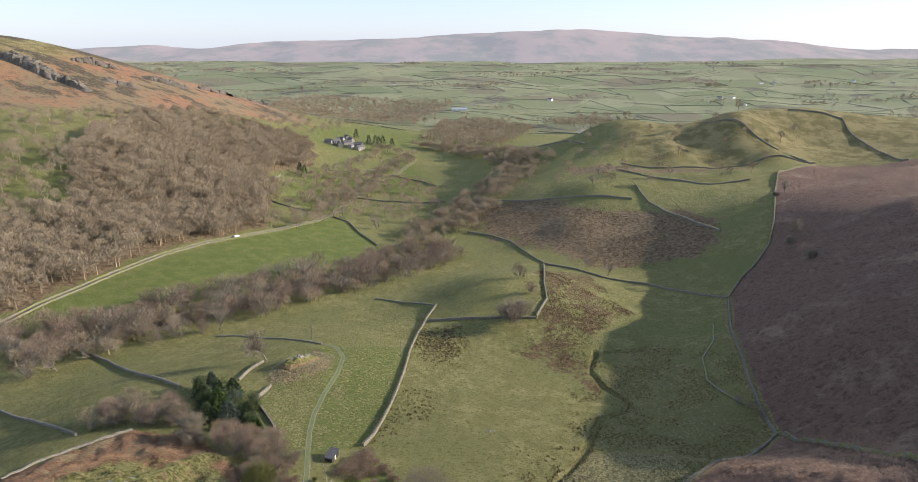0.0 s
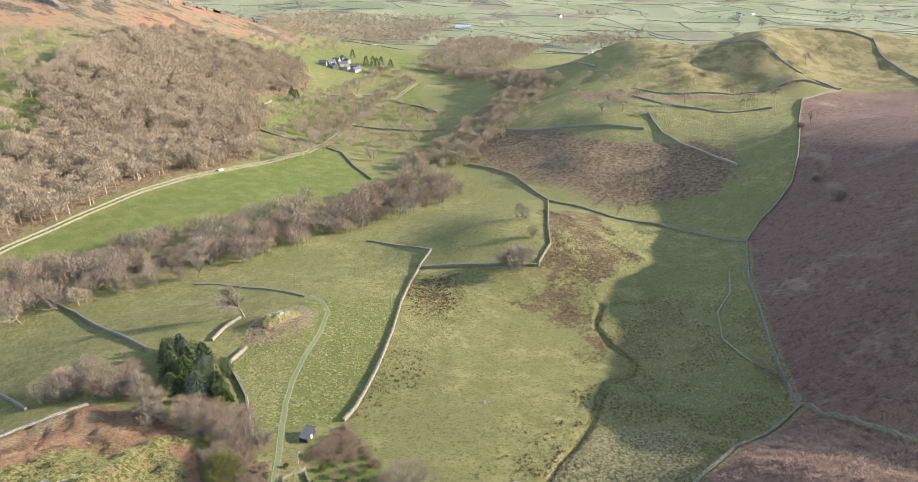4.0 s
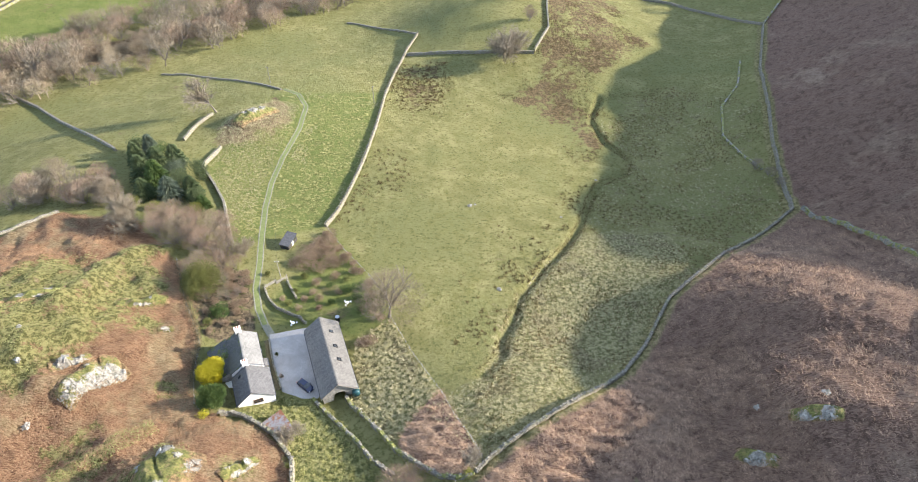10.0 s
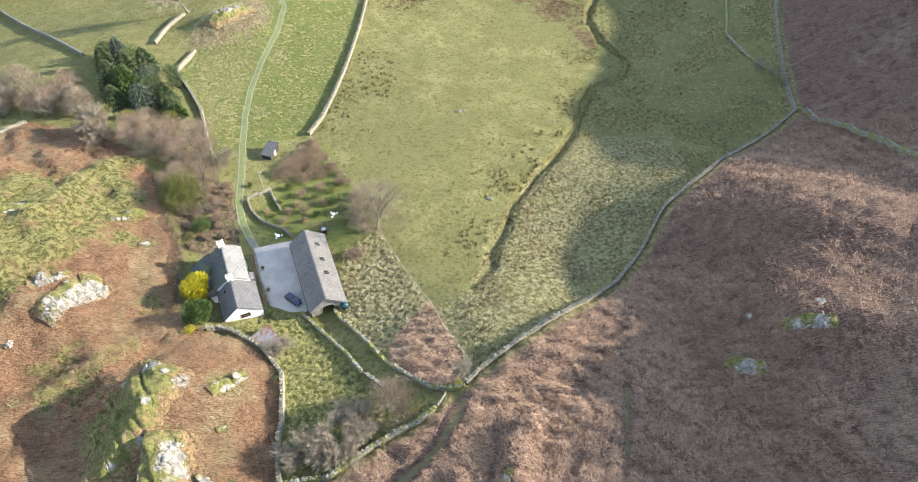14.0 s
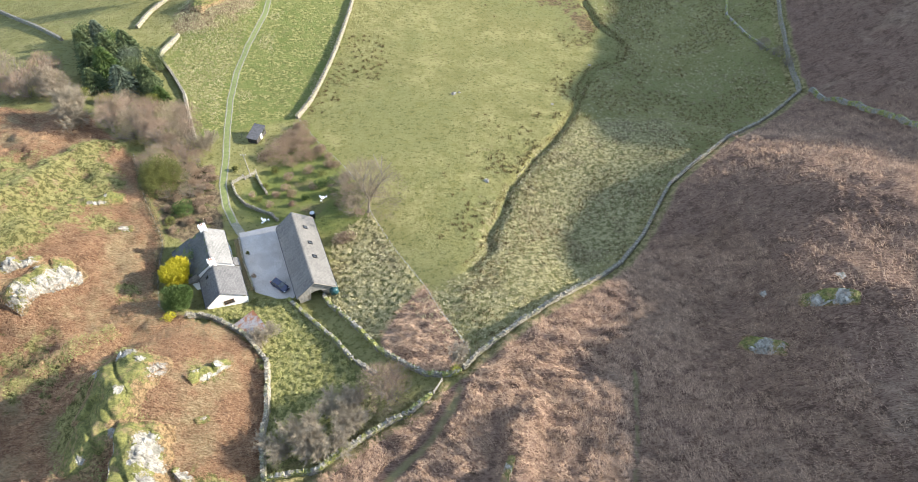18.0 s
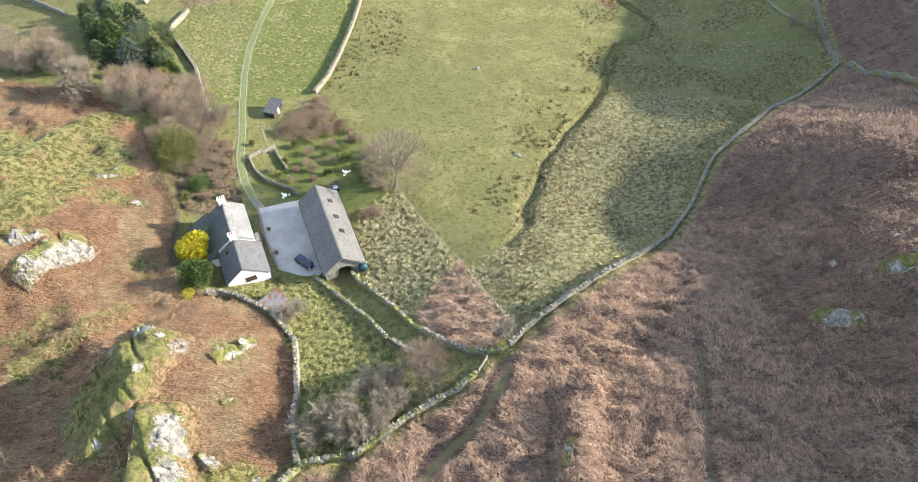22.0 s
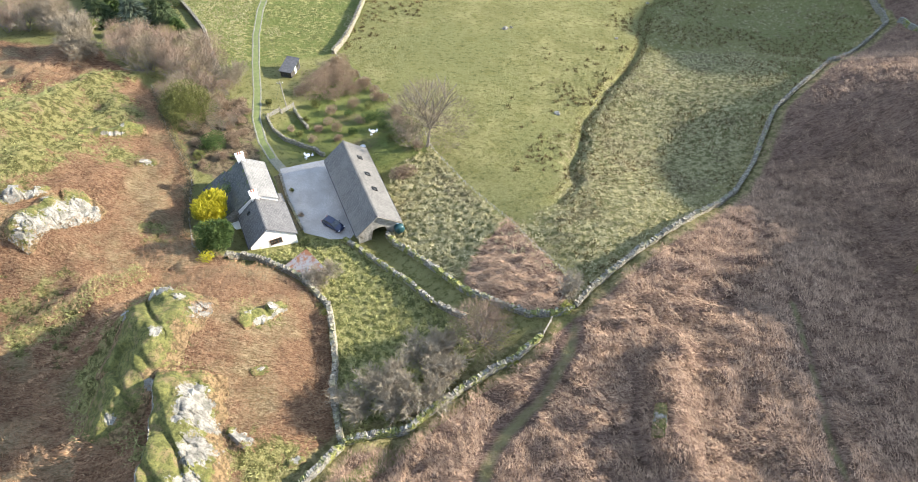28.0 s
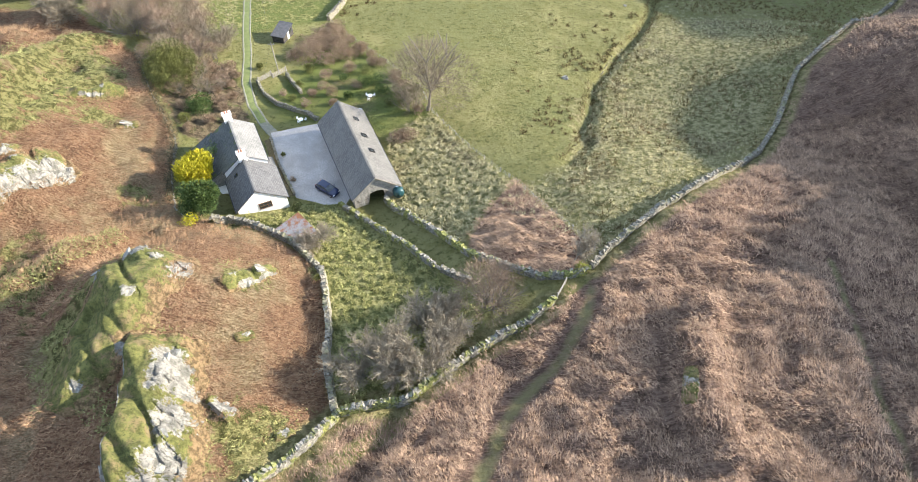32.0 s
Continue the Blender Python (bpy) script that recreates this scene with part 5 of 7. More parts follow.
# ---- poles, wires, fences ----
def power_pole(x, y, high, label):
    ob = thing("power_pole", x, y, gz(x, y), 0, label, "power pole", "power poles")
    bm = bmesh.new()
    bmesh.ops.create_cone(bm, cap_ends=True, segments=8, radius1=0.15, radius2=0.1, depth=high + 1, matrix=Matrix.Translation((0, 0, high / 2 - 0.5)))
    part("post", bm, WOOD_GREY, ob)
    bm = bmesh.new()
    box(bm, -0.7, 0.7, -0.06, 0.06, high - 0.5, high - 0.38)
    part("crossarm", bm, WOOD_GREY, ob)
    for u in (-0.6, 0.6):
        bm = bmesh.new()
        bmesh.ops.create_cone(bm, cap_ends=True, segments=8, radius1=0.06, radius2=0.04, depth=0.2, matrix=Matrix.Translation((u, 0, high - 0.28)))
        part("insulator", bm, WHITE_PAINT, ob)
    return Vector((x, y, gz(x, y) + high - 0.2))


tops = [power_pole(-105, 401.5, 9, "tall grey timber power pole in the sheep pasture"), power_pole(-78.7, 310.5, 8.5, "grey timber power pole by the track head"),
        power_pole(-30.2, 298.9, 8.5, "grey timber power pole beside the long field wall"), power_pole(-43.2, 174.9, 8, "leaning grey timber power pole beside the garden")]


def wire(a, b, label):
    bm, prev = bmesh.new(), None
    for k in range(25):
        s = k / 24
        p = a.lerp(b, s) - Vector((0, 0, 4 * 1.2 * s * (1 - s)))
        ring = [bm.verts.new(p + Vector((0.016 * math.cos(t), 0, 0.016 * math.sin(t)))) for t in (0, 2.1, 4.2)]
        if prev:
            for i in range(3):
                bm.faces.new((prev[i], prev[(i + 1) % 3], ring[(i + 1) % 3], ring[i]))
        prev = ring
    tagged(part("overhead_wire", bm, BLACK_PLASTIC), label, "wire", "overhead wires")


wire(tops[0], tops[1], "thin overhead wire slung between timber poles")
wire(tops[1], tops[3], "thin overhead wire slung between timber poles")
wire(tops[3], Vector((-44.6, 152.2, 6.0)), "thin overhead wire from the pole to the house")
# low wall and planted bed along the house front
FRONT = [(-41.2, 151.4), (-40.0, 147.8), (-38.7, 144.2), (-36.9, 140.3), (-34.9, 136.2)]
carpet("flower_bed", offset_line(FRONT, -0.75), 1.2, 0.12, plain("dark_bed_soil", (0.05, 0.04, 0.025), (0.16, 0.13, 0.06), 2.5), "narrow planted soil bed along the house front", cat="flower bed", kind="structure")
stone_wall("low stone edging wall between the house bed and the yard", FRONT, 0.45, 0.32, 0.5, True)


def post_fence(label, pts, gap=2.6, high=1.1):
    ob = thing("post_fence", pts[0][0], pts[0][1], gz(*pts[0]), 0, label, "fence", "post and wire fences")
    ox, oy, oz = ob.matrix_world.translation
    rng = random.Random(5 + len(pts))
    heads = []
    proto = None
    for x, y, ux, uy in along(pts, gap):
        z = gz(x, y)
        if proto is None:
            bm = bmesh.new()
            box(bm, -0.06, 0.06, -0.06, 0.06, -0.4, high)
            p = part("post", bm, WOOD_GREY, ob)
            proto = p
        else:
            p = new("post", proto.data)
            p.parent = ob
        p.matrix_basis = pose(x - ox, y - oy, z - oz, rng.uniform(-4, 4), rng.uniform(-4, 4), rng.uniform(0, 90))
        heads.append((x - ox, y - oy, z - oz))
    for h in (0.35, 0.7, 1.0):
        bm, prev = bmesh.new(), None
        for x, y, z in heads:
            ring = [bm.verts.new((x + 0.012 * c, y, z + h + 0.012 * s)) for c, s in ((1, 0), (-0.5, 0.8), (-0.5, -0.8))]
            if prev:
                for i in range(3):
                    bm.faces.new((prev[i], prev[(i + 1) % 3], ring[(i + 1) % 3], ring[i]))
            prev = ring
        part("wire", bm, LEAD, ob)


post_fence("grey post and wire fence along the rough paddock", PADDOCK_FENCE)
post_fence("post and wire fence behind the house garden", GARDEN_FENCE)
post_fence("post and wire fence beside the bramble thicket", [(-34.5, 202), (-27.1, 190), (-20.5, 181.4), (-12.2, 169.8), (-9.9, 160.2)])


# ---- rock outcrops ----
rk = Nodes("crag_rock", 0.92, 0.2)
stone_c = rk.mix(rk.ramp(rk.noise(0.9, 5, 0.65), 0.35, 0.65), (0.155, 0.146, 0.122), (0.35, 0.328, 0.28))
stone_c = rk.mix(rk.ramp(rk.noise(2.6, 6, 0.75, (1.0, 2.6, 1.0), 25), 0.52, 0.66), stone_c, (0.105, 0.10, 0.085))
stone_c = rk.mix(rk.ramp(rk.noise(3.5, 4), 0.6, 0.8), stone_c, (0.28, 0.27, 0.17))
moss_c = rk.mix(rk.ramp(rk.noise(1.1, 5, 0.7), 0.38, 0.62), (0.085, 0.09, 0.026), (0.185, 0.178, 0.055))
moss_c = rk.mix(rk.ramp(rk.noise(0.5, 5, 0.7), 0.5, 0.66), moss_c, (0.22, 0.165, 0.08))
moss_c = rk.mix(rk.ramp(rk.noise(3.4, 5, 0.7), 0.5, 0.7), moss_c, (0.062, 0.066, 0.02))
bare = rk.ramp(rk.math("ADD", rk.attr("bare"), rk.math("MULTIPLY", rk.math("SUBTRACT", rk.noise(1.9, 6, 0.75), 0.5), 2.2)), 0.44, 0.56)
turf = rk.mix(rk.ramp(rk.noise(1.6, 5, 0.7), 0.4, 0.6), (0.105, 0.072, 0.034), (0.265, 0.18, 0.092))
moss_c = rk.mix(rk.ramp(rk.math("ADD", rk.attr("fringe"), rk.math("MULTIPLY", rk.math("SUBTRACT", rk.noise(0.7, 6, 0.75), 0.5), 2.6)), 0.4, 0.6), moss_c, turf)
rk.colour(rk.mix(bare, moss_c, stone_c))
rk.bump(rk.noise(1.7, 8, 0.8), 1.0, 0.5)
ROCK = rk.mat
rb = Nodes("bare_rock", 0.92, 0.2)
bc = rb.mix(rb.ramp(rb.noise(1.2, 5, 0.65), 0.35, 0.65), (0.155, 0.146, 0.122), (0.35, 0.328, 0.28))
rb.colour(rb.mix(rb.ramp(rb.noise(4.0, 3), 0.55, 0.75), bc, (0.16, 0.17, 0.09)))
rb.bump(rb.noise(3, 5, 0.7), 0.8, 0.1)
BARE_ROCK = rb.mat


def facets(x, y, size, seed):
    """Cells of broken rock: each one a tilted plane, with a crack round it."""
    gi, gj = np.floor(x / size), np.floor(y / size)
    best, second = np.full(x.shape, 1e9), np.full(x.shape, 1e9)
    plane = np.zeros(x.shape)
    for a in (-1, 0, 1):
        for b in (-1, 0, 1):
            i, j = gi + a, gj + b
            dx, dy = x - (i + hash01(i, j, seed)) * size, y - (j + hash01(i, j, seed + 1)) * size
            d = np.hypot(dx, dy)
            p = (hash01(i, j, seed + 2) - 0.5) * 0.55 * size + dx * (hash01(i, j, seed + 3) - 0.5) * 0.9 + dy * (hash01(i, j, seed + 4) - 0.5) * 0.9
            near_ = d < best
            second = np.where(near_, best, np.minimum(second, d))
            plane = np.where(near_, p, plane)
            best = np.minimum(best, d)
    return plane - 0.16 * size * np.exp(-((second - best) / (0.12 * size)) ** 2)


def crag(label, cx, cy, turn, length, width, high, west=0.4, east=1.0, seed=1, cell=0.25, bare_at=(), slabs=4, coarse=1.0, material=None):
    """A rocky ridge on the ground: u runs along it, v across to its left; bare rock shows at (u, v, radius)."""
    nu, nv = int(2 * length / cell), int(2 * width / cell)
    u = np.linspace(-length, length, nu)[None, :].repeat(nv, 0)
    v = np.linspace(-width, width, nv)[:, None].repeat(nu, 1)
    c, s = math.cos(radians(turn)), math.sin(radians(turn))
    x, y = cx + u * c - v * s, cy + u * s + v * c
    warp = (fbm(x, y, 6 * coarse, 3, seed + 40) - 0.5) * 1.5
    a = np.clip(1 - np.abs(u / length + 0.22 * warp) ** 2.2, 0, 1)
    vv = v / width + 0.35 * warp
    prof = np.clip((vv + 1) / west, 0, 1) * np.clip((1 - vv) / east, 0, 1)
    prof = prof * prof * (3 - 2 * prof)
    body = high * a ** 0.7 * prof * (0.72 + 0.55 * fbm(x, y, 5 * coarse, 2, seed))
    bare_w = np.zeros(x.shape)
    for bu, bv, br in bare_at:
        bare_w = np.maximum(bare_w, np.clip(1.25 - np.hypot(u - bu, v - bv) / br + (fbm(x, y, 2.2, 3, seed + 6) - 0.5) * 1.6, 0, 1))
    steep = np.hypot(*np.gradient(body, cell))
    bare_w = np.maximum(bare_w, np.clip((steep - 0.85) * 1.5 + (fbm(x, y, 2.5, 3, seed + 8) - 0.55) * 3.0, 0, 1) * (body > 0.3))
    rise = np.clip(body / 0.6, 0, 1)
    body = body + rise * (bare_w * (facets(x, y, 1.5 * coarse, seed + 50) + 0.5 * facets(x, y, 0.6 * coarse, seed + 60)) + (1 - bare_w) * (fbm(x, y, 1.8, 3, seed + 5) - 0.5) * 1.0)
    z = ground(x.ravel(), y.ravel()).reshape(x.shape) + np.where(body > 0.1, body, -0.6)
    ob = thing("rock_outcrop", cx, cy, gz(cx, cy), 0, label, "rock", "rock outcrops")
    ox, oy, oz = ob.matrix_world.translation
    me = bpy.data.meshes.new("crag")
    i = (np.arange(nv - 1)[:, None] * nu + np.arange(nu - 1)[None, :]).ravel()
    me.from_pydata(np.stack([x - ox, y - oy, z - oz], 2).reshape(-1, 3).tolist(), [], np.stack([i, i + 1, i + nu + 1, i + nu], 1).tolist())
    me.attributes.new("bare", "FLOAT", "POINT").data.foreach_set("value", np.ascontiguousarray(bare_w.ravel(), dtype=np.float32))
    me.attributes.new("fringe", "FLOAT", "POINT").data.foreach_set("value", np.ascontiguousarray(np.clip(1.1 - body / (0.55 * high), 0, 1).ravel(), dtype=np.float32))
    me.materials.append(material or ROCK)
    m = new("crag", me)
    m.parent = ob
    r = random.Random(seed)
    spots_ = np.argwhere((body > 0.3 * high) & (bare_w > 0.6))
    for _ in range(min(slabs, len(spots_))):
        a_, b_ = spots_[r.randrange(len(spots_))]
        bm = bmesh.new()
        s1, s2, s3 = r.uniform(0.5, 1.1), r.uniform(0.35, 0.7), r.uniform(0.2, 0.4)
        for _ in range(14):
            q = Vector((r.uniform(-1, 1), r.uniform(-1, 1), r.uniform(-1, 1)))
            bm.verts.new((q.x * s1, q.y * s2, q.z * s3))
        hull = bmesh.ops.convex_hull(bm, input=bm.verts)
        bmesh.ops.delete(bm, geom=[v for v in hull["geom_interior"] if isinstance(v, bmesh.types.BMVert)], context="VERTS")
        bmesh.ops.transform(bm, matrix=pose(x[a_, b_] - ox, y[a_, b_] - oy, z[a_, b_] - oz - 0.12, r.uniform(-14, 14), r.uniform(0, 28), turn + r.uniform(-40, 40)), verts=bm.verts)
        part("rock_slab", bm, BARE_ROCK, ob)
    return ob


DARK_CRAG = plain("dark_fell_crag", (0.075, 0.064, 0.05), (0.19, 0.165, 0.13), 0.05, 0.95, 0.1, bump=0.8, dist=2.0, fine=5.0)
for k, (x, y, turn, l, w, h) in enumerate(((-560, 862, -12, 42, 13, 10), (-505, 852, -8, 30, 10, 7), (-520, 950, 35, 30, 8, 6), (-440, 990, 40, 34, 8, 6), (-395, 1075, 55, 38, 8, 6), (-470, 905, 20, 22, 7, 4), (-350, 1150, 50, 26, 6, 4))):
    crag("dark broken crag on the orange bracken fell", x, y, turn, l, w, h, 0.35, 1.0, 120 + k, 1.8, ((0, 0, l),), 0, 6.0, DARK_CRAG)
crag("tall grey crag with mossy top and cracked sunlit slabs", -41.0, 88.0, -86, 10.0, 5.2, 3.6, 0.35, 1.1, 3, 0.22, ((2, 1.6, 2.6), (5.5, 1.4, 2.6), (-3.5, 1.0, 2.0), (-6.5, 0.6, 1.6), (8.5, 0.5, 2.4)), 8)
crag("broad mossy knoll with a pale rock face above bracken", -48.6, 104.5, -105, 8.6, 6.6, 2.2, 0.6, 1.0, 11, 0.25, ((-4.8, 4.6, 2.0), (-6.5, -2.5, 1.5), (-5.5, 1.0, 1.0), (1.2, 2.0, 1.1), (-1.0, -5.2, 1.1)), 5)
crag("low mossy rock hump among bracken", -51.0, 94.5, -110, 6.0, 4.6, 1.5, 0.6, 1.1, 23, 0.28, ((-2.5, 4.2, 1.3), (3.0, 1.0, 1.0)), 2)
crag("pale fractured rock face in the bracken slope", -74.0, 130.2, 63, 7.6, 3.6, 2.4, 0.55, 1.2, 31, 0.22, ((-4.5, -1.2, 2.6), (0, -1.6, 2.4), (4.5, -1.3, 2.6)), 10)
crag("pale fractured rock ledge in the bracken slope", -78.8, 133.4, 40, 4.2, 1.8, 1.6, 0.6, 1.2, 37, 0.25, ((-1.5, -0.4, 1.6), (1.8, -0.3, 1.4)), 3)
crag("small pale rock ledge above the bracken slope", -66.0, 150.0, 30, 2.2, 1.2, 0.9, 0.6, 1.0, 39, 0.25, ((0, 0, 1.2),), 2)
crag("low mossy rock rib beside the paddock wall", -35.6, 110.0, 58, 4.6, 1.6, 1.5, 0.6, 0.8, 41, 0.25, ((-2.4, 0.6, 1.0), (2.0, 0.2, 0.8)), 2)
crag("small broken rock among mossy turf", -35.0, 89.6, -40, 2.0, 1.1, 1.0, 0.6, 0.8, 42, 0.22, ((0, 0, 1.2),), 2)
crag("small broken rock among mossy turf", -28.2, 87.4, 20, 1.4, 0.9, 0.7, 0.6, 0.8, 44, 0.22, ((0, 0, 0.9),), 1)
crag("small mossy rock in the bracken slope", -34.6, 100.0, 30, 1.4, 0.9, 0.6, 0.6, 0.8, 45, 0.22, ((0, 0, 0.6),), 1)
crag("shaded mossy rock ledge on the bracken fell", 66.0, 108.6, -40, 4.0, 1.8, 1.2, 0.5, 0.7, 43, 0.3, ((0, -0.6, 1.6), (2.5, 0, 1.0)), 2)
crag("shaded mossy rock ledge on the bracken fell", 76.8, 114.0, -20, 4.5, 1.8, 1.2, 0.5, 0.7, 47, 0.3, ((-2, -0.4, 1.2), (1.5, -0.4, 1.3)), 2)
crag("small mossy step of rock on the bracken slope", 18.8, 88.4, 70, 2.8, 0.9, 0.8, 0.5, 0.5, 49, 0.25, ((0, 0, 0.7),), 1)
crag("grey rocky knoll top above the farm track", -75.5, 272.0, 62, 11.0, 5.0, 2.4, 0.7, 0.9, 53, 0.4, ((0, 0, 2.5), (4, 0, 2.0), (-4, 1, 1.6)), 3)
crag("mossy rock hump on the western hill", -97.0, 154.0, 30, 7.0, 3.5, 1.4, 0.7, 0.8, 57, 0.4, ((-3, -1, 1.2), (3, 0, 1.0)), 2)
crag("mossy rock hump on the western hill", -74.0, 158.0, 20, 6.0, 2.2, 1.3, 0.7, 0.8, 59, 0.4, ((2, 0, 0.8),), 1)
for k, (bx, by, br) in enumerate(((-82, 118, 1.1), (-88, 131, 0.9),
                                  (-92, 140, 0.8), (12.1, 219.6, 1.0), (14.0, 220.6, 0.6), (20.3, 174.6, 0.95), (62, 246, 0.7), (44, 215, 0.6), (80, 118, 0.9), (70, 120, 0.7))):
    bm = bmesh.new()
    bmesh.ops.create_icosphere(bm, subdivisions=3, radius=br)
    for v in bm.verts:
        d = v.co.normalized()
        v.co *= 0.7 + 0.5 * noise.noise(d * 1.7 + Vector((k * 3.1, 0, 0))) + 0.12 * noise.cell(d * 3.3 + Vector((0, k, 0)))
        v.co.z *= 0.7
    ob = thing("boulder", bx, by, gz(bx, by) + br * 0.15, k * 47, "pale lichened boulder half sunk in the turf", "boulder", "boulders")
    part("stone", bm, BARE_ROCK, ob)


def scatter(poly, gap, seed, jitter=0.45):
    r = np.random.RandomState(seed)
    px, py = [p[0] for p in poly], [p[1] for p in poly]
    gxs, gys = np.meshgrid(np.arange(min(px), max(px), gap), np.arange(min(py), max(py), gap))
    x, y = gxs.ravel() + r.uniform(-jitter, jitter, gxs.size) * gap, gys.ravel() + r.uniform(-jitter, jitter, gxs.size) * gap
    keep = inside(poly, x, y, 0.5) > 0.5
    return list(zip(x[keep], y[keep]))


# ---- bare trees, conifers, shrubs ----
def tri_mesh(name, tris, material):
    tris = np.asarray(tris, dtype=np.float32).reshape(-1, 3)
    me = bpy.data.meshes.new(name)
    n = len(tris)
    me.vertices.add(n)
    me.vertices.foreach_set("co", tris.ravel())
    me.loops.add(n)
    me.loops.foreach_set("vertex_index", np.arange(n))
    me.polygons.add(n // 3)
    me.polygons.foreach_set("loop_start", np.arange(0, n, 3))
    me.update()
    me.materials.append(material)
    return me


def tube(a, b, ra, rb_, sides):
    """Triangles of a tapered tube."""
    d = (b - a).normalized()
    p = d.orthogonal().normalized()
    q = d.cross(p)
    out = []
    for i in range(sides):
        t0, t1 = 2 * math.pi * i / sides, 2 * math.pi * (i + 1) / sides
        o0, o1 = p * math.cos(t0) + q * math.sin(t0), p * math.cos(t1) + q * math.sin(t1)
        out += [a + o0 * ra, a + o1 * ra, b + o1 * rb_, a + o0 * ra, b + o1 * rb_, b + o0 * rb_]
    return out


def sliver(rng, a, d, length, w):
    p = d.orthogonal().normalized()
    p.rotate(Matrix.Rotation(rng.uniform(0, 6.28), 3, d))
    return [a + p * w, a - p * w, a + d * length]


def bent(rng, d, angle):
    ax = d.orthogonal().normalized()
    ax.rotate(Matrix.Rotation(rng.uniform(0, 6.28), 3, d))
    r = d.copy()
    r.rotate(Matrix.Rotation(angle, 3, ax))
    return r


def bare_tree(seed, high, fine=6, w=0.035, upright=0.3, stems=1):
    """Limbs and twigs of a leafless tree, as two lists of triangle corners."""
    rng = random.Random(seed)
    limbs, twigs = [], []

    def grow(a, d, length, r, level):
        seg = 3 if level < 2 else 2
        p, dd = a, d
        for k in range(seg):
            dd = (bent(rng, dd, rng.uniform(0.05, 0.26)) + Vector((0, 0, upright * 0.22 * level))).normalized()
            q = p + dd * length / seg
            r1 = r * (1 - 0.22 * (k + 1))
            limbs.extend(tube(p, q, r * (1 - 0.22 * k), r1, (7, 5, 4)[min(level, 2)]) if level < 3 else [])
            if level >= 1:
                for _ in range((0, 3, 4)[min(level, 2)]):
                    s = p.lerp(q, rng.random())
                    if level < 2:
                        grow(s, bent(rng, dd, rng.uniform(0.5, 1.0)), length * rng.uniform(0.45, 0.65), r1 * 0.55, level + 1)
                    else:
                        sd = (bent(rng, dd, rng.uniform(0.4, 0.95)) + Vector((0, 0, upright * 0.3))).normalized()
                        sl = high * rng.uniform(0.07, 0.14)
                        twigs.extend(sliver(rng, s, sd, sl, w * 1.5))
                        for _ in range(fine):
                            t = s + sd * sl * rng.uniform(0.1, 0.9)
                            td = (bent(rng, sd, rng.uniform(0.3, 0.9)) + Vector((0, 0, upright * 0.35))).normalized()
                            twigs.extend(sliver(rng, t, td, high * rng.uniform(0.05, 0.11), w))
            p = q
        if level < 2:
            for _ in range(5 - level * 2):
                grow(p, bent(rng, dd, rng.uniform(0.25, 0.7 - 0.1 * level)), length * rng.uniform(1.05, 1.5) if level == 0 else length * rng.uniform(0.5, 0.75), r * 0.5, level + 1)

    for k in range(stems):
        d = bent(rng, Vector((0, 0, 1)), 0.12 if stems == 1 else rng.uniform(0.2, 0.6))
        grow(Vector((rng.uniform(-0.3, 0.3), rng.uniform(-0.3, 0.3), -0.5)) * (stems > 1) + Vector((0, 0, -0.4)), d, high * (0.30 if stems == 1 else 0.26), high * (0.024 if stems == 1 else 0.014), 0)
    return limbs, twigs


BARK = plain("grey_bark", (0.13, 0.11, 0.085), (0.27, 0.24, 0.195), 1.6, 0.95, 0.1)


def twig_mat(name, a, b):
    n = Nodes(name, 0.9, 0.15)
    c = n.mix(n.random(), a, b)
    n.colour(n.mix(n.math("MULTIPLY", n.island(), 0.5), c, tuple(min(0.6, v * 1.35) for v in b)))
    return n.mat


TWIG = twig_mat("winter_twigs", (0.135, 0.104, 0.07), (0.21, 0.168, 0.116))
TWIG_RED = twig_mat("reddish_twigs", (0.15, 0.106, 0.074), (0.24, 0.175, 0.125))
TWIG_PALE = twig_mat("pale_lichened_twigs", (0.175, 0.145, 0.10), (0.26, 0.22, 0.16))


def dome_twigs(seed, high, n, w):
    """Fine twigs over the domed outside of several boughs."""
    r = random.Random(seed)
    boughs = [(Vector((0.30 * math.cos(k * 2.4) * (0.35 + 0.65 * (k % 3) / 2), 0.30 * math.sin(k * 2.4) * (0.35 + 0.65 * (k % 3) / 2), 0.66 - 0.2 * (k % 3) / 2 + r.uniform(-0.05, 0.05))) * high, high * r.uniform(0.17, 0.25)) for k in range(10)]
    out = []
    for _ in range(n):
        c, rad = r.choice(boughs)
        d = Vector((r.gauss(0, 1), r.gauss(0, 1), r.gauss(0.25, 0.9))).normalized()
        p = c + d * rad * r.uniform(0.6, 0.98)
        out.extend(sliver(r, p, (d + Vector((r.uniform(-0.4, 0.4), r.uniform(-0.4, 0.4), 0.45))).normalized(), high * r.uniform(0.05, 0.13), w * r.uniform(0.6, 1.4)))
    return out


def tree_thing(name, seed, high, fine, w, twig, label, group, upright=0.3, stems=1, cat="tree", dome=0):
    limbs, twigs = bare_tree(seed, high, fine, w, upright, stems)
    if dome:
        twigs = dome_twigs(seed, high, dome, w)
    ob = thing(name, 0, 0, -2000, 0, label, cat, group)
    for nm, tris, m in (("trunk", limbs, BARK), ("crown", twigs, twig)):
        p = new(nm, tri_mesh(nm, tris, m))
        p.parent = ob
    return ob


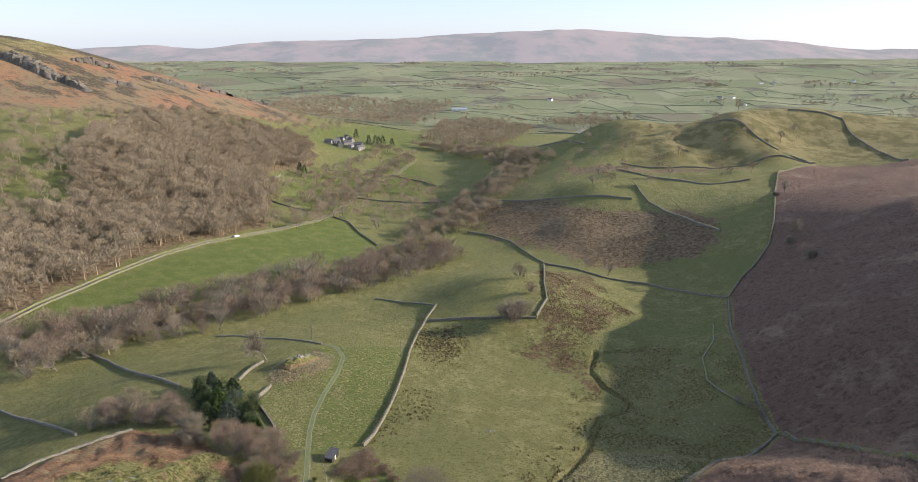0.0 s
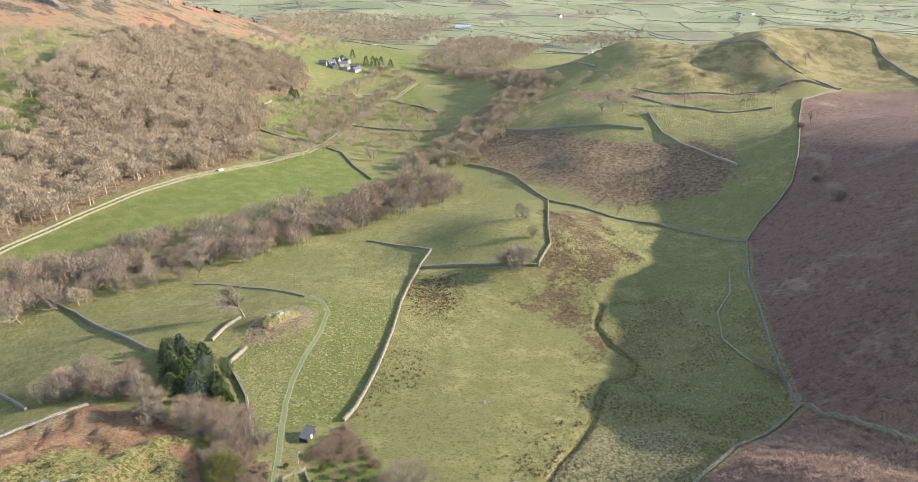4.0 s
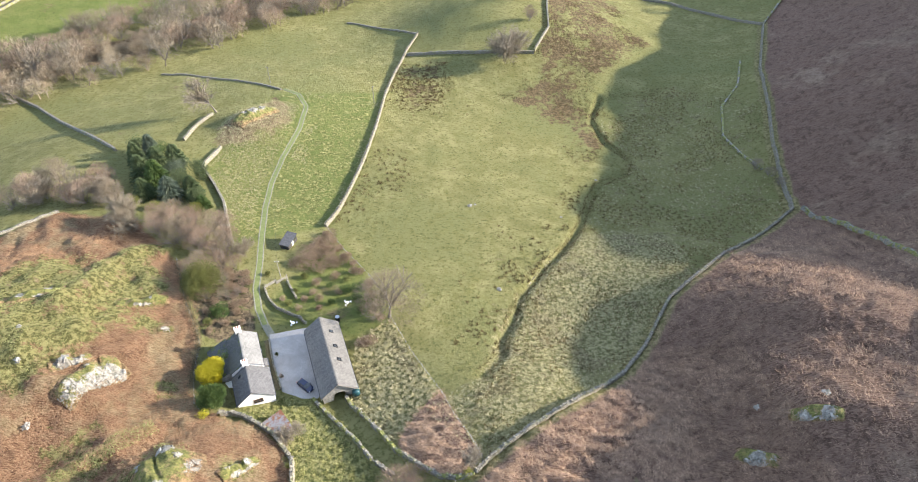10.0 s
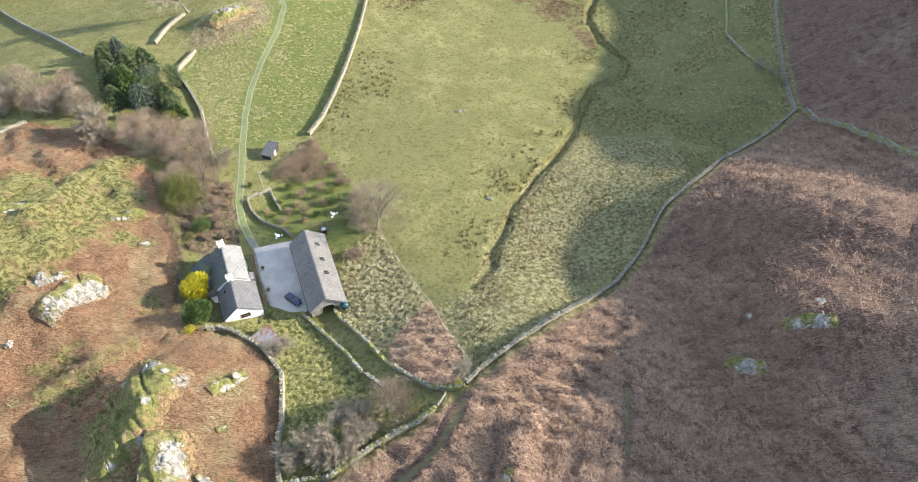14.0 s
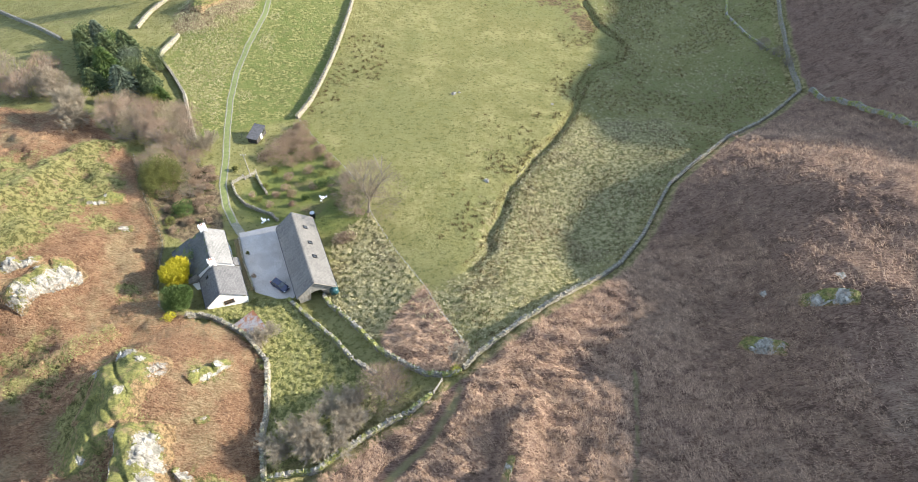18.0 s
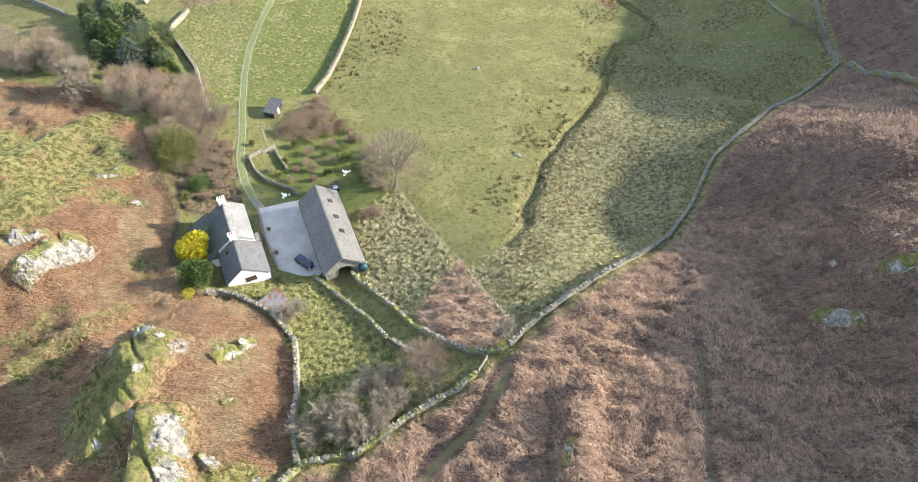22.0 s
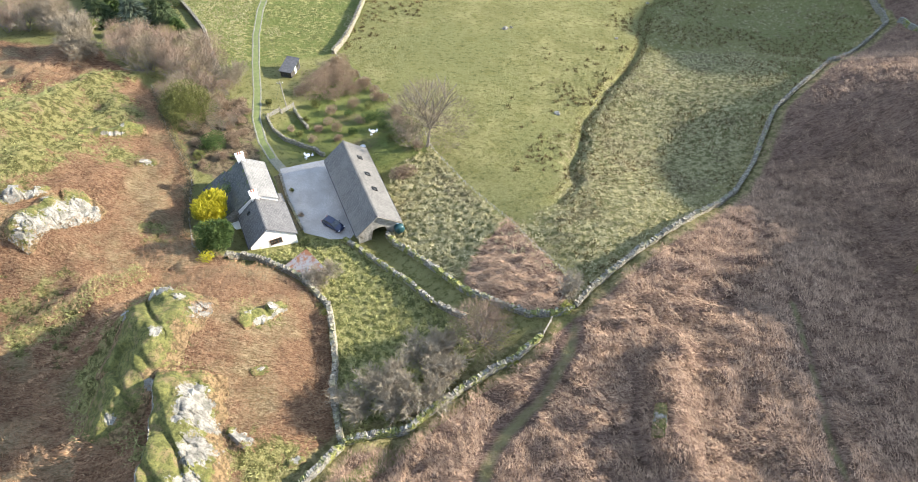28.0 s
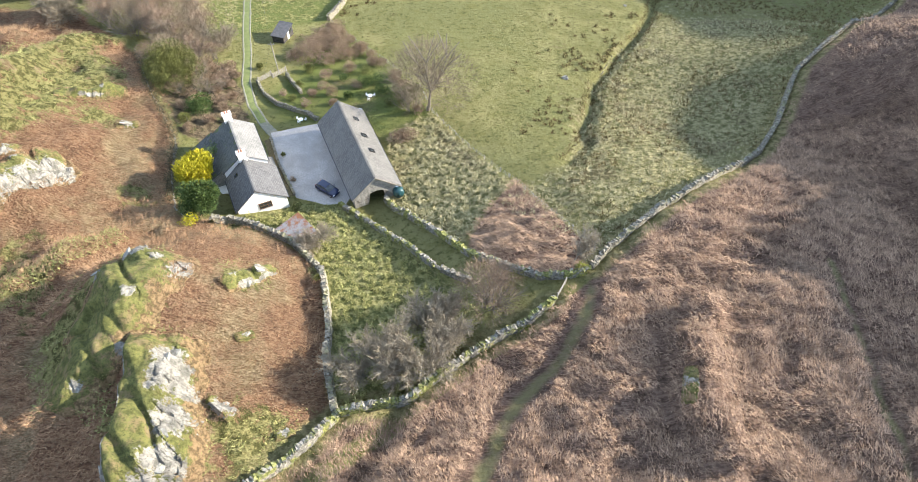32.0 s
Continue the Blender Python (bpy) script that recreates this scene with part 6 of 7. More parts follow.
def leafy(seed, n, rx, ry, rz, leaf, droop=0.0, lumps=7):
    """Small leaf triangles over a lumpy crown."""
    rng = random.Random(seed)
    cs = [(Vector((rng.uniform(-0.5, 0.5) * rx, rng.uniform(-0.5, 0.5) * ry, rz * rng.uniform(0.55, 1.35))), rng.uniform(0.4, 0.68)) for _ in range(lumps)]
    out = []
    for _ in range(n):
        c, r = rng.choice(cs)
        d = Vector((rng.gauss(0, 1), rng.gauss(0, 1), rng.gauss(0, 1))).normalized()
        p = c + Vector((d.x * rx * r, d.y * ry * r, d.z * rz * r)) * rng.uniform(0.75, 1.08)
        if p.z < 0:
            continue
        q = (d + Vector((rng.uniform(-0.6, 0.6), rng.uniform(-0.6, 0.6), rng.uniform(-0.6, 0.6) - droop))).normalized()
        out.extend(sliver(rng, p, q, leaf * rng.uniform(1.2, 2.4), leaf * rng.uniform(0.4, 0.7)))
    return out


def conifer(seed, high, wide, n):
    rng = random.Random(seed)
    out = []
    for _ in range(n):
        s = rng.random() ** 0.75
        r = wide * (1 - s) ** 0.62 * rng.uniform(0.55, 1.05) * (0.85 + 0.3 * math.sin(s * 37 + seed))
        a = rng.uniform(0, 6.283)
        p = Vector((r * math.cos(a), r * math.sin(a), high * (0.06 + 0.94 * s)))
        d = Vector((math.cos(a), math.sin(a), rng.uniform(-0.5, 0.35))).normalized()
        out.extend(sliver(rng, p - d * 0.3, d, rng.uniform(0.6, 1.3), rng.uniform(0.14, 0.28)))
    return out


def leaf_mat(name, a, b):
    n = Nodes(name, 0.75, 0.25)
    n.colour(n.mix(n.island(), a, b))
    return n.mat


NEEDLE = leaf_mat("dark_conifer_needles", (0.034, 0.054, 0.022), (0.115, 0.14, 0.056))
GOLDEN = leaf_mat("golden_conifer_foliage", (0.25, 0.235, 0.014), (0.50, 0.45, 0.03))
DEEP_GREEN = leaf_mat("dense_green_foliage", (0.026, 0.05, 0.012), (0.08, 0.115, 0.025))
OLIVE = leaf_mat("olive_evergreen_foliage", (0.06, 0.068, 0.016), (0.145, 0.145, 0.038))
BLUE_NEEDLE = leaf_mat("grey_blue_needles", (0.055, 0.074, 0.048), (0.135, 0.16, 0.105))
IVY_DARK = leaf_mat("olive_yellow_foliage", (0.06, 0.08, 0.014), (0.20, 0.21, 0.035))
IVY = leaf_mat("yellow_green_ivy", (0.13, 0.14, 0.025), (0.30, 0.29, 0.06))
BRAMBLE = leaf_mat("brown_bramble_stems", (0.15, 0.105, 0.066), (0.33, 0.24, 0.16))


def put(proto, x, y, scale, turn, sink=0.0, label=""):
    ob = copy_thing(proto, pose(x, y, gz(x, y) - sink, 0, 0, turn))
    ob.scale = (scale, scale, scale * (0.92 + 0.16 * ((turn * 7) % 10) / 10))
    if label:
        ob["label"] = label
    return ob


def leafy_thing(name, x, y, tris, material, label, group, cat="shrub", trunk=True, stem=1.2):
    ob = thing(name, x, y, gz(x, y), 0, label, cat, group)
    p = new("crown", tri_mesh("crown", tris, material))
    p.parent = ob
    if trunk:
        p = new("trunk", tri_mesh("trunk", tube(Vector((0, 0, -0.6)), Vector((0, 0, stem)), 0.16, 0.08, 6), BARK))
        p.parent = ob
    return ob


GROUP_FARM = "bare trees round the farm"
near_kinds = [tree_thing("bare_tree", 5 + k, 10, 6, 0.024, m, lab, GROUP_FARM, up, stems, dome=(0, 2000, 0, 2200)[k]) for k, (m, up, stems, lab) in enumerate((
    (TWIG_PALE, 0.2, 1, "bare spreading winter tree with a grey trunk"), (TWIG, 0.7, 4, "bare many-stemmed winter tree"), (TWIG_PALE, 0.3, 4, "pale bare shrubby tree with lichened twigs"), (TWIG_RED, 0.75, 5, "bare reddish-brown many-stemmed thicket tree")))]
syc = tree_thing("bare_tree", 77, 17, 17, 0.024, TWIG, "tall bare sycamore with a spreading crown at the field edge", GROUP_FARM, 0.12, dome=5200)
syc.matrix_basis = pose(-10.8, 161.0, gz(-10.8, 161.0), 0, 0, 40) @ Matrix.Diagonal((1.16, 1.16, 1.0, 1.0))
for x, y, s, k, lab in ((-17.2, 95.4, 0.9, 2, ""), (-13.4, 96.8, 0.78, 2, ""), (-10.6, 100.2, 0.8, 2, ""), (-8.2, 103, 0.6, 2, ""), (-3.4, 105.5, 0.85, 3, "bare reddish birch beside the wall corner"), (-1.0, 107.5, 0.6, 3, ""), (9.6, 110.8, 0.62, 0, "bare ivy-grown thorn tree at the wall corner"),
                        (-29.4, 121.4, 0.5, 2, "small bare tree beside the tin-roofed outhouse"), (-14.4, 160.5, 0.6, 1, ""), (-93.7, 279.5, 1.75, 0, "bare spreading oak beside the knoll wall"), (30.5, 346.5, 1.8, 2, "broad bare thorn tree beside the wall"), (39.5, 398.9, 1.0, 1, "small bare thorn tree on the knoll"), (45, 375.5, 0.75, 3, "small bare thorn bush beside the wall"),
                        (-134, 214, 1.0, 2, ""), (-127, 209, 0.9, 2, ""), (-120, 213, 1.0, 1, ""), (-113, 207, 0.9, 3, ""), (-106, 210, 0.9, 2, ""), (-128, 220, 0.9, 1, ""), (-112, 218, 0.8, 3, ""),
                        (-93, 195.5, 1.1, 2, "rounded pale bare tree below the conifers"), (-83, 190, 0.8, 3, ""), (-79, 194, 0.85, 3, ""), (-76, 187, 0.85, 1, ""), (-72, 191, 0.9, 3, ""), (-68, 185, 0.85, 3, ""), (-66, 191, 0.9, 1, ""), (-64, 181, 0.7, 3, ""), (-57.5, 186, 0.55, 2, ""), (-60, 177, 0.6, 3, ""), (-58.5, 170, 0.5, 1, ""),
                        (-137, 205, 0.8, 1, ""), (-69, 196, 0.8, 1, ""), (-75, 198, 0.8, 3, ""), (-82, 200, 0.8, 1, ""), (-62, 184, 0.8, 1, ""), (-118, 206, 0.8, 3, ""), (-66, 176, 0.6, 1, ""), (-60.5, 163.5, 0.4, 3, ""), (249, 455, 0.75, 2, "pale bare thorn bush on the shaded fell"), (237, 438, 0.6, 2, "pale bare thorn bush on the shaded fell"), (230, 397, 0.6, 2, "pale bare thorn bush on the shaded fell"), (233, 398, 0.5, 2, "pale bare thorn bush on the shaded fell"), (274, 540, 0.55, 2, "pale bare thorn bush on the shaded fell"), (128, 244, 0.45, 1, "dark low scrub beside the fell wall"), (125, 250, 0.5, 1, "dark low scrub beside the fell wall"), (130, 238, 0.4, 1, "dark low scrub beside the fell wall"), (-67.5, 172, 0.6, 3, ""), (-63.5, 173, 0.6, 3, ""), (-61.5, 189, 0.75, 3, ""), (-65, 196, 0.8, 3, ""), (-71, 187, 0.85, 3, ""), (-84, 195, 0.85, 3, ""), (-57, 178, 0.5, 3, ""), (-56, 164, 0.42, 1, ""), (-53, 167, 0.4, 3, ""), (-103, 206, 0.9, 1, ""), (-110, 213, 0.95, 3, ""), (-131, 209, 0.95, 3, "")):
    put(near_kinds[k], x, y, s * 1.22, (x * 37 + y * 11) % 360, 0.1, lab)
for p in near_kinds:
    for o in list(p.children_recursive) + [p]:
        bpy.data.objects.remove(o)

for k, (x, y, h, w) in enumerate(((-112, 244, 8, 3.4), (-105, 241, 9.5, 3.4), (-108, 235, 9, 3.2), (-99, 236, 11.5, 4.2), (-93, 233, 11, 4.2), (-97, 228, 12, 4.4), (-90, 226, 11, 4.2), (-100, 222, 11.5, 4.6), (-94, 219, 12, 4.8), (-87, 220, 10, 4.0), (-82, 216, 9, 3.6), (-88, 213, 9.5, 4.4), (-79, 212, 7, 3.0), (-76.5, 209, 5.5, 2.6), (-96, 212, 8, 3.6), (-84, 228, 9.5, 3.6))):
    ob = thing("conifer", x, y, gz(x, y), 0, "dark green conifer in the clump beside the track field", "tree", "conifer clump")
    p = new("crown", tri_mesh("crown", conifer(k + 3, h, w, 4200) if k % 3 else leafy(k + 500, 4200, w * 0.95, w * 0.95, h * 0.45, 0.17, -0.4, 16), (NEEDLE, BLUE_NEEDLE, NEEDLE, DEEP_GREEN, NEEDLE)[k % 5]))
    p.parent = ob
    p = new("trunk", tri_mesh("trunk", tube(Vector((0, 0, -0.5)), Vector((0, 0, h * 0.5)), 0.28, 0.12, 7), BARK))
    p.parent = ob
leafy_thing("broom_bush", -97.5, 207.0, leafy(601, 2600, 2.6, 2.4, 1.9, 0.14, -0.8, 9), IVY_DARK, "yellow-green broom bush in front of the conifers", "garden evergreens")
leafy_thing("broom_bush", -91.0, 206.0, leafy(602, 2600, 2.4, 2.2, 1.8, 0.14, -0.8, 9), IVY_DARK, "yellow-green broom bush in front of the conifers", "garden evergreens")
leafy_thing("cypress_bush", -77.5, 206.0, leafy(603, 3200, 2.4, 2.2, 2.4, 0.13, -0.8, 8), IVY_DARK, "dense green cypress bush at the clump's edge", "garden evergreens")
leafy_thing("golden_conifer", -50.9, 136.7, leafy(3, 7000, 3.3, 3.3, 3.6, 0.26, -1.5, 16), GOLDEN, "bright golden yellow conifer bush behind the house", "garden evergreens", "shrub")
leafy_thing("round_conifer", -48.1, 129.5, leafy(4, 9000, 3.1, 3.1, 3.3, 0.17, -0.2, 12), DEEP_GREEN, "rounded dark green conifer bush behind the house", "garden evergreens", "shrub")
leafy_thing("small_golden_shrub", -48.9, 125.0, leafy(5, 800, 1.5, 1.4, 1.1, 0.11, -0.3, 6), GOLDEN, "small golden yellow shrub at the wall end", "garden evergreens", "shrub")
leafy_thing("evergreen_tree", -61.4, 166.4, leafy(6, 15000, 5.6, 5.6, 4.8, 0.15, -0.4, 18), OLIVE, "broad olive green yew tree beside the garden", "garden evergreens", "tree")
leafy_thing("garden_shrub", -55.2, 158.4, leafy(7, 3200, 3.0, 2.6, 2.2, 0.14, 0, 8), DEEP_GREEN, "green garden shrub behind the house", "garden evergreens")
leafy_thing("garden_shrub", -57.0, 154.5, leafy(8, 900, 1.4, 1.4, 1.1, 0.13, 0, 7), OLIVE, "dull olive garden shrub behind the house", "garden evergreens")
leafy_thing("garden_shrub", -52.4, 162.5, leafy(9, 1100, 2.4, 1.6, 1.0, 0.13, 0, 8), BRAMBLE, "brown leafless shrubs behind the house", "garden shrubs")
leafy_thing("garden_shrub", -53.0, 172.0, leafy(10, 1100, 2.0, 2.0, 1.2, 0.13, 0, 8), BRAMBLE, "brown leafless shrubs behind the house", "garden shrubs")
leafy_thing("ivy_thicket", -14.6, 163.4, leafy(11, 2200, 2.8, 2.6, 2.3, 0.17, 0, 11), OLIVE, "olive green ivy thicket under the sycamore", "garden evergreens")
leafy_thing("ivy_thicket", -16.0, 168.5, leafy(12, 1400, 2.2, 2.2, 1.5, 0.15, 0, 8), BRAMBLE, "brown bramble thicket at the garden edge", "garden shrubs")
leafy_thing("bramble_mound", -15.8, 151.2, leafy(13, 2200, 2.8, 2.0, 0.9, 0.14, 0, 12), BRAMBLE, "low dark mound of dead brambles behind the barn", "garden shrubs", "shrub", False)
for k, (x, y, s) in enumerate(((-37, 182, 1.0), (-34.5, 187, 1.1), (-38.5, 187.5, 0.9), (-32.5, 192, 1.0), (-36.0, 193, 0.9), (-33.5, 198, 0.8), (-30.0, 188, 0.9), (-33, 181, 0.8), (-29, 183, 0.8), (-40.5, 182.5, 0.7), (-35, 190, 1.0), (-31, 185, 0.9), (-26.5, 186, 0.7), (-36, 185, 1.0))):
    leafy_thing("bramble_thicket", x, y, leafy(30 + k, 1500, 3.4 * s, 3.4 * s, 1.7 * s, 0.13, -0.6, 10), BRAMBLE, "leafless brown bramble thicket beside the field wall", "bramble thicket", "shrub", False)
for k, (x, y, rx, m, lab) in enumerate(((-33, 170, 1.4, BRAMBLE, "brown garden border shrub"), (-29, 173, 1.3, DEEP_GREEN, "low green garden shrub on the lawn edge"), (-26, 170.5, 1.2, BRAMBLE, "brown garden border shrub"), (-21, 172, 1.6, DEEP_GREEN, "low green garden shrub on the lawn edge"), (-24, 176, 1.4, OLIVE, "olive garden shrub by the fence"),
                                         (-41, 166.5, 1.0, BRAMBLE, "brown shrub inside the curved garden wall"), (-39, 165, 0.9, OLIVE, "olive shrub inside the curved garden wall"), (-36, 163.4, 1.1, BRAMBLE, "brown shrub inside the curved garden wall"), (-19, 163.5, 1.0, OLIVE, "olive garden shrub by the barn"), (-38.2, 146.5, 0.5, OLIVE, "small shrub against the house front"), (-35.6, 140.0, 0.5, BRAMBLE, "small brown shrub against the house front"),
                                         (-33.6, 131.6, 0.9, OLIVE, "olive shrub at the corner of the white gable"), (10.8, 109.0, 1.2, IVY, "yellow-green ivy heaped on the wall corner"), (-27.4, 113.2, 0.8, IVY, "yellow-green ivy on the paddock wall"), (-12.6, 92.0, 0.8, IVY, "yellow-green ivy on the lower wall"), (-9, 95.6, 0.7, IVY, "yellow-green ivy on the lower wall"), (2.0, 101.2, 0.7, IVY, "yellow-green ivy on the lower wall"))):
    leafy_thing("shrub", x, y, leafy(60 + k, int(520 * rx), rx, rx, 0.75 * rx, 0.11, 0, 7), m, lab, "garden shrubs" if k < 12 else "ivy on walls", "shrub", False)
for k, (x, y, rx, m, lab) in enumerate(((-53.5, 175.5, 1.6, BRAMBLE, "brown leafless garden shrub between house and thicket"), (-56, 173, 1.8, BRAMBLE, "brown leafless garden shrub between house and thicket"), (-58.5, 174.5, 1.9, BRAMBLE, "brown leafless garden shrub between house and thicket"), (-55.5, 169, 1.7, BRAMBLE, "brown leafless garden shrub between house and thicket"), (-52.2, 168, 1.4, BRAMBLE, "brown leafless garden shrub between house and thicket"), (-57.5, 161.8, 1.5, BRAMBLE, "brown leafless garden shrub between house and thicket"), (-53.8, 165.2, 1.5, BRAMBLE, "brown leafless garden shrub between house and thicket"), (-50.5, 164, 1.2, BRAMBLE, "brown leafless garden shrub between house and thicket"), (-51, 159.5, 1.4, BRAMBLE, "brown leafless garden shrub between house and thicket"), (-49.3, 156.2, 1.3, BRAMBLE, "brown leafless garden shrub between house and thicket"), (-53, 155, 1.4, BRAMBLE, "brown leafless garden shrub between house and thicket"), (-58.6, 158, 1.3, BRAMBLE, "brown leafless garden shrub between house and thicket"), (-56, 151.8, 1.2, BRAMBLE, "brown leafless garden shrub between house and thicket"), (-51.2, 171.5, 1.3, BRAMBLE, "brown leafless garden shrub between house and thicket"), (-62, 171.5, 1.8, BRAMBLE, "brown leafless garden shrub between house and thicket"), (-60.5, 169.2, 1.6, BRAMBLE, "brown leafless garden shrub between house and thicket"), (-38.3, 170, 1.0, OLIVE, "olive shrub inside the curved garden wall"), (-35, 167, 1.1, BRAMBLE, "brown garden border shrub"), (-31, 167.5, 1.3, BRAMBLE, "brown garden border shrub"), (-27.5, 166, 1.2, DEEP_GREEN, "low green garden shrub on the lawn edge"), (-30.5, 163.8, 1.0, BRAMBLE, "brown garden border shrub"), (-24, 171.5, 1.7, DEEP_GREEN, "low green garden shrub on the lawn edge"), (-20.5, 168.3, 1.5, DEEP_GREEN, "low green garden shrub on the lawn edge"), (-18, 172.5, 1.6, BRAMBLE, "brown bramble mound by the garden fence"), (-14, 167, 1.8, OLIVE, "olive green ivy thicket under the sycamore"), (-16.8, 165.2, 1.6, OLIVE, "olive green ivy thicket under the sycamore"), (-12.8, 160.2, 1.4, BRAMBLE, "brown bramble mound by the garden fence"), (-33, 174, 1.4, BRAMBLE, "brown garden border shrub"), (-28, 177, 1.5, BRAMBLE, "brown garden border shrub"), (-23, 179.5, 1.4, BRAMBLE, "brown garden border shrub"), (-37, 176.5, 1.3, OLIVE, "olive garden shrub by the fence"), (-47.6, 176.5, 0.9, OLIVE, "olive shrub beside the track"))):
    leafy_thing("garden_shrub", x, y, leafy(700 + k, int(900 * rx), rx, rx * 0.9, 0.8 * rx, 0.11, -0.5, 8), m, lab, "garden shrubs", "shrub", False)
# bramble filling the corner between the shed and the field wall
for k, (x, y, rx) in enumerate(((-34.6, 198.2, 1.5), (-31.8, 194.8, 1.7), (-35.6, 194.4, 1.9), (-29.2, 190.6, 1.7), (-32.6, 189.8, 2.0), (-26.4, 186.6, 1.7), (-23.6, 183.2, 1.5), (-37.8, 190.6, 1.6), (-21.2, 179.6, 1.5), (-17.6, 174.8, 1.5))):
    leafy_thing("bramble_bush", x, y, leafy(760 + k, int(620 * rx), rx, rx * 1.1, 0.62 * rx, 0.12, -0.5, 9), BRAMBLE, "tangled brown bramble bush along the field fence", "garden shrubs", "shrub", False)
leafy_thing("roof_ivy", -48.6, 141.5, [v + Vector((0, 0, 5.0)) for v in leafy(90, 700, 1.3, 2.0, 0.6, 0.1, 0, 8)], DEEP_GREEN, "dark green ivy spreading on the back roof", "garden evergreens", "ivy", True, 5.2)

# overgrown hedge between the garden and the hill, its leaves darkened for a shade band
HEDGE_SHADE = leaf_mat("overgrown_hedge_shade", (0.05, 0.042, 0.022), (0.15, 0.125, 0.065))
hr = random.Random(12)
hedge_ob = thing("garden_hedge", -64.8, 160.7, gz(-64.8, 160.7), 0, "overgrown hedge along the garden fence, darkened for shade", "hedge")
tris = []
for x, y, ux, uy in along([(-72.5, 177), (-64.8, 161.2), (-57.6, 148.4), (-56.4, 139.0), (-54.0, 131.5)], 0.45):
    zg, hh = gz(x, y) - hedge_ob.location.z, 1.3 + 0.9 * float(vnoise(x, y, 4, 8))
    for _ in range(34):
        d = Vector((hr.gauss(0, 1), hr.gauss(0, 1), hr.gauss(0.3, 1))).normalized()
        tris.extend(sliver(hr, Vector((x + 64.8 + hr.gauss(0, 0.45), y - 160.7 + hr.gauss(0, 0.45), zg + hh * hr.random() ** 0.7)), d, hr.uniform(0.25, 0.55), hr.uniform(0.05, 0.1)))
m = new("foliage", tri_mesh("foliage", tris, HEDGE_SHADE))
m.parent = hedge_ob

# bare trees along the beck and in the valley
mid_kinds = [tree_thing("valley_tree", 105 + k, 12.5, 4, 0.06, m, lab, "bare trees along the beck", up, stems, dome=620) for k, (m, up, stems, lab) in enumerate((
    (TWIG, 0.3, 1, "bare grey-brown tree beside the beck"), (TWIG_PALE, 0.25, 1, "pale bare tree beside the beck"), (TWIG_RED, 0.4, 2, "bare reddish-brown alder beside the beck"), (TWIG_PALE, 0.3, 3, "pale lichened bare tree beside the beck")))]
rng = random.Random(41)
BECK_TREES = [(-22, 545), (-65, 478), (-116, 430), (-156, 380), (-185, 350), (-216, 330), (-240, 308)]
for x, y, ux, uy in along(BECK_TREES, 3.6):
    for _ in range(1 + (rng.random() < 0.75)):
        o = rng.uniform(-18, 36)
        px, py = x - uy * o + rng.uniform(-2, 2), y + ux * o
        if float(inside(GREEN_FIELD, np.array([px]), np.array([py]), 1)[0]) < 0.9 or rng.random() < 0.2:
            put(mid_kinds[rng.choice((0, 1, 2, 2, 3))], px, py, rng.uniform(1.05, 1.65), rng.uniform(0, 360), 2.2)
for x, y, ux, uy in along(offset_line(VALLEY_LANE, 7)[8:], 13.0):
    put(mid_kinds[rng.randrange(4)], x + rng.uniform(-7, 7), y + rng.uniform(-6, 6), rng.uniform(0.8, 1.25), rng.uniform(0, 360), 0.2)
for x, y in ((-86, 620), (-80, 600), (-58, 728), (-33, 788), (-175, 838), (-167, 660), (-176, 585), (-183, 570), (-190, 600), (-172, 625), (-150, 690), (-60, 640), (-40, 600), (-52, 575), (138, 642), (250, 453), (243, 440), (229, 402), (286, 547), (-20, 640), (-25, 700), (-70, 850), (-150, 930), (-120, 960), (95, 540), (80, 548), (100, 468), (112, 452), (70, 610), (155, 700), (170, 715), (178, 705)):
    put(mid_kinds[rng.randrange(4)], x, y, rng.uniform(0.7, 1.15), rng.uniform(0, 360), 0.2, "bare winter tree standing alone in the valley")
for p in mid_kinds:
    for o in list(p.children_recursive) + [p]:
        bpy.data.objects.remove(o)


def far_tree(seed, n=480, w=0.12, high=10.5):
    """A small set of triangles for a domed tree in a distant wood."""
    out = tube(Vector((0, 0, -1)), Vector((0, 0, 5)), 0.3, 0.15, 3) + dome_twigs(seed, high, n, w)
    return np.array([tuple(v) for v in out]).reshape(-1, 3)


FAR_KINDS = [far_tree(200 + k, 620, 0.10) for k in range(6)]
DISTANT_KINDS = [far_tree(230 + k, 90, 0.42) for k in range(5)]


def wood(name, label, spots, material, kinds=FAR_KINDS, lo=0.8, hi=1.3):
    """A wood seen from afar, in one mesh."""
    r = np.random.RandomState(len(spots))
    xs, ys = np.array([p[0] for p in spots]), np.array([p[1] for p in spots])
    zs = ground(xs, ys)
    chunks = []
    for x, y, z in zip(xs, ys, zs):
        t, s = r.uniform(0, 6.28), r.uniform(lo, hi)
        a = kinds[r.randint(len(kinds))] * np.array([s, s, s * r.uniform(0.85, 1.1)])
        chunks.append(np.stack([a[:, 0] * math.cos(t) - a[:, 1] * math.sin(t) + x, a[:, 0] * math.sin(t) + a[:, 1] * math.cos(t) + y, a[:, 2] + z], 1))
    return tagged(new(name, tri_mesh(name, np.concatenate(chunks), material)), label, "woodland", kind="stuff")


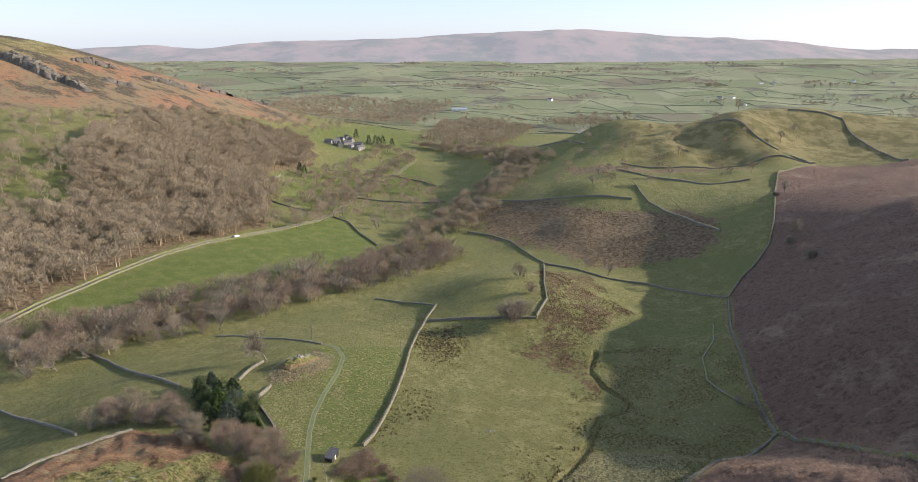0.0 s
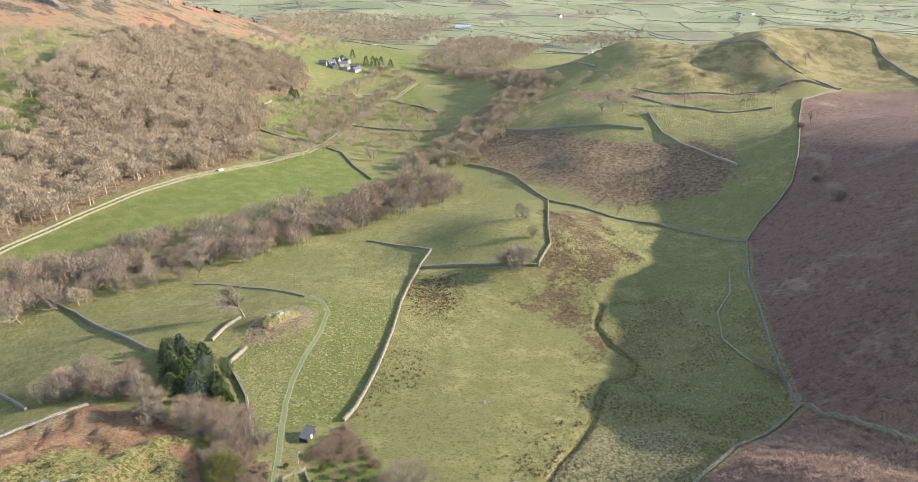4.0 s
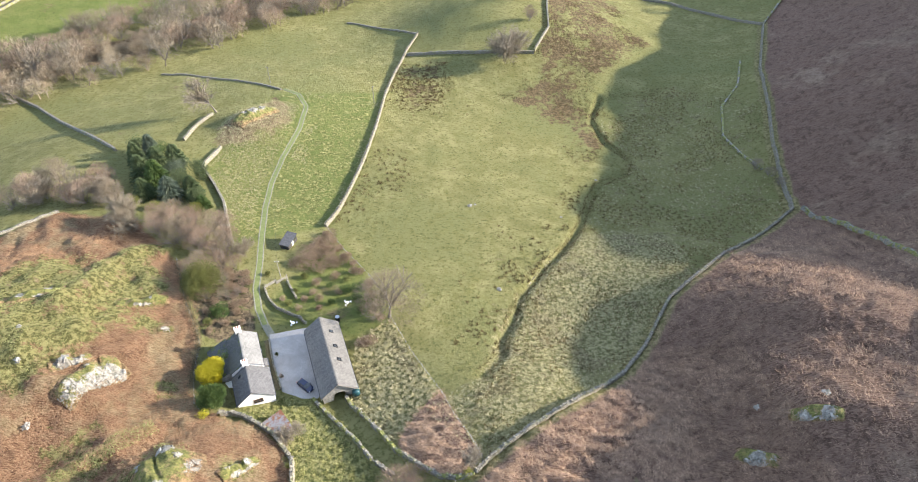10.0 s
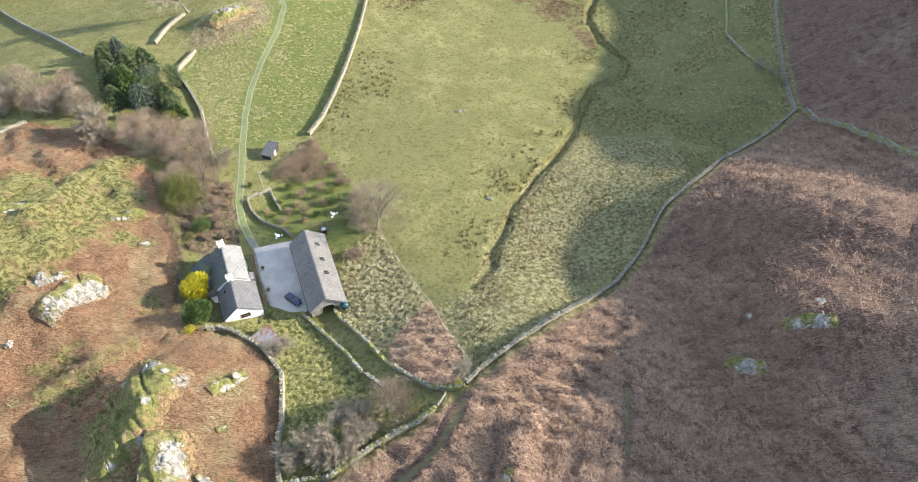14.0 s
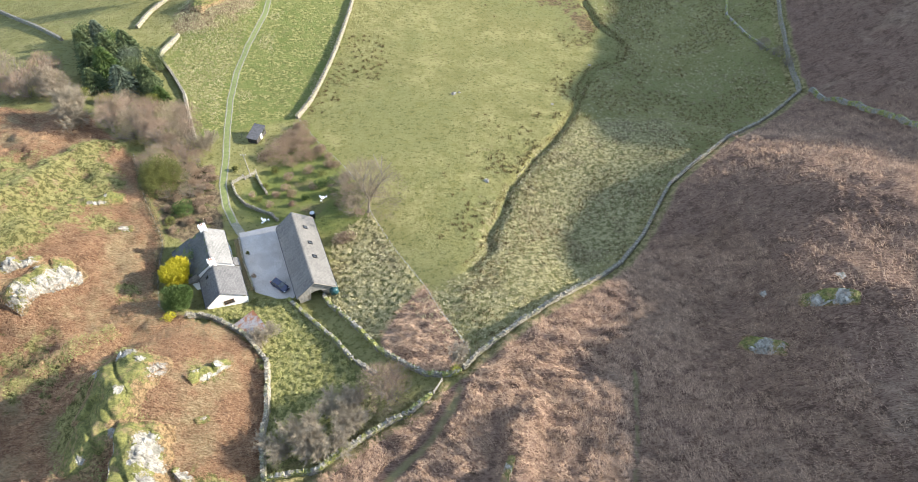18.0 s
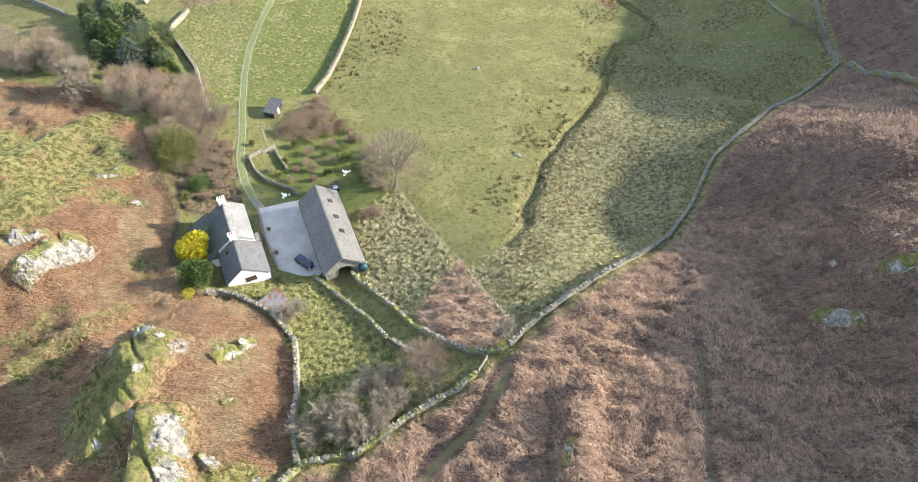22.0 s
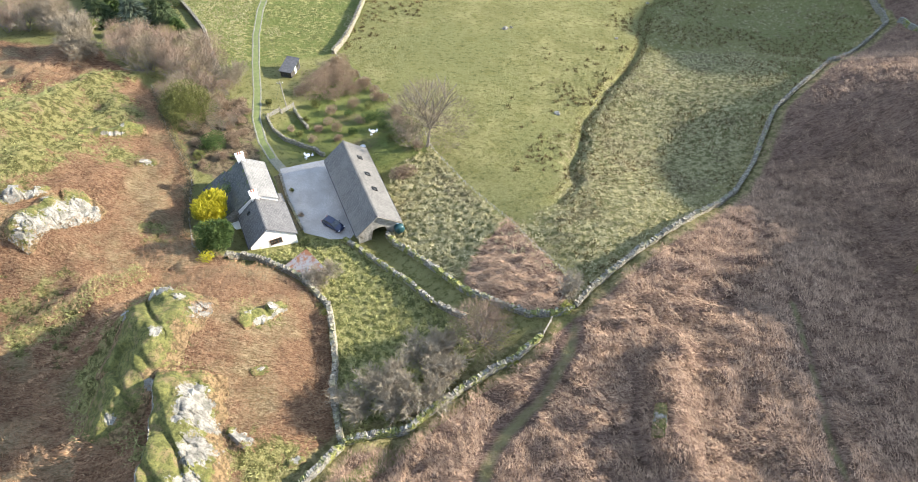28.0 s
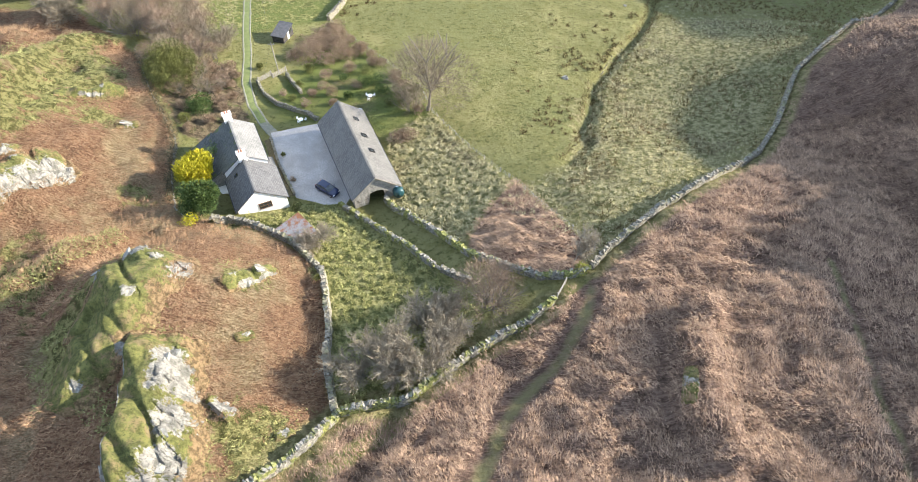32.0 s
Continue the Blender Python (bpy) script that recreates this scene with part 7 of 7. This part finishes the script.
WOOD_TWIG = Nodes("woodland_twigs", 0.95, 0.1)
wc = WOOD_TWIG.mix(WOOD_TWIG.ramp(WOOD_TWIG.noise(0.035, 3), 0.35, 0.65), (0.25, 0.197, 0.128), (0.345, 0.28, 0.186))
WOOD_TWIG.colour(WOOD_TWIG.mix(WOOD_TWIG.math("MULTIPLY", WOOD_TWIG.island(), 0.2), wc, (0.40, 0.335, 0.24)))
WOOD_TWIG = WOOD_TWIG.mat
wood("hill_woodland", "dense bare oak woodland on the lower valley side", [(x + 10 * (vnoise(x, y, 30, 3) - 0.5), y + 30 * (vnoise(x, y, 35, 4) - 0.5)) for x, y in scatter(HILL_WOOD, 8.2, 3, 0.5)] + scatter([(-420, 430), (-330, 500), (-397, 820), (-440, 800), (-520, 560)], 24, 4, 0.5), WOOD_TWIG, lo=1.15, hi=1.8)
wood("knoll_woodland", "dark bare woodland on a rounded knoll", scatter([(-66, 1123), (-4, 1076), (76, 1088), (164, 1380), (50, 1500), (-40, 1402)], 11, 5), WOOD_TWIG, DISTANT_KINDS, 1.1, 1.7)
wood("far_woodland", "bare woodland along the far valley side", scatter([(-300, 1235), (-255, 1246), (-105, 1368), (-60, 1600), (-7, 1900), (-250, 1900), (-500, 1800), (-420, 1420)], 20, 7) + scatter([(164, 1433), (330, 1400), (420, 1500), (300, 1600)], 16, 9), WOOD_TWIG, DISTANT_KINDS, 1.3, 2.0)

far_beck = [(x + rng.uniform(-26, 34), y + rng.uniform(-14, 14)) for x, y, ux, uy in along([(-30, 570), (-10, 610), (10, 660), (30, 720), (60, 790), (90, 860), (60, 960), (0, 1050), (-60, 1090)], 4.0) for _ in range(3)]
wood("beckside_woodland", "bare brown trees along the far beck", far_beck, WOOD_TWIG, lo=0.9, hi=1.5)
band = [(x - uy * o, y + ux * o) for x, y, ux, uy in along(BECK_TREES, 3.5) for o in (rng.uniform(-20, 0), rng.uniform(0, 20), rng.uniform(0, 38))]
band = [p for p in band if float(inside(GREEN_FIELD, np.array([p[0]]), np.array([p[1]]), 1)[0]) < 0.5]
wood("beck_thicket", "undergrowth of bare saplings between the beck trees", band, WOOD_TWIG, lo=0.55, hi=1.1)
field_trees = [(x + rng.uniform(-16, 16), y + rng.uniform(-6, 6)) for x, y, ux, uy in along([(-160, 552), (-139, 600), (-131, 646), (-125, 763), (-107, 858), (-90, 950), (-77, 1011), (-124, 1029)], 7)] + [(x + rng.uniform(-9, 9), y + rng.uniform(-5, 5)) for x, y, ux, uy in along([(-195, 640), (-165, 650), (-152, 741), (-151, 907), (-124, 1029)], 9)] + scatter([(-130, 640), (-60, 610), (-15, 690), (-35, 860), (-105, 900), (-128, 760)], 22, 61, 0.5) + scatter([(-215, 700), (-140, 650), (-130, 760), (-115, 860), (-190, 900)], 19, 62, 0.5) + scatter([(-420, 420), (-330, 500), (-350, 640), (-470, 560)], 26, 63, 0.5) + scatter([(60, 640), (300, 640), (480, 900), (120, 900)], 46, 64, 0.5) + scatter([(-330, 930), (-230, 1000), (-180, 1230), (-300, 1200)], 24, 65, 0.5)
wood("field_trees", "scattered bare trees over the valley fields", field_trees, WOOD_TWIG, lo=0.9, hi=1.5)


# ---- ground cover ----
def drift(x, y):
    """Height of the wind-laid drifts of dead stems, 0 to 1."""
    wx_, wy_ = x + 2.4 * (vnoise(x, y, 5, 201) - 0.5), y + 2.4 * (vnoise(x, y, 5, 202) - 0.5)
    n = fbm(wx_ * 0.62 + wy_ * 0.3, wy_, 2.3, 2, 203)
    return np.clip(1.15 - np.abs(n - 0.5) * 5.0, -0.3, 1.0)


def blades(name, label, spots, material, count, length, width, lift, flat=0.3, spread_=0.25, cat="grass", seed=1, toward=None, loose=0.4, heap=0.0):
    """Loose blades or stems at many spots, in one mesh; heap piles them into low drifts."""
    r = np.random.RandomState(seed)
    x = np.repeat(np.array([p[0] for p in spots]), count)
    y = np.repeat(np.array([p[1] for p in spots]), count)
    zg = np.repeat(ground(np.array([p[0] for p in spots]), np.array([p[1] for p in spots])), count)
    n = len(x)
    a = r.uniform(0, 2 * np.pi, n) if toward is None else toward(x, y) + r.normal(0, loose, n)
    x, y = x + r.normal(0, spread_, n), y + r.normal(0, spread_, n)
    if heap:
        keep = drift(x, y) > r.uniform(-0.9, 0.5, n)
        x, y, zg, a, n = x[keep], y[keep], zg[keep], a[keep], int(keep.sum())
    ln = length * r.uniform(0.6, 1.4, n)
    up = r.uniform(flat * 0.3, flat * 1.4, n)
    dx, dy, dz = np.cos(a) * np.sqrt(np.clip(1 - up ** 2, 0.05, 1)), np.sin(a) * np.sqrt(np.clip(1 - up ** 2, 0.05, 1)), up
    w = width * r.uniform(0.6, 1.4, n)
    z = zg + lift * r.uniform(-0.3, 1.0, n)
    if heap:
        z = z + heap * drift(x, y)
    lean = r.uniform(-1, 1, n)
    p0 = np.stack([x - np.sin(a) * w, y + np.cos(a) * w, z + lean * w], 1)
    p1 = np.stack([x + np.sin(a) * w, y - np.cos(a) * w, z - lean * w], 1)
    p2 = np.stack([x + dx * ln, y + dy * ln, z + dz * ln], 1)
    tris = np.stack([p0, p1, p2], 1).reshape(-1, 3)
    return tagged(new(name, tri_mesh(name, tris, material)), label, cat, kind="stuff")


def cover_mat(name, a, b, c, clump=0.75, deep=0.66):
    """Blades that vary singly a little, and by clumps and drifts much more."""
    n = Nodes(name, 0.9, 0.15)
    base = n.mix(n.ramp(n.island(), 0.0, 1.0, 0.2, 0.8), a, b)
    base = n.mix(n.ramp(n.noise(0.2, 4, 0.65), 0.5, 0.66, 0, 0.7), base, tuple(v * 0.62 for v in c))
    base = n.mix(n.ramp(n.noise(0.12, 4, 0.6), 0.45, 0.7, 0, 0.8), base, c)
    n.colour(n.mix(n.ramp(n.noise(clump, 3, 0.6, None, 0, 0.6), 0.48, 0.60, 0, 0.6), base, tuple(v * deep for v in a)))
    return n.mat


FERN_BROWN = cover_mat("dead_bracken", (0.20, 0.122, 0.078), (0.56, 0.39, 0.258), (0.43, 0.292, 0.195))
FERN_ORANGE = cover_mat("orange_bracken", (0.20, 0.105, 0.055), (0.50, 0.315, 0.175), (0.40, 0.265, 0.145))
STRAW = cover_mat("straw_tussock", (0.27, 0.245, 0.115), (0.60, 0.53, 0.32), (0.36, 0.325, 0.16))
GREEN_BLADE = cover_mat("green_tussock", (0.19, 0.195, 0.06), (0.42, 0.395, 0.165), (0.28, 0.27, 0.10))
RUSHES = cover_mat("brown_rushes", (0.075, 0.055, 0.02), (0.19, 0.13, 0.055), (0.12, 0.10, 0.035))


def downhill(x, y):
    e = 1.5
    return np.arctan2(-(broad(x, y + e) - broad(x, y - e)), -(broad(x + e, y) - broad(x - e, y))) + (fbm(x, y, 6, 3, 61) - 0.5) * 3.2


def clumps(poly, gap, seed, share, size=14):
    pts = scatter(poly, gap, seed, 0.5)
    x, y = np.array([p[0] for p in pts]), np.array([p[1] for p in pts])
    return [p for p, v in zip(pts, fbm(x, y, size, 3, seed)) if v > share]


NEAR_FELL = [(13, 109), (25, 119), (42, 131), (49, 137.5), (57, 147), (66, 161), (80, 174), (110, 204), (128, 220), (150, 200), (120, 120), (85, 70), (-5, 62), (-40, 66), (-31, 80), (-22.4, 88.5), (-13.5, 89.8), (-5.9, 95.8), (6, 102.6), (9.5, 106)]


def off_paths(spots, gap=1.0):
    x, y = np.array([p[0] for p in spots]), np.array([p[1] for p in spots])
    keep = np.minimum(to_line(PATHS[0], x, y), to_line(PATHS[1], x, y) - 1.0 + 1.2 * (vnoise(x, y, 3, 14) - 0.5)) > gap
    for line in GROOVES:
        keep &= to_line(line, x, y) > 0.55
    return [p for p, k in zip(spots, keep) if k]


fell_near = [p for p in off_paths(scatter(NEAR_FELL, 0.55, 11, 0.5), 0.85) if p[0] < 75 and p[1] < 145]
fx, fy = np.array([p[0] for p in fell_near]), np.array([p[1] for p in fell_near])
fell_near = [p for p, d in zip(fell_near, np.minimum(to_line(HEATH_WALL, fx, fy), to_line(LOWER_WALL, fx, fy) + 0.9) + 1.4 * (vnoise(fx, fy, 3.5, 12) - 0.5)) if d > 2.6]
fell_rest = [p for p in scatter(NEAR_FELL, 1.3, 12, 0.5) if p[0] >= 75 or p[1] >= 145]
blades("bracken_litter", "matted dead brown bracken lying on the fell", fell_near, FERN_BROWN, 14, 0.62, 0.024, 0.3, 0.6, 0.36, "bracken", 2, downhill, 0.6, 0.6)
blades("bracken_litter", "matted dead brown bracken lying on the upper fell", fell_rest, FERN_BROWN, 12, 0.75, 0.035, 0.35, 0.55, 0.6, "bracken", 3, downhill, 0.7, 0.6)
blades("bracken_patch", "dead brown bracken in the wall corner", scatter(BRACKEN_CORNER, 0.5, 14), FERN_BROWN, 12, 0.7, 0.022, 0.35, 0.3, 0.3, "bracken", 4, downhill, 0.45, 0.7)
WEST_NEAR = [(-60, 157), (-57.5, 147.5), (-56.6, 138.4), (-52.6, 127.4), (-45.6, 125), (-36.4, 122.6), (-30.3, 117.4), (-26.8, 109.5), (-25.9, 103), (-24.5, 91.5), (-31, 82.5), (-45, 68), (-110, 75), (-125, 130), (-120, 175), (-95, 190), (-76, 178)]
west_spots = scatter(WEST_NEAR, 0.72, 15, 0.5)
wx, wy = np.array([p[0] for p in west_spots]), np.array([p[1] for p in west_spots])
grassy = sum(np.exp(-((wx - cx) ** 2 + (wy - cy) ** 2) / (2 * r * r)) for cx, cy, r in MOSSY_KNOLLS) + np.exp(-(to_line(WEST_RIB, wx, wy) / 3.0) ** 2) + (fbm(wx, wy, 7, 3, 71) - 0.5) * 2.4 > 0.75
blades("bracken_slope", "matted orange dead bracken on the western hill", [p for p, k in zip(west_spots, grassy) if not k], FERN_ORANGE, 10, 0.6, 0.024, 0.3, 0.5, 0.35, "bracken", 5, downhill, 0.6, 0.9)
blades("moor_grass", "pale green moor grass on the western hill", [p for p, k in zip(west_spots, grassy) if k], GREEN_BLADE, 6, 0.45, 0.05, 0.2, 0.55, 0.3, "grass", 6)
blades("tussock_grass", "pale straw tussocks on the wet ground beside the beck", scatter(LOWER_MARSH, 1.2, 16, 0.5) + [p for p in clumps(MARSH, 2.2, 26, 0.5, 20) if p[1] < 300], STRAW, 11, 0.55, 0.05, 0.2, 0.8, 0.2, "grass", 7)
blades("tussock_grass", "straw tussocks in the rough paddock behind the barn", scatter(EAST_PADDOCK, 1.25, 17, 0.5), STRAW, 34, 0.55, 0.05, 0.32, 0.75, 0.26, "grass", 8)
blades("tussock_grass", "green tussocks in the walled paddock", scatter(SOUTH_PADDOCK, 1.3, 18, 0.5), GREEN_BLADE, 38, 0.5, 0.05, 0.28, 0.75, 0.27, "grass", 9)
blades("tussock_grass", "straw tussocks in the field beside the track", [p for p in scatter(TRACK_FIELD, 1.1, 19, 0.5) if float(fbm(np.array([p[0]]), np.array([p[1]]), 14, 2, 19)[0]) > 0.40 and float(to_line(TRACK, np.array([p[0]]), np.array([p[1]]))[0]) > 2.6 and (p[0] < np.interp(p[1], [195, 230, 290], [-55, -60, -58]) or float(vnoise(p[0], p[1], 9, 5)) > 0.72)], STRAW, 14, 0.5, 0.045, 0.1, 0.75, 0.3, "grass", 10)
bank_spots = [(x - uy * o, y + ux * o) for x, y, ux, uy in along(BANK, 0.7) for o in (-1.8, -1.0, -0.2, 0.6, 1.4, 2.2)]
blades("tussock_grass", "olive tussocks on a bank in the bracken", bank_spots, GREEN_BLADE, 14, 0.6, 0.045, 0.25, 0.7, 0.25, "grass", 21)
blades("knoll_grass", "coarse tan grass on the rocky knoll by the track", scatter(TRACK_KNOLL, 1.0, 24, 0.5), STRAW, 10, 0.6, 0.06, 0.15, 0.6, 0.35, "grass", 22)


rush_spots = clumps(RUSH_BELT, 1.9, 81, 0.5) + clumps(RUSH_PATCH, 1.9, 82, 0.48)
blades("rush_clumps", "brown rush clumps across the wet pasture", rush_spots, RUSHES, 16, 0.75, 0.06, 0.1, 0.75, 0.4, "rushes", 11)
blades("rush_clumps", "brown rushes on the far boggy ground", clumps(RUSH_FAR, 3.2, 83, 0.42, 30), RUSHES, 10, 1.0, 0.12, 0.1, 0.75, 0.8, "rushes", 12)
PASTURE = [(-33, 205), (-26, 300), (-22, 345), (40, 345), (60, 290), (66, 250), (48, 212), (32, 184), (20, 152), (10, 140), (-6, 160), (-20, 183)]
tuft_spots = clumps([(-33, 206), (-27, 262), (-8, 258), (-16, 206)], 2.6, 88, 0.47, 9) + clumps([(-26, 300), (-22, 345), (4, 345), (0, 290)], 2.6, 89, 0.5, 12) + clumps(PASTURE, 6.5, 84, 0.7, 25) + clumps([(10, 140), (20, 152), (32, 184), (48, 212), (60, 250), (52, 252), (40, 214), (22, 186), (10, 155), (2, 140)], 2.0, 90, 0.5, 7) + clumps(RUSH_PATCH, 3.5, 86, 0.4)
blades("rush_tufts", "scattered dark rush tufts in the pasture", tuft_spots, RUSHES, 22, 0.65, 0.07, 0.1, 0.75, 0.3, "rushes", 13)
blades("pasture_grass", "short grazed winter grass of the pasture", [p for p in scatter(PASTURE, 1.0, 85, 0.5) if p[1] < 260], GREEN_BLADE, 3, 0.22, 0.05, 0.03, 0.4, 0.4, "grass", 14)

marsh_tufts = [p for p in clumps(MARSH, 1.7, 87, 0.46, 9) if p[1] < 330]
blades("rush_tufts", "dark green and brown rush tufts on the wet ground", marsh_tufts, RUSHES, 14, 0.6, 0.06, 0.1, 0.8, 0.28, "rushes", 15)
beck_side = [(x - uy * o, y + ux * o) for x, y, ux, uy in along(BECK, 0.8) for o in (-1.5, -1.1, 1.1, 1.6) if vnoise(x, y, 3.5, o) > 0.42]
blades("beck_bank", "coarse brown grass overhanging the beck", beck_side, RUSHES, 9, 0.6, 0.05, 0.1, 0.6, 0.3, "grass", 16)

# ---- the far country ----
for label, pts in (("dark dry stone wall below the boggy ground", [(10.6, 703), (70.8, 647), (126, 621), (168, 604)]),
                   ("dry stone wall across the valley pasture", [(180, 639), (181.6, 591), (193, 556), (206, 519), (212.5, 498)]),
                   ("dry stone wall along the foot of the far hill", [(183, 716), (199.5, 678), (223, 652), (248, 637), (296, 639)]),
                   ("dry stone wall across the shaded far hillside", [(195, 765), (250, 738), (320, 743), (416, 740)]),
                   ("dry stone wall down the far hillside", [(332, 875), (360, 825), (390, 773), (412, 734)]),
                   ("dry stone wall over the far hilltop", [(455, 897), (498, 893), (520, 875), (510, 840), (510, 786), (490, 691)]),
                   ("dry stone wall beyond the wooded beck", [(81, 1028), (128, 956), (173, 872)]),
                   ("dry stone wall in the far meadows", [(165, 1332), (255, 1292), (307, 1370)]),
                   ("dry stone wall beside the hill wood", [(-217, 766), (-221.5, 689)]),
                   ("dry stone wall across the lane pasture", [(-191.5, 637), (-170, 634), (-158, 633)]),
                   ("dry stone wall between bright valley fields", [(-95, 895), (-51.6, 863), (-30, 829)]),
                   ("dry stone wall between bright valley fields", [(-124, 748), (-78, 745), (-16, 726)]),
                   ("dry stone wall between bright valley fields", [(-180, 867), (-151, 881), (-122, 916)])):
    stone_wall(label, pts, 1.7, 1.3, 4.0, False)

# hedge colour paled to carry the haze over the far plain
HEDGE = plain("haze_paled_hedge", (0.15, 0.16, 0.10), (0.21, 0.205, 0.145), 0.05, 0.95, 0.1, bump=0)
rng = random.Random(9)
ROWS_Y = [1300, 1390, 1490, 1600, 1720, 1850, 1990, 2140, 2300, 2480, 2680, 2900, 3150, 3450]
bm = bmesh.new()


def hedge(ax, ay, bx, by, w, h):
    n = max(2, int(math.hypot(bx - ax, by - ay) / 60))
    prev = None
    for k in range(n + 1):
        s = k / n
        x, y = ax + (bx - ax) * s + rng.uniform(-8, 8), ay + (by - ay) * s + rng.uniform(-8, 8)
        z = float(gz(x, y))
        dx, dy = bx - ax, by - ay
        q = math.hypot(dx, dy)
        nx, ny = -dy / q * w, dx / q * w
        hh = h * rng.uniform(0.6, 1.3)
        row = [bm.verts.new(c) for c in ((x - nx, y - ny, z - 1), (x - nx * 0.7, y - ny * 0.7, z + hh), (x + nx * 0.7, y + ny * 0.7, z + hh), (x + nx, y + ny, z - 1))]
        if prev:
            for i in range(3):
                bm.faces.new((prev[i], prev[i + 1], row[i + 1], row[i]))
        prev = row


net = {}
for j, y0 in enumerate(ROWS_Y):
    for i in range(-13, 14):
        gap = 0.5 * (ROWS_Y[min(j + 1, 13)] - ROWS_Y[max(j - 1, 0)])
        net[i, j] = ((i + 0.5 * (j % 2)) * 0.062 * y0 + rng.uniform(-0.028, 0.028) * y0, y0 + rng.uniform(-0.42, 0.42) * gap + 0.3 * gap * math.sin(i * 1.3 + j))
for (i, j), (ax, ay) in net.items():
    for key, chance in (((i + 1, j), 0.72), ((i, j + 1), 0.8), ((i + 1 - 2 * (j % 2), j + 1), 0.3)):
        if key in net and rng.random() < chance:
            hedge(ax, ay, *net[key], 0.5 + ay / 4000, 1.0)
bmesh.ops.recalc_face_normals(bm, faces=bm.faces)
tagged(part("field_hedges", bm, HEDGE), "hedges and walls dividing the distant green fields, paled for haze", "hedge", kind="stuff")
copse = []
for _ in range(60):
    cy = rng.uniform(1400, 3300)
    cx, n = rng.uniform(-0.6, 0.75) * cy, rng.randrange(8, 34)
    lx = rng.uniform(20, 110)
    copse += [(cx + rng.gauss(0, lx), cy + rng.gauss(0, 14)) for _ in range(n)]
wood("far_copses", "dark copses scattered over the distant fields", copse, WOOD_TWIG, DISTANT_KINDS, 1.0, 1.7)


def cottage(x, y, turn, l, w, label, wall, roof):
    ob = thing("cottage", x, y, gz(x, y), turn, label, "house", "distant houses")
    bm = bmesh.new()
    gabled(bm, -l / 2, l / 2, -w / 2, w / 2, -1.5, 4.5, 7.2, 4.5)
    part("wall", bm, wall, ob)
    for s in (1, -1):
        bm = bmesh.new()
        slope(bm, -l / 2 - 0.3, l / 2 + 0.3, -0.03 * s, 7.25, s * (w / 2 + 0.4), 4.3, 0.2, 0, 2)
        part("roof", bm, roof, ob)
    bm = bmesh.new()
    box(bm, l / 2 - 1.2, l / 2 - 0.2, -0.6, 0.6, 6.5, 8.6)
    part("chimney", bm, wall, ob)
    for k in (-0.28, 0.0, 0.28):
        bm = bmesh.new()
        box(bm, l * k - 0.6, l * k + 0.6, -w / 2 - 0.06, -w / 2 + 0.02, 2.2, 3.6)
        part("window", bm, GLASS, ob)


for k, (x, y) in enumerate(((-205, 1003), (-196, 1018), (-188, 1006), (-192, 1040), (-180, 1028), (-172, 1012), (-178, 1052), (-164, 1030), (-158, 1014), (-186, 1066))):
    cottage(x, y, k * 53, 11 + k % 3 * 3, 7, "grey slate-roofed stone cottage in the valley hamlet", RUBBLE, SLATE_GREY)
cottage(1.5, 1715, 5, 40, 14, "long pale farm building in the distant fields", ROUGHCAST_WHITE, LEAD)
for k, (b, d) in enumerate(((0.02, 1380), (0.19, 1300), (0.22, 1310), (0.46, 2500), (0.48, 2520), (0.40, 2050), (0.42, 2060), (0.60, 2600), (0.66, 2550), (0.44, 1900), (0.14, 2000), (-0.1, 2400))):
    cottage(b * d, d, k * 67, 16, 8, "small white house in the distant fields", ROUGHCAST_WHITE, SLATE_GREY)
for k, (x, y) in enumerate(((-150, 1062), (-140, 1070), (-128, 1076), (-133, 1062), (-175, 1090), (-112, 1068), (-200, 790), (-196, 800), (-203, 806))):
    ob = thing("dark_pine", x, y, gz(x, y), 0, "dark evergreen pine beside the hamlet", "tree", "valley evergreens")
    p = new("crown", tri_mesh("crown", [v * 1.2 for v in conifer(300 + k, 13, 5.0, 1000)], NEEDLE))
    p.parent = ob
    p = new("trunk", tri_mesh("trunk", tube(Vector((0, 0, -1)), Vector((0, 0, 6)), 0.4, 0.2, 6), BARK))
    p.parent = ob

van = thing("white_van", -186.2, 511.5, gz(-186.2, 511.5) + 0.15, 57, "small white van standing on the valley lane", "van")
bm = bmesh.new()
loft(bm, [[(x, -0.9, 0.35), (x, -0.85, z), (x, 0.85, z), (x, 0.9, 0.35)] for x, z in ((-2.2, 1.9), (1.0, 1.95), (1.5, 1.3), (2.2, 1.05))])
part("body", bm, WHITE_PAINT, van)
for sx in (-1.4, 1.4):
    for sy in (-0.8, 0.8):
        bm = bmesh.new()
        bmesh.ops.create_cone(bm, cap_ends=True, segments=12, radius1=0.33, radius2=0.33, depth=0.22, matrix=pose(sx, sy, 0.33, 90, 0, 0))
        part("wheel", bm, TYRE, van)
bm = bmesh.new()
box(bm, 1.05, 1.5, -0.75, 0.75, 1.34, 1.75)
part("windscreen", bm, GLASS, van)
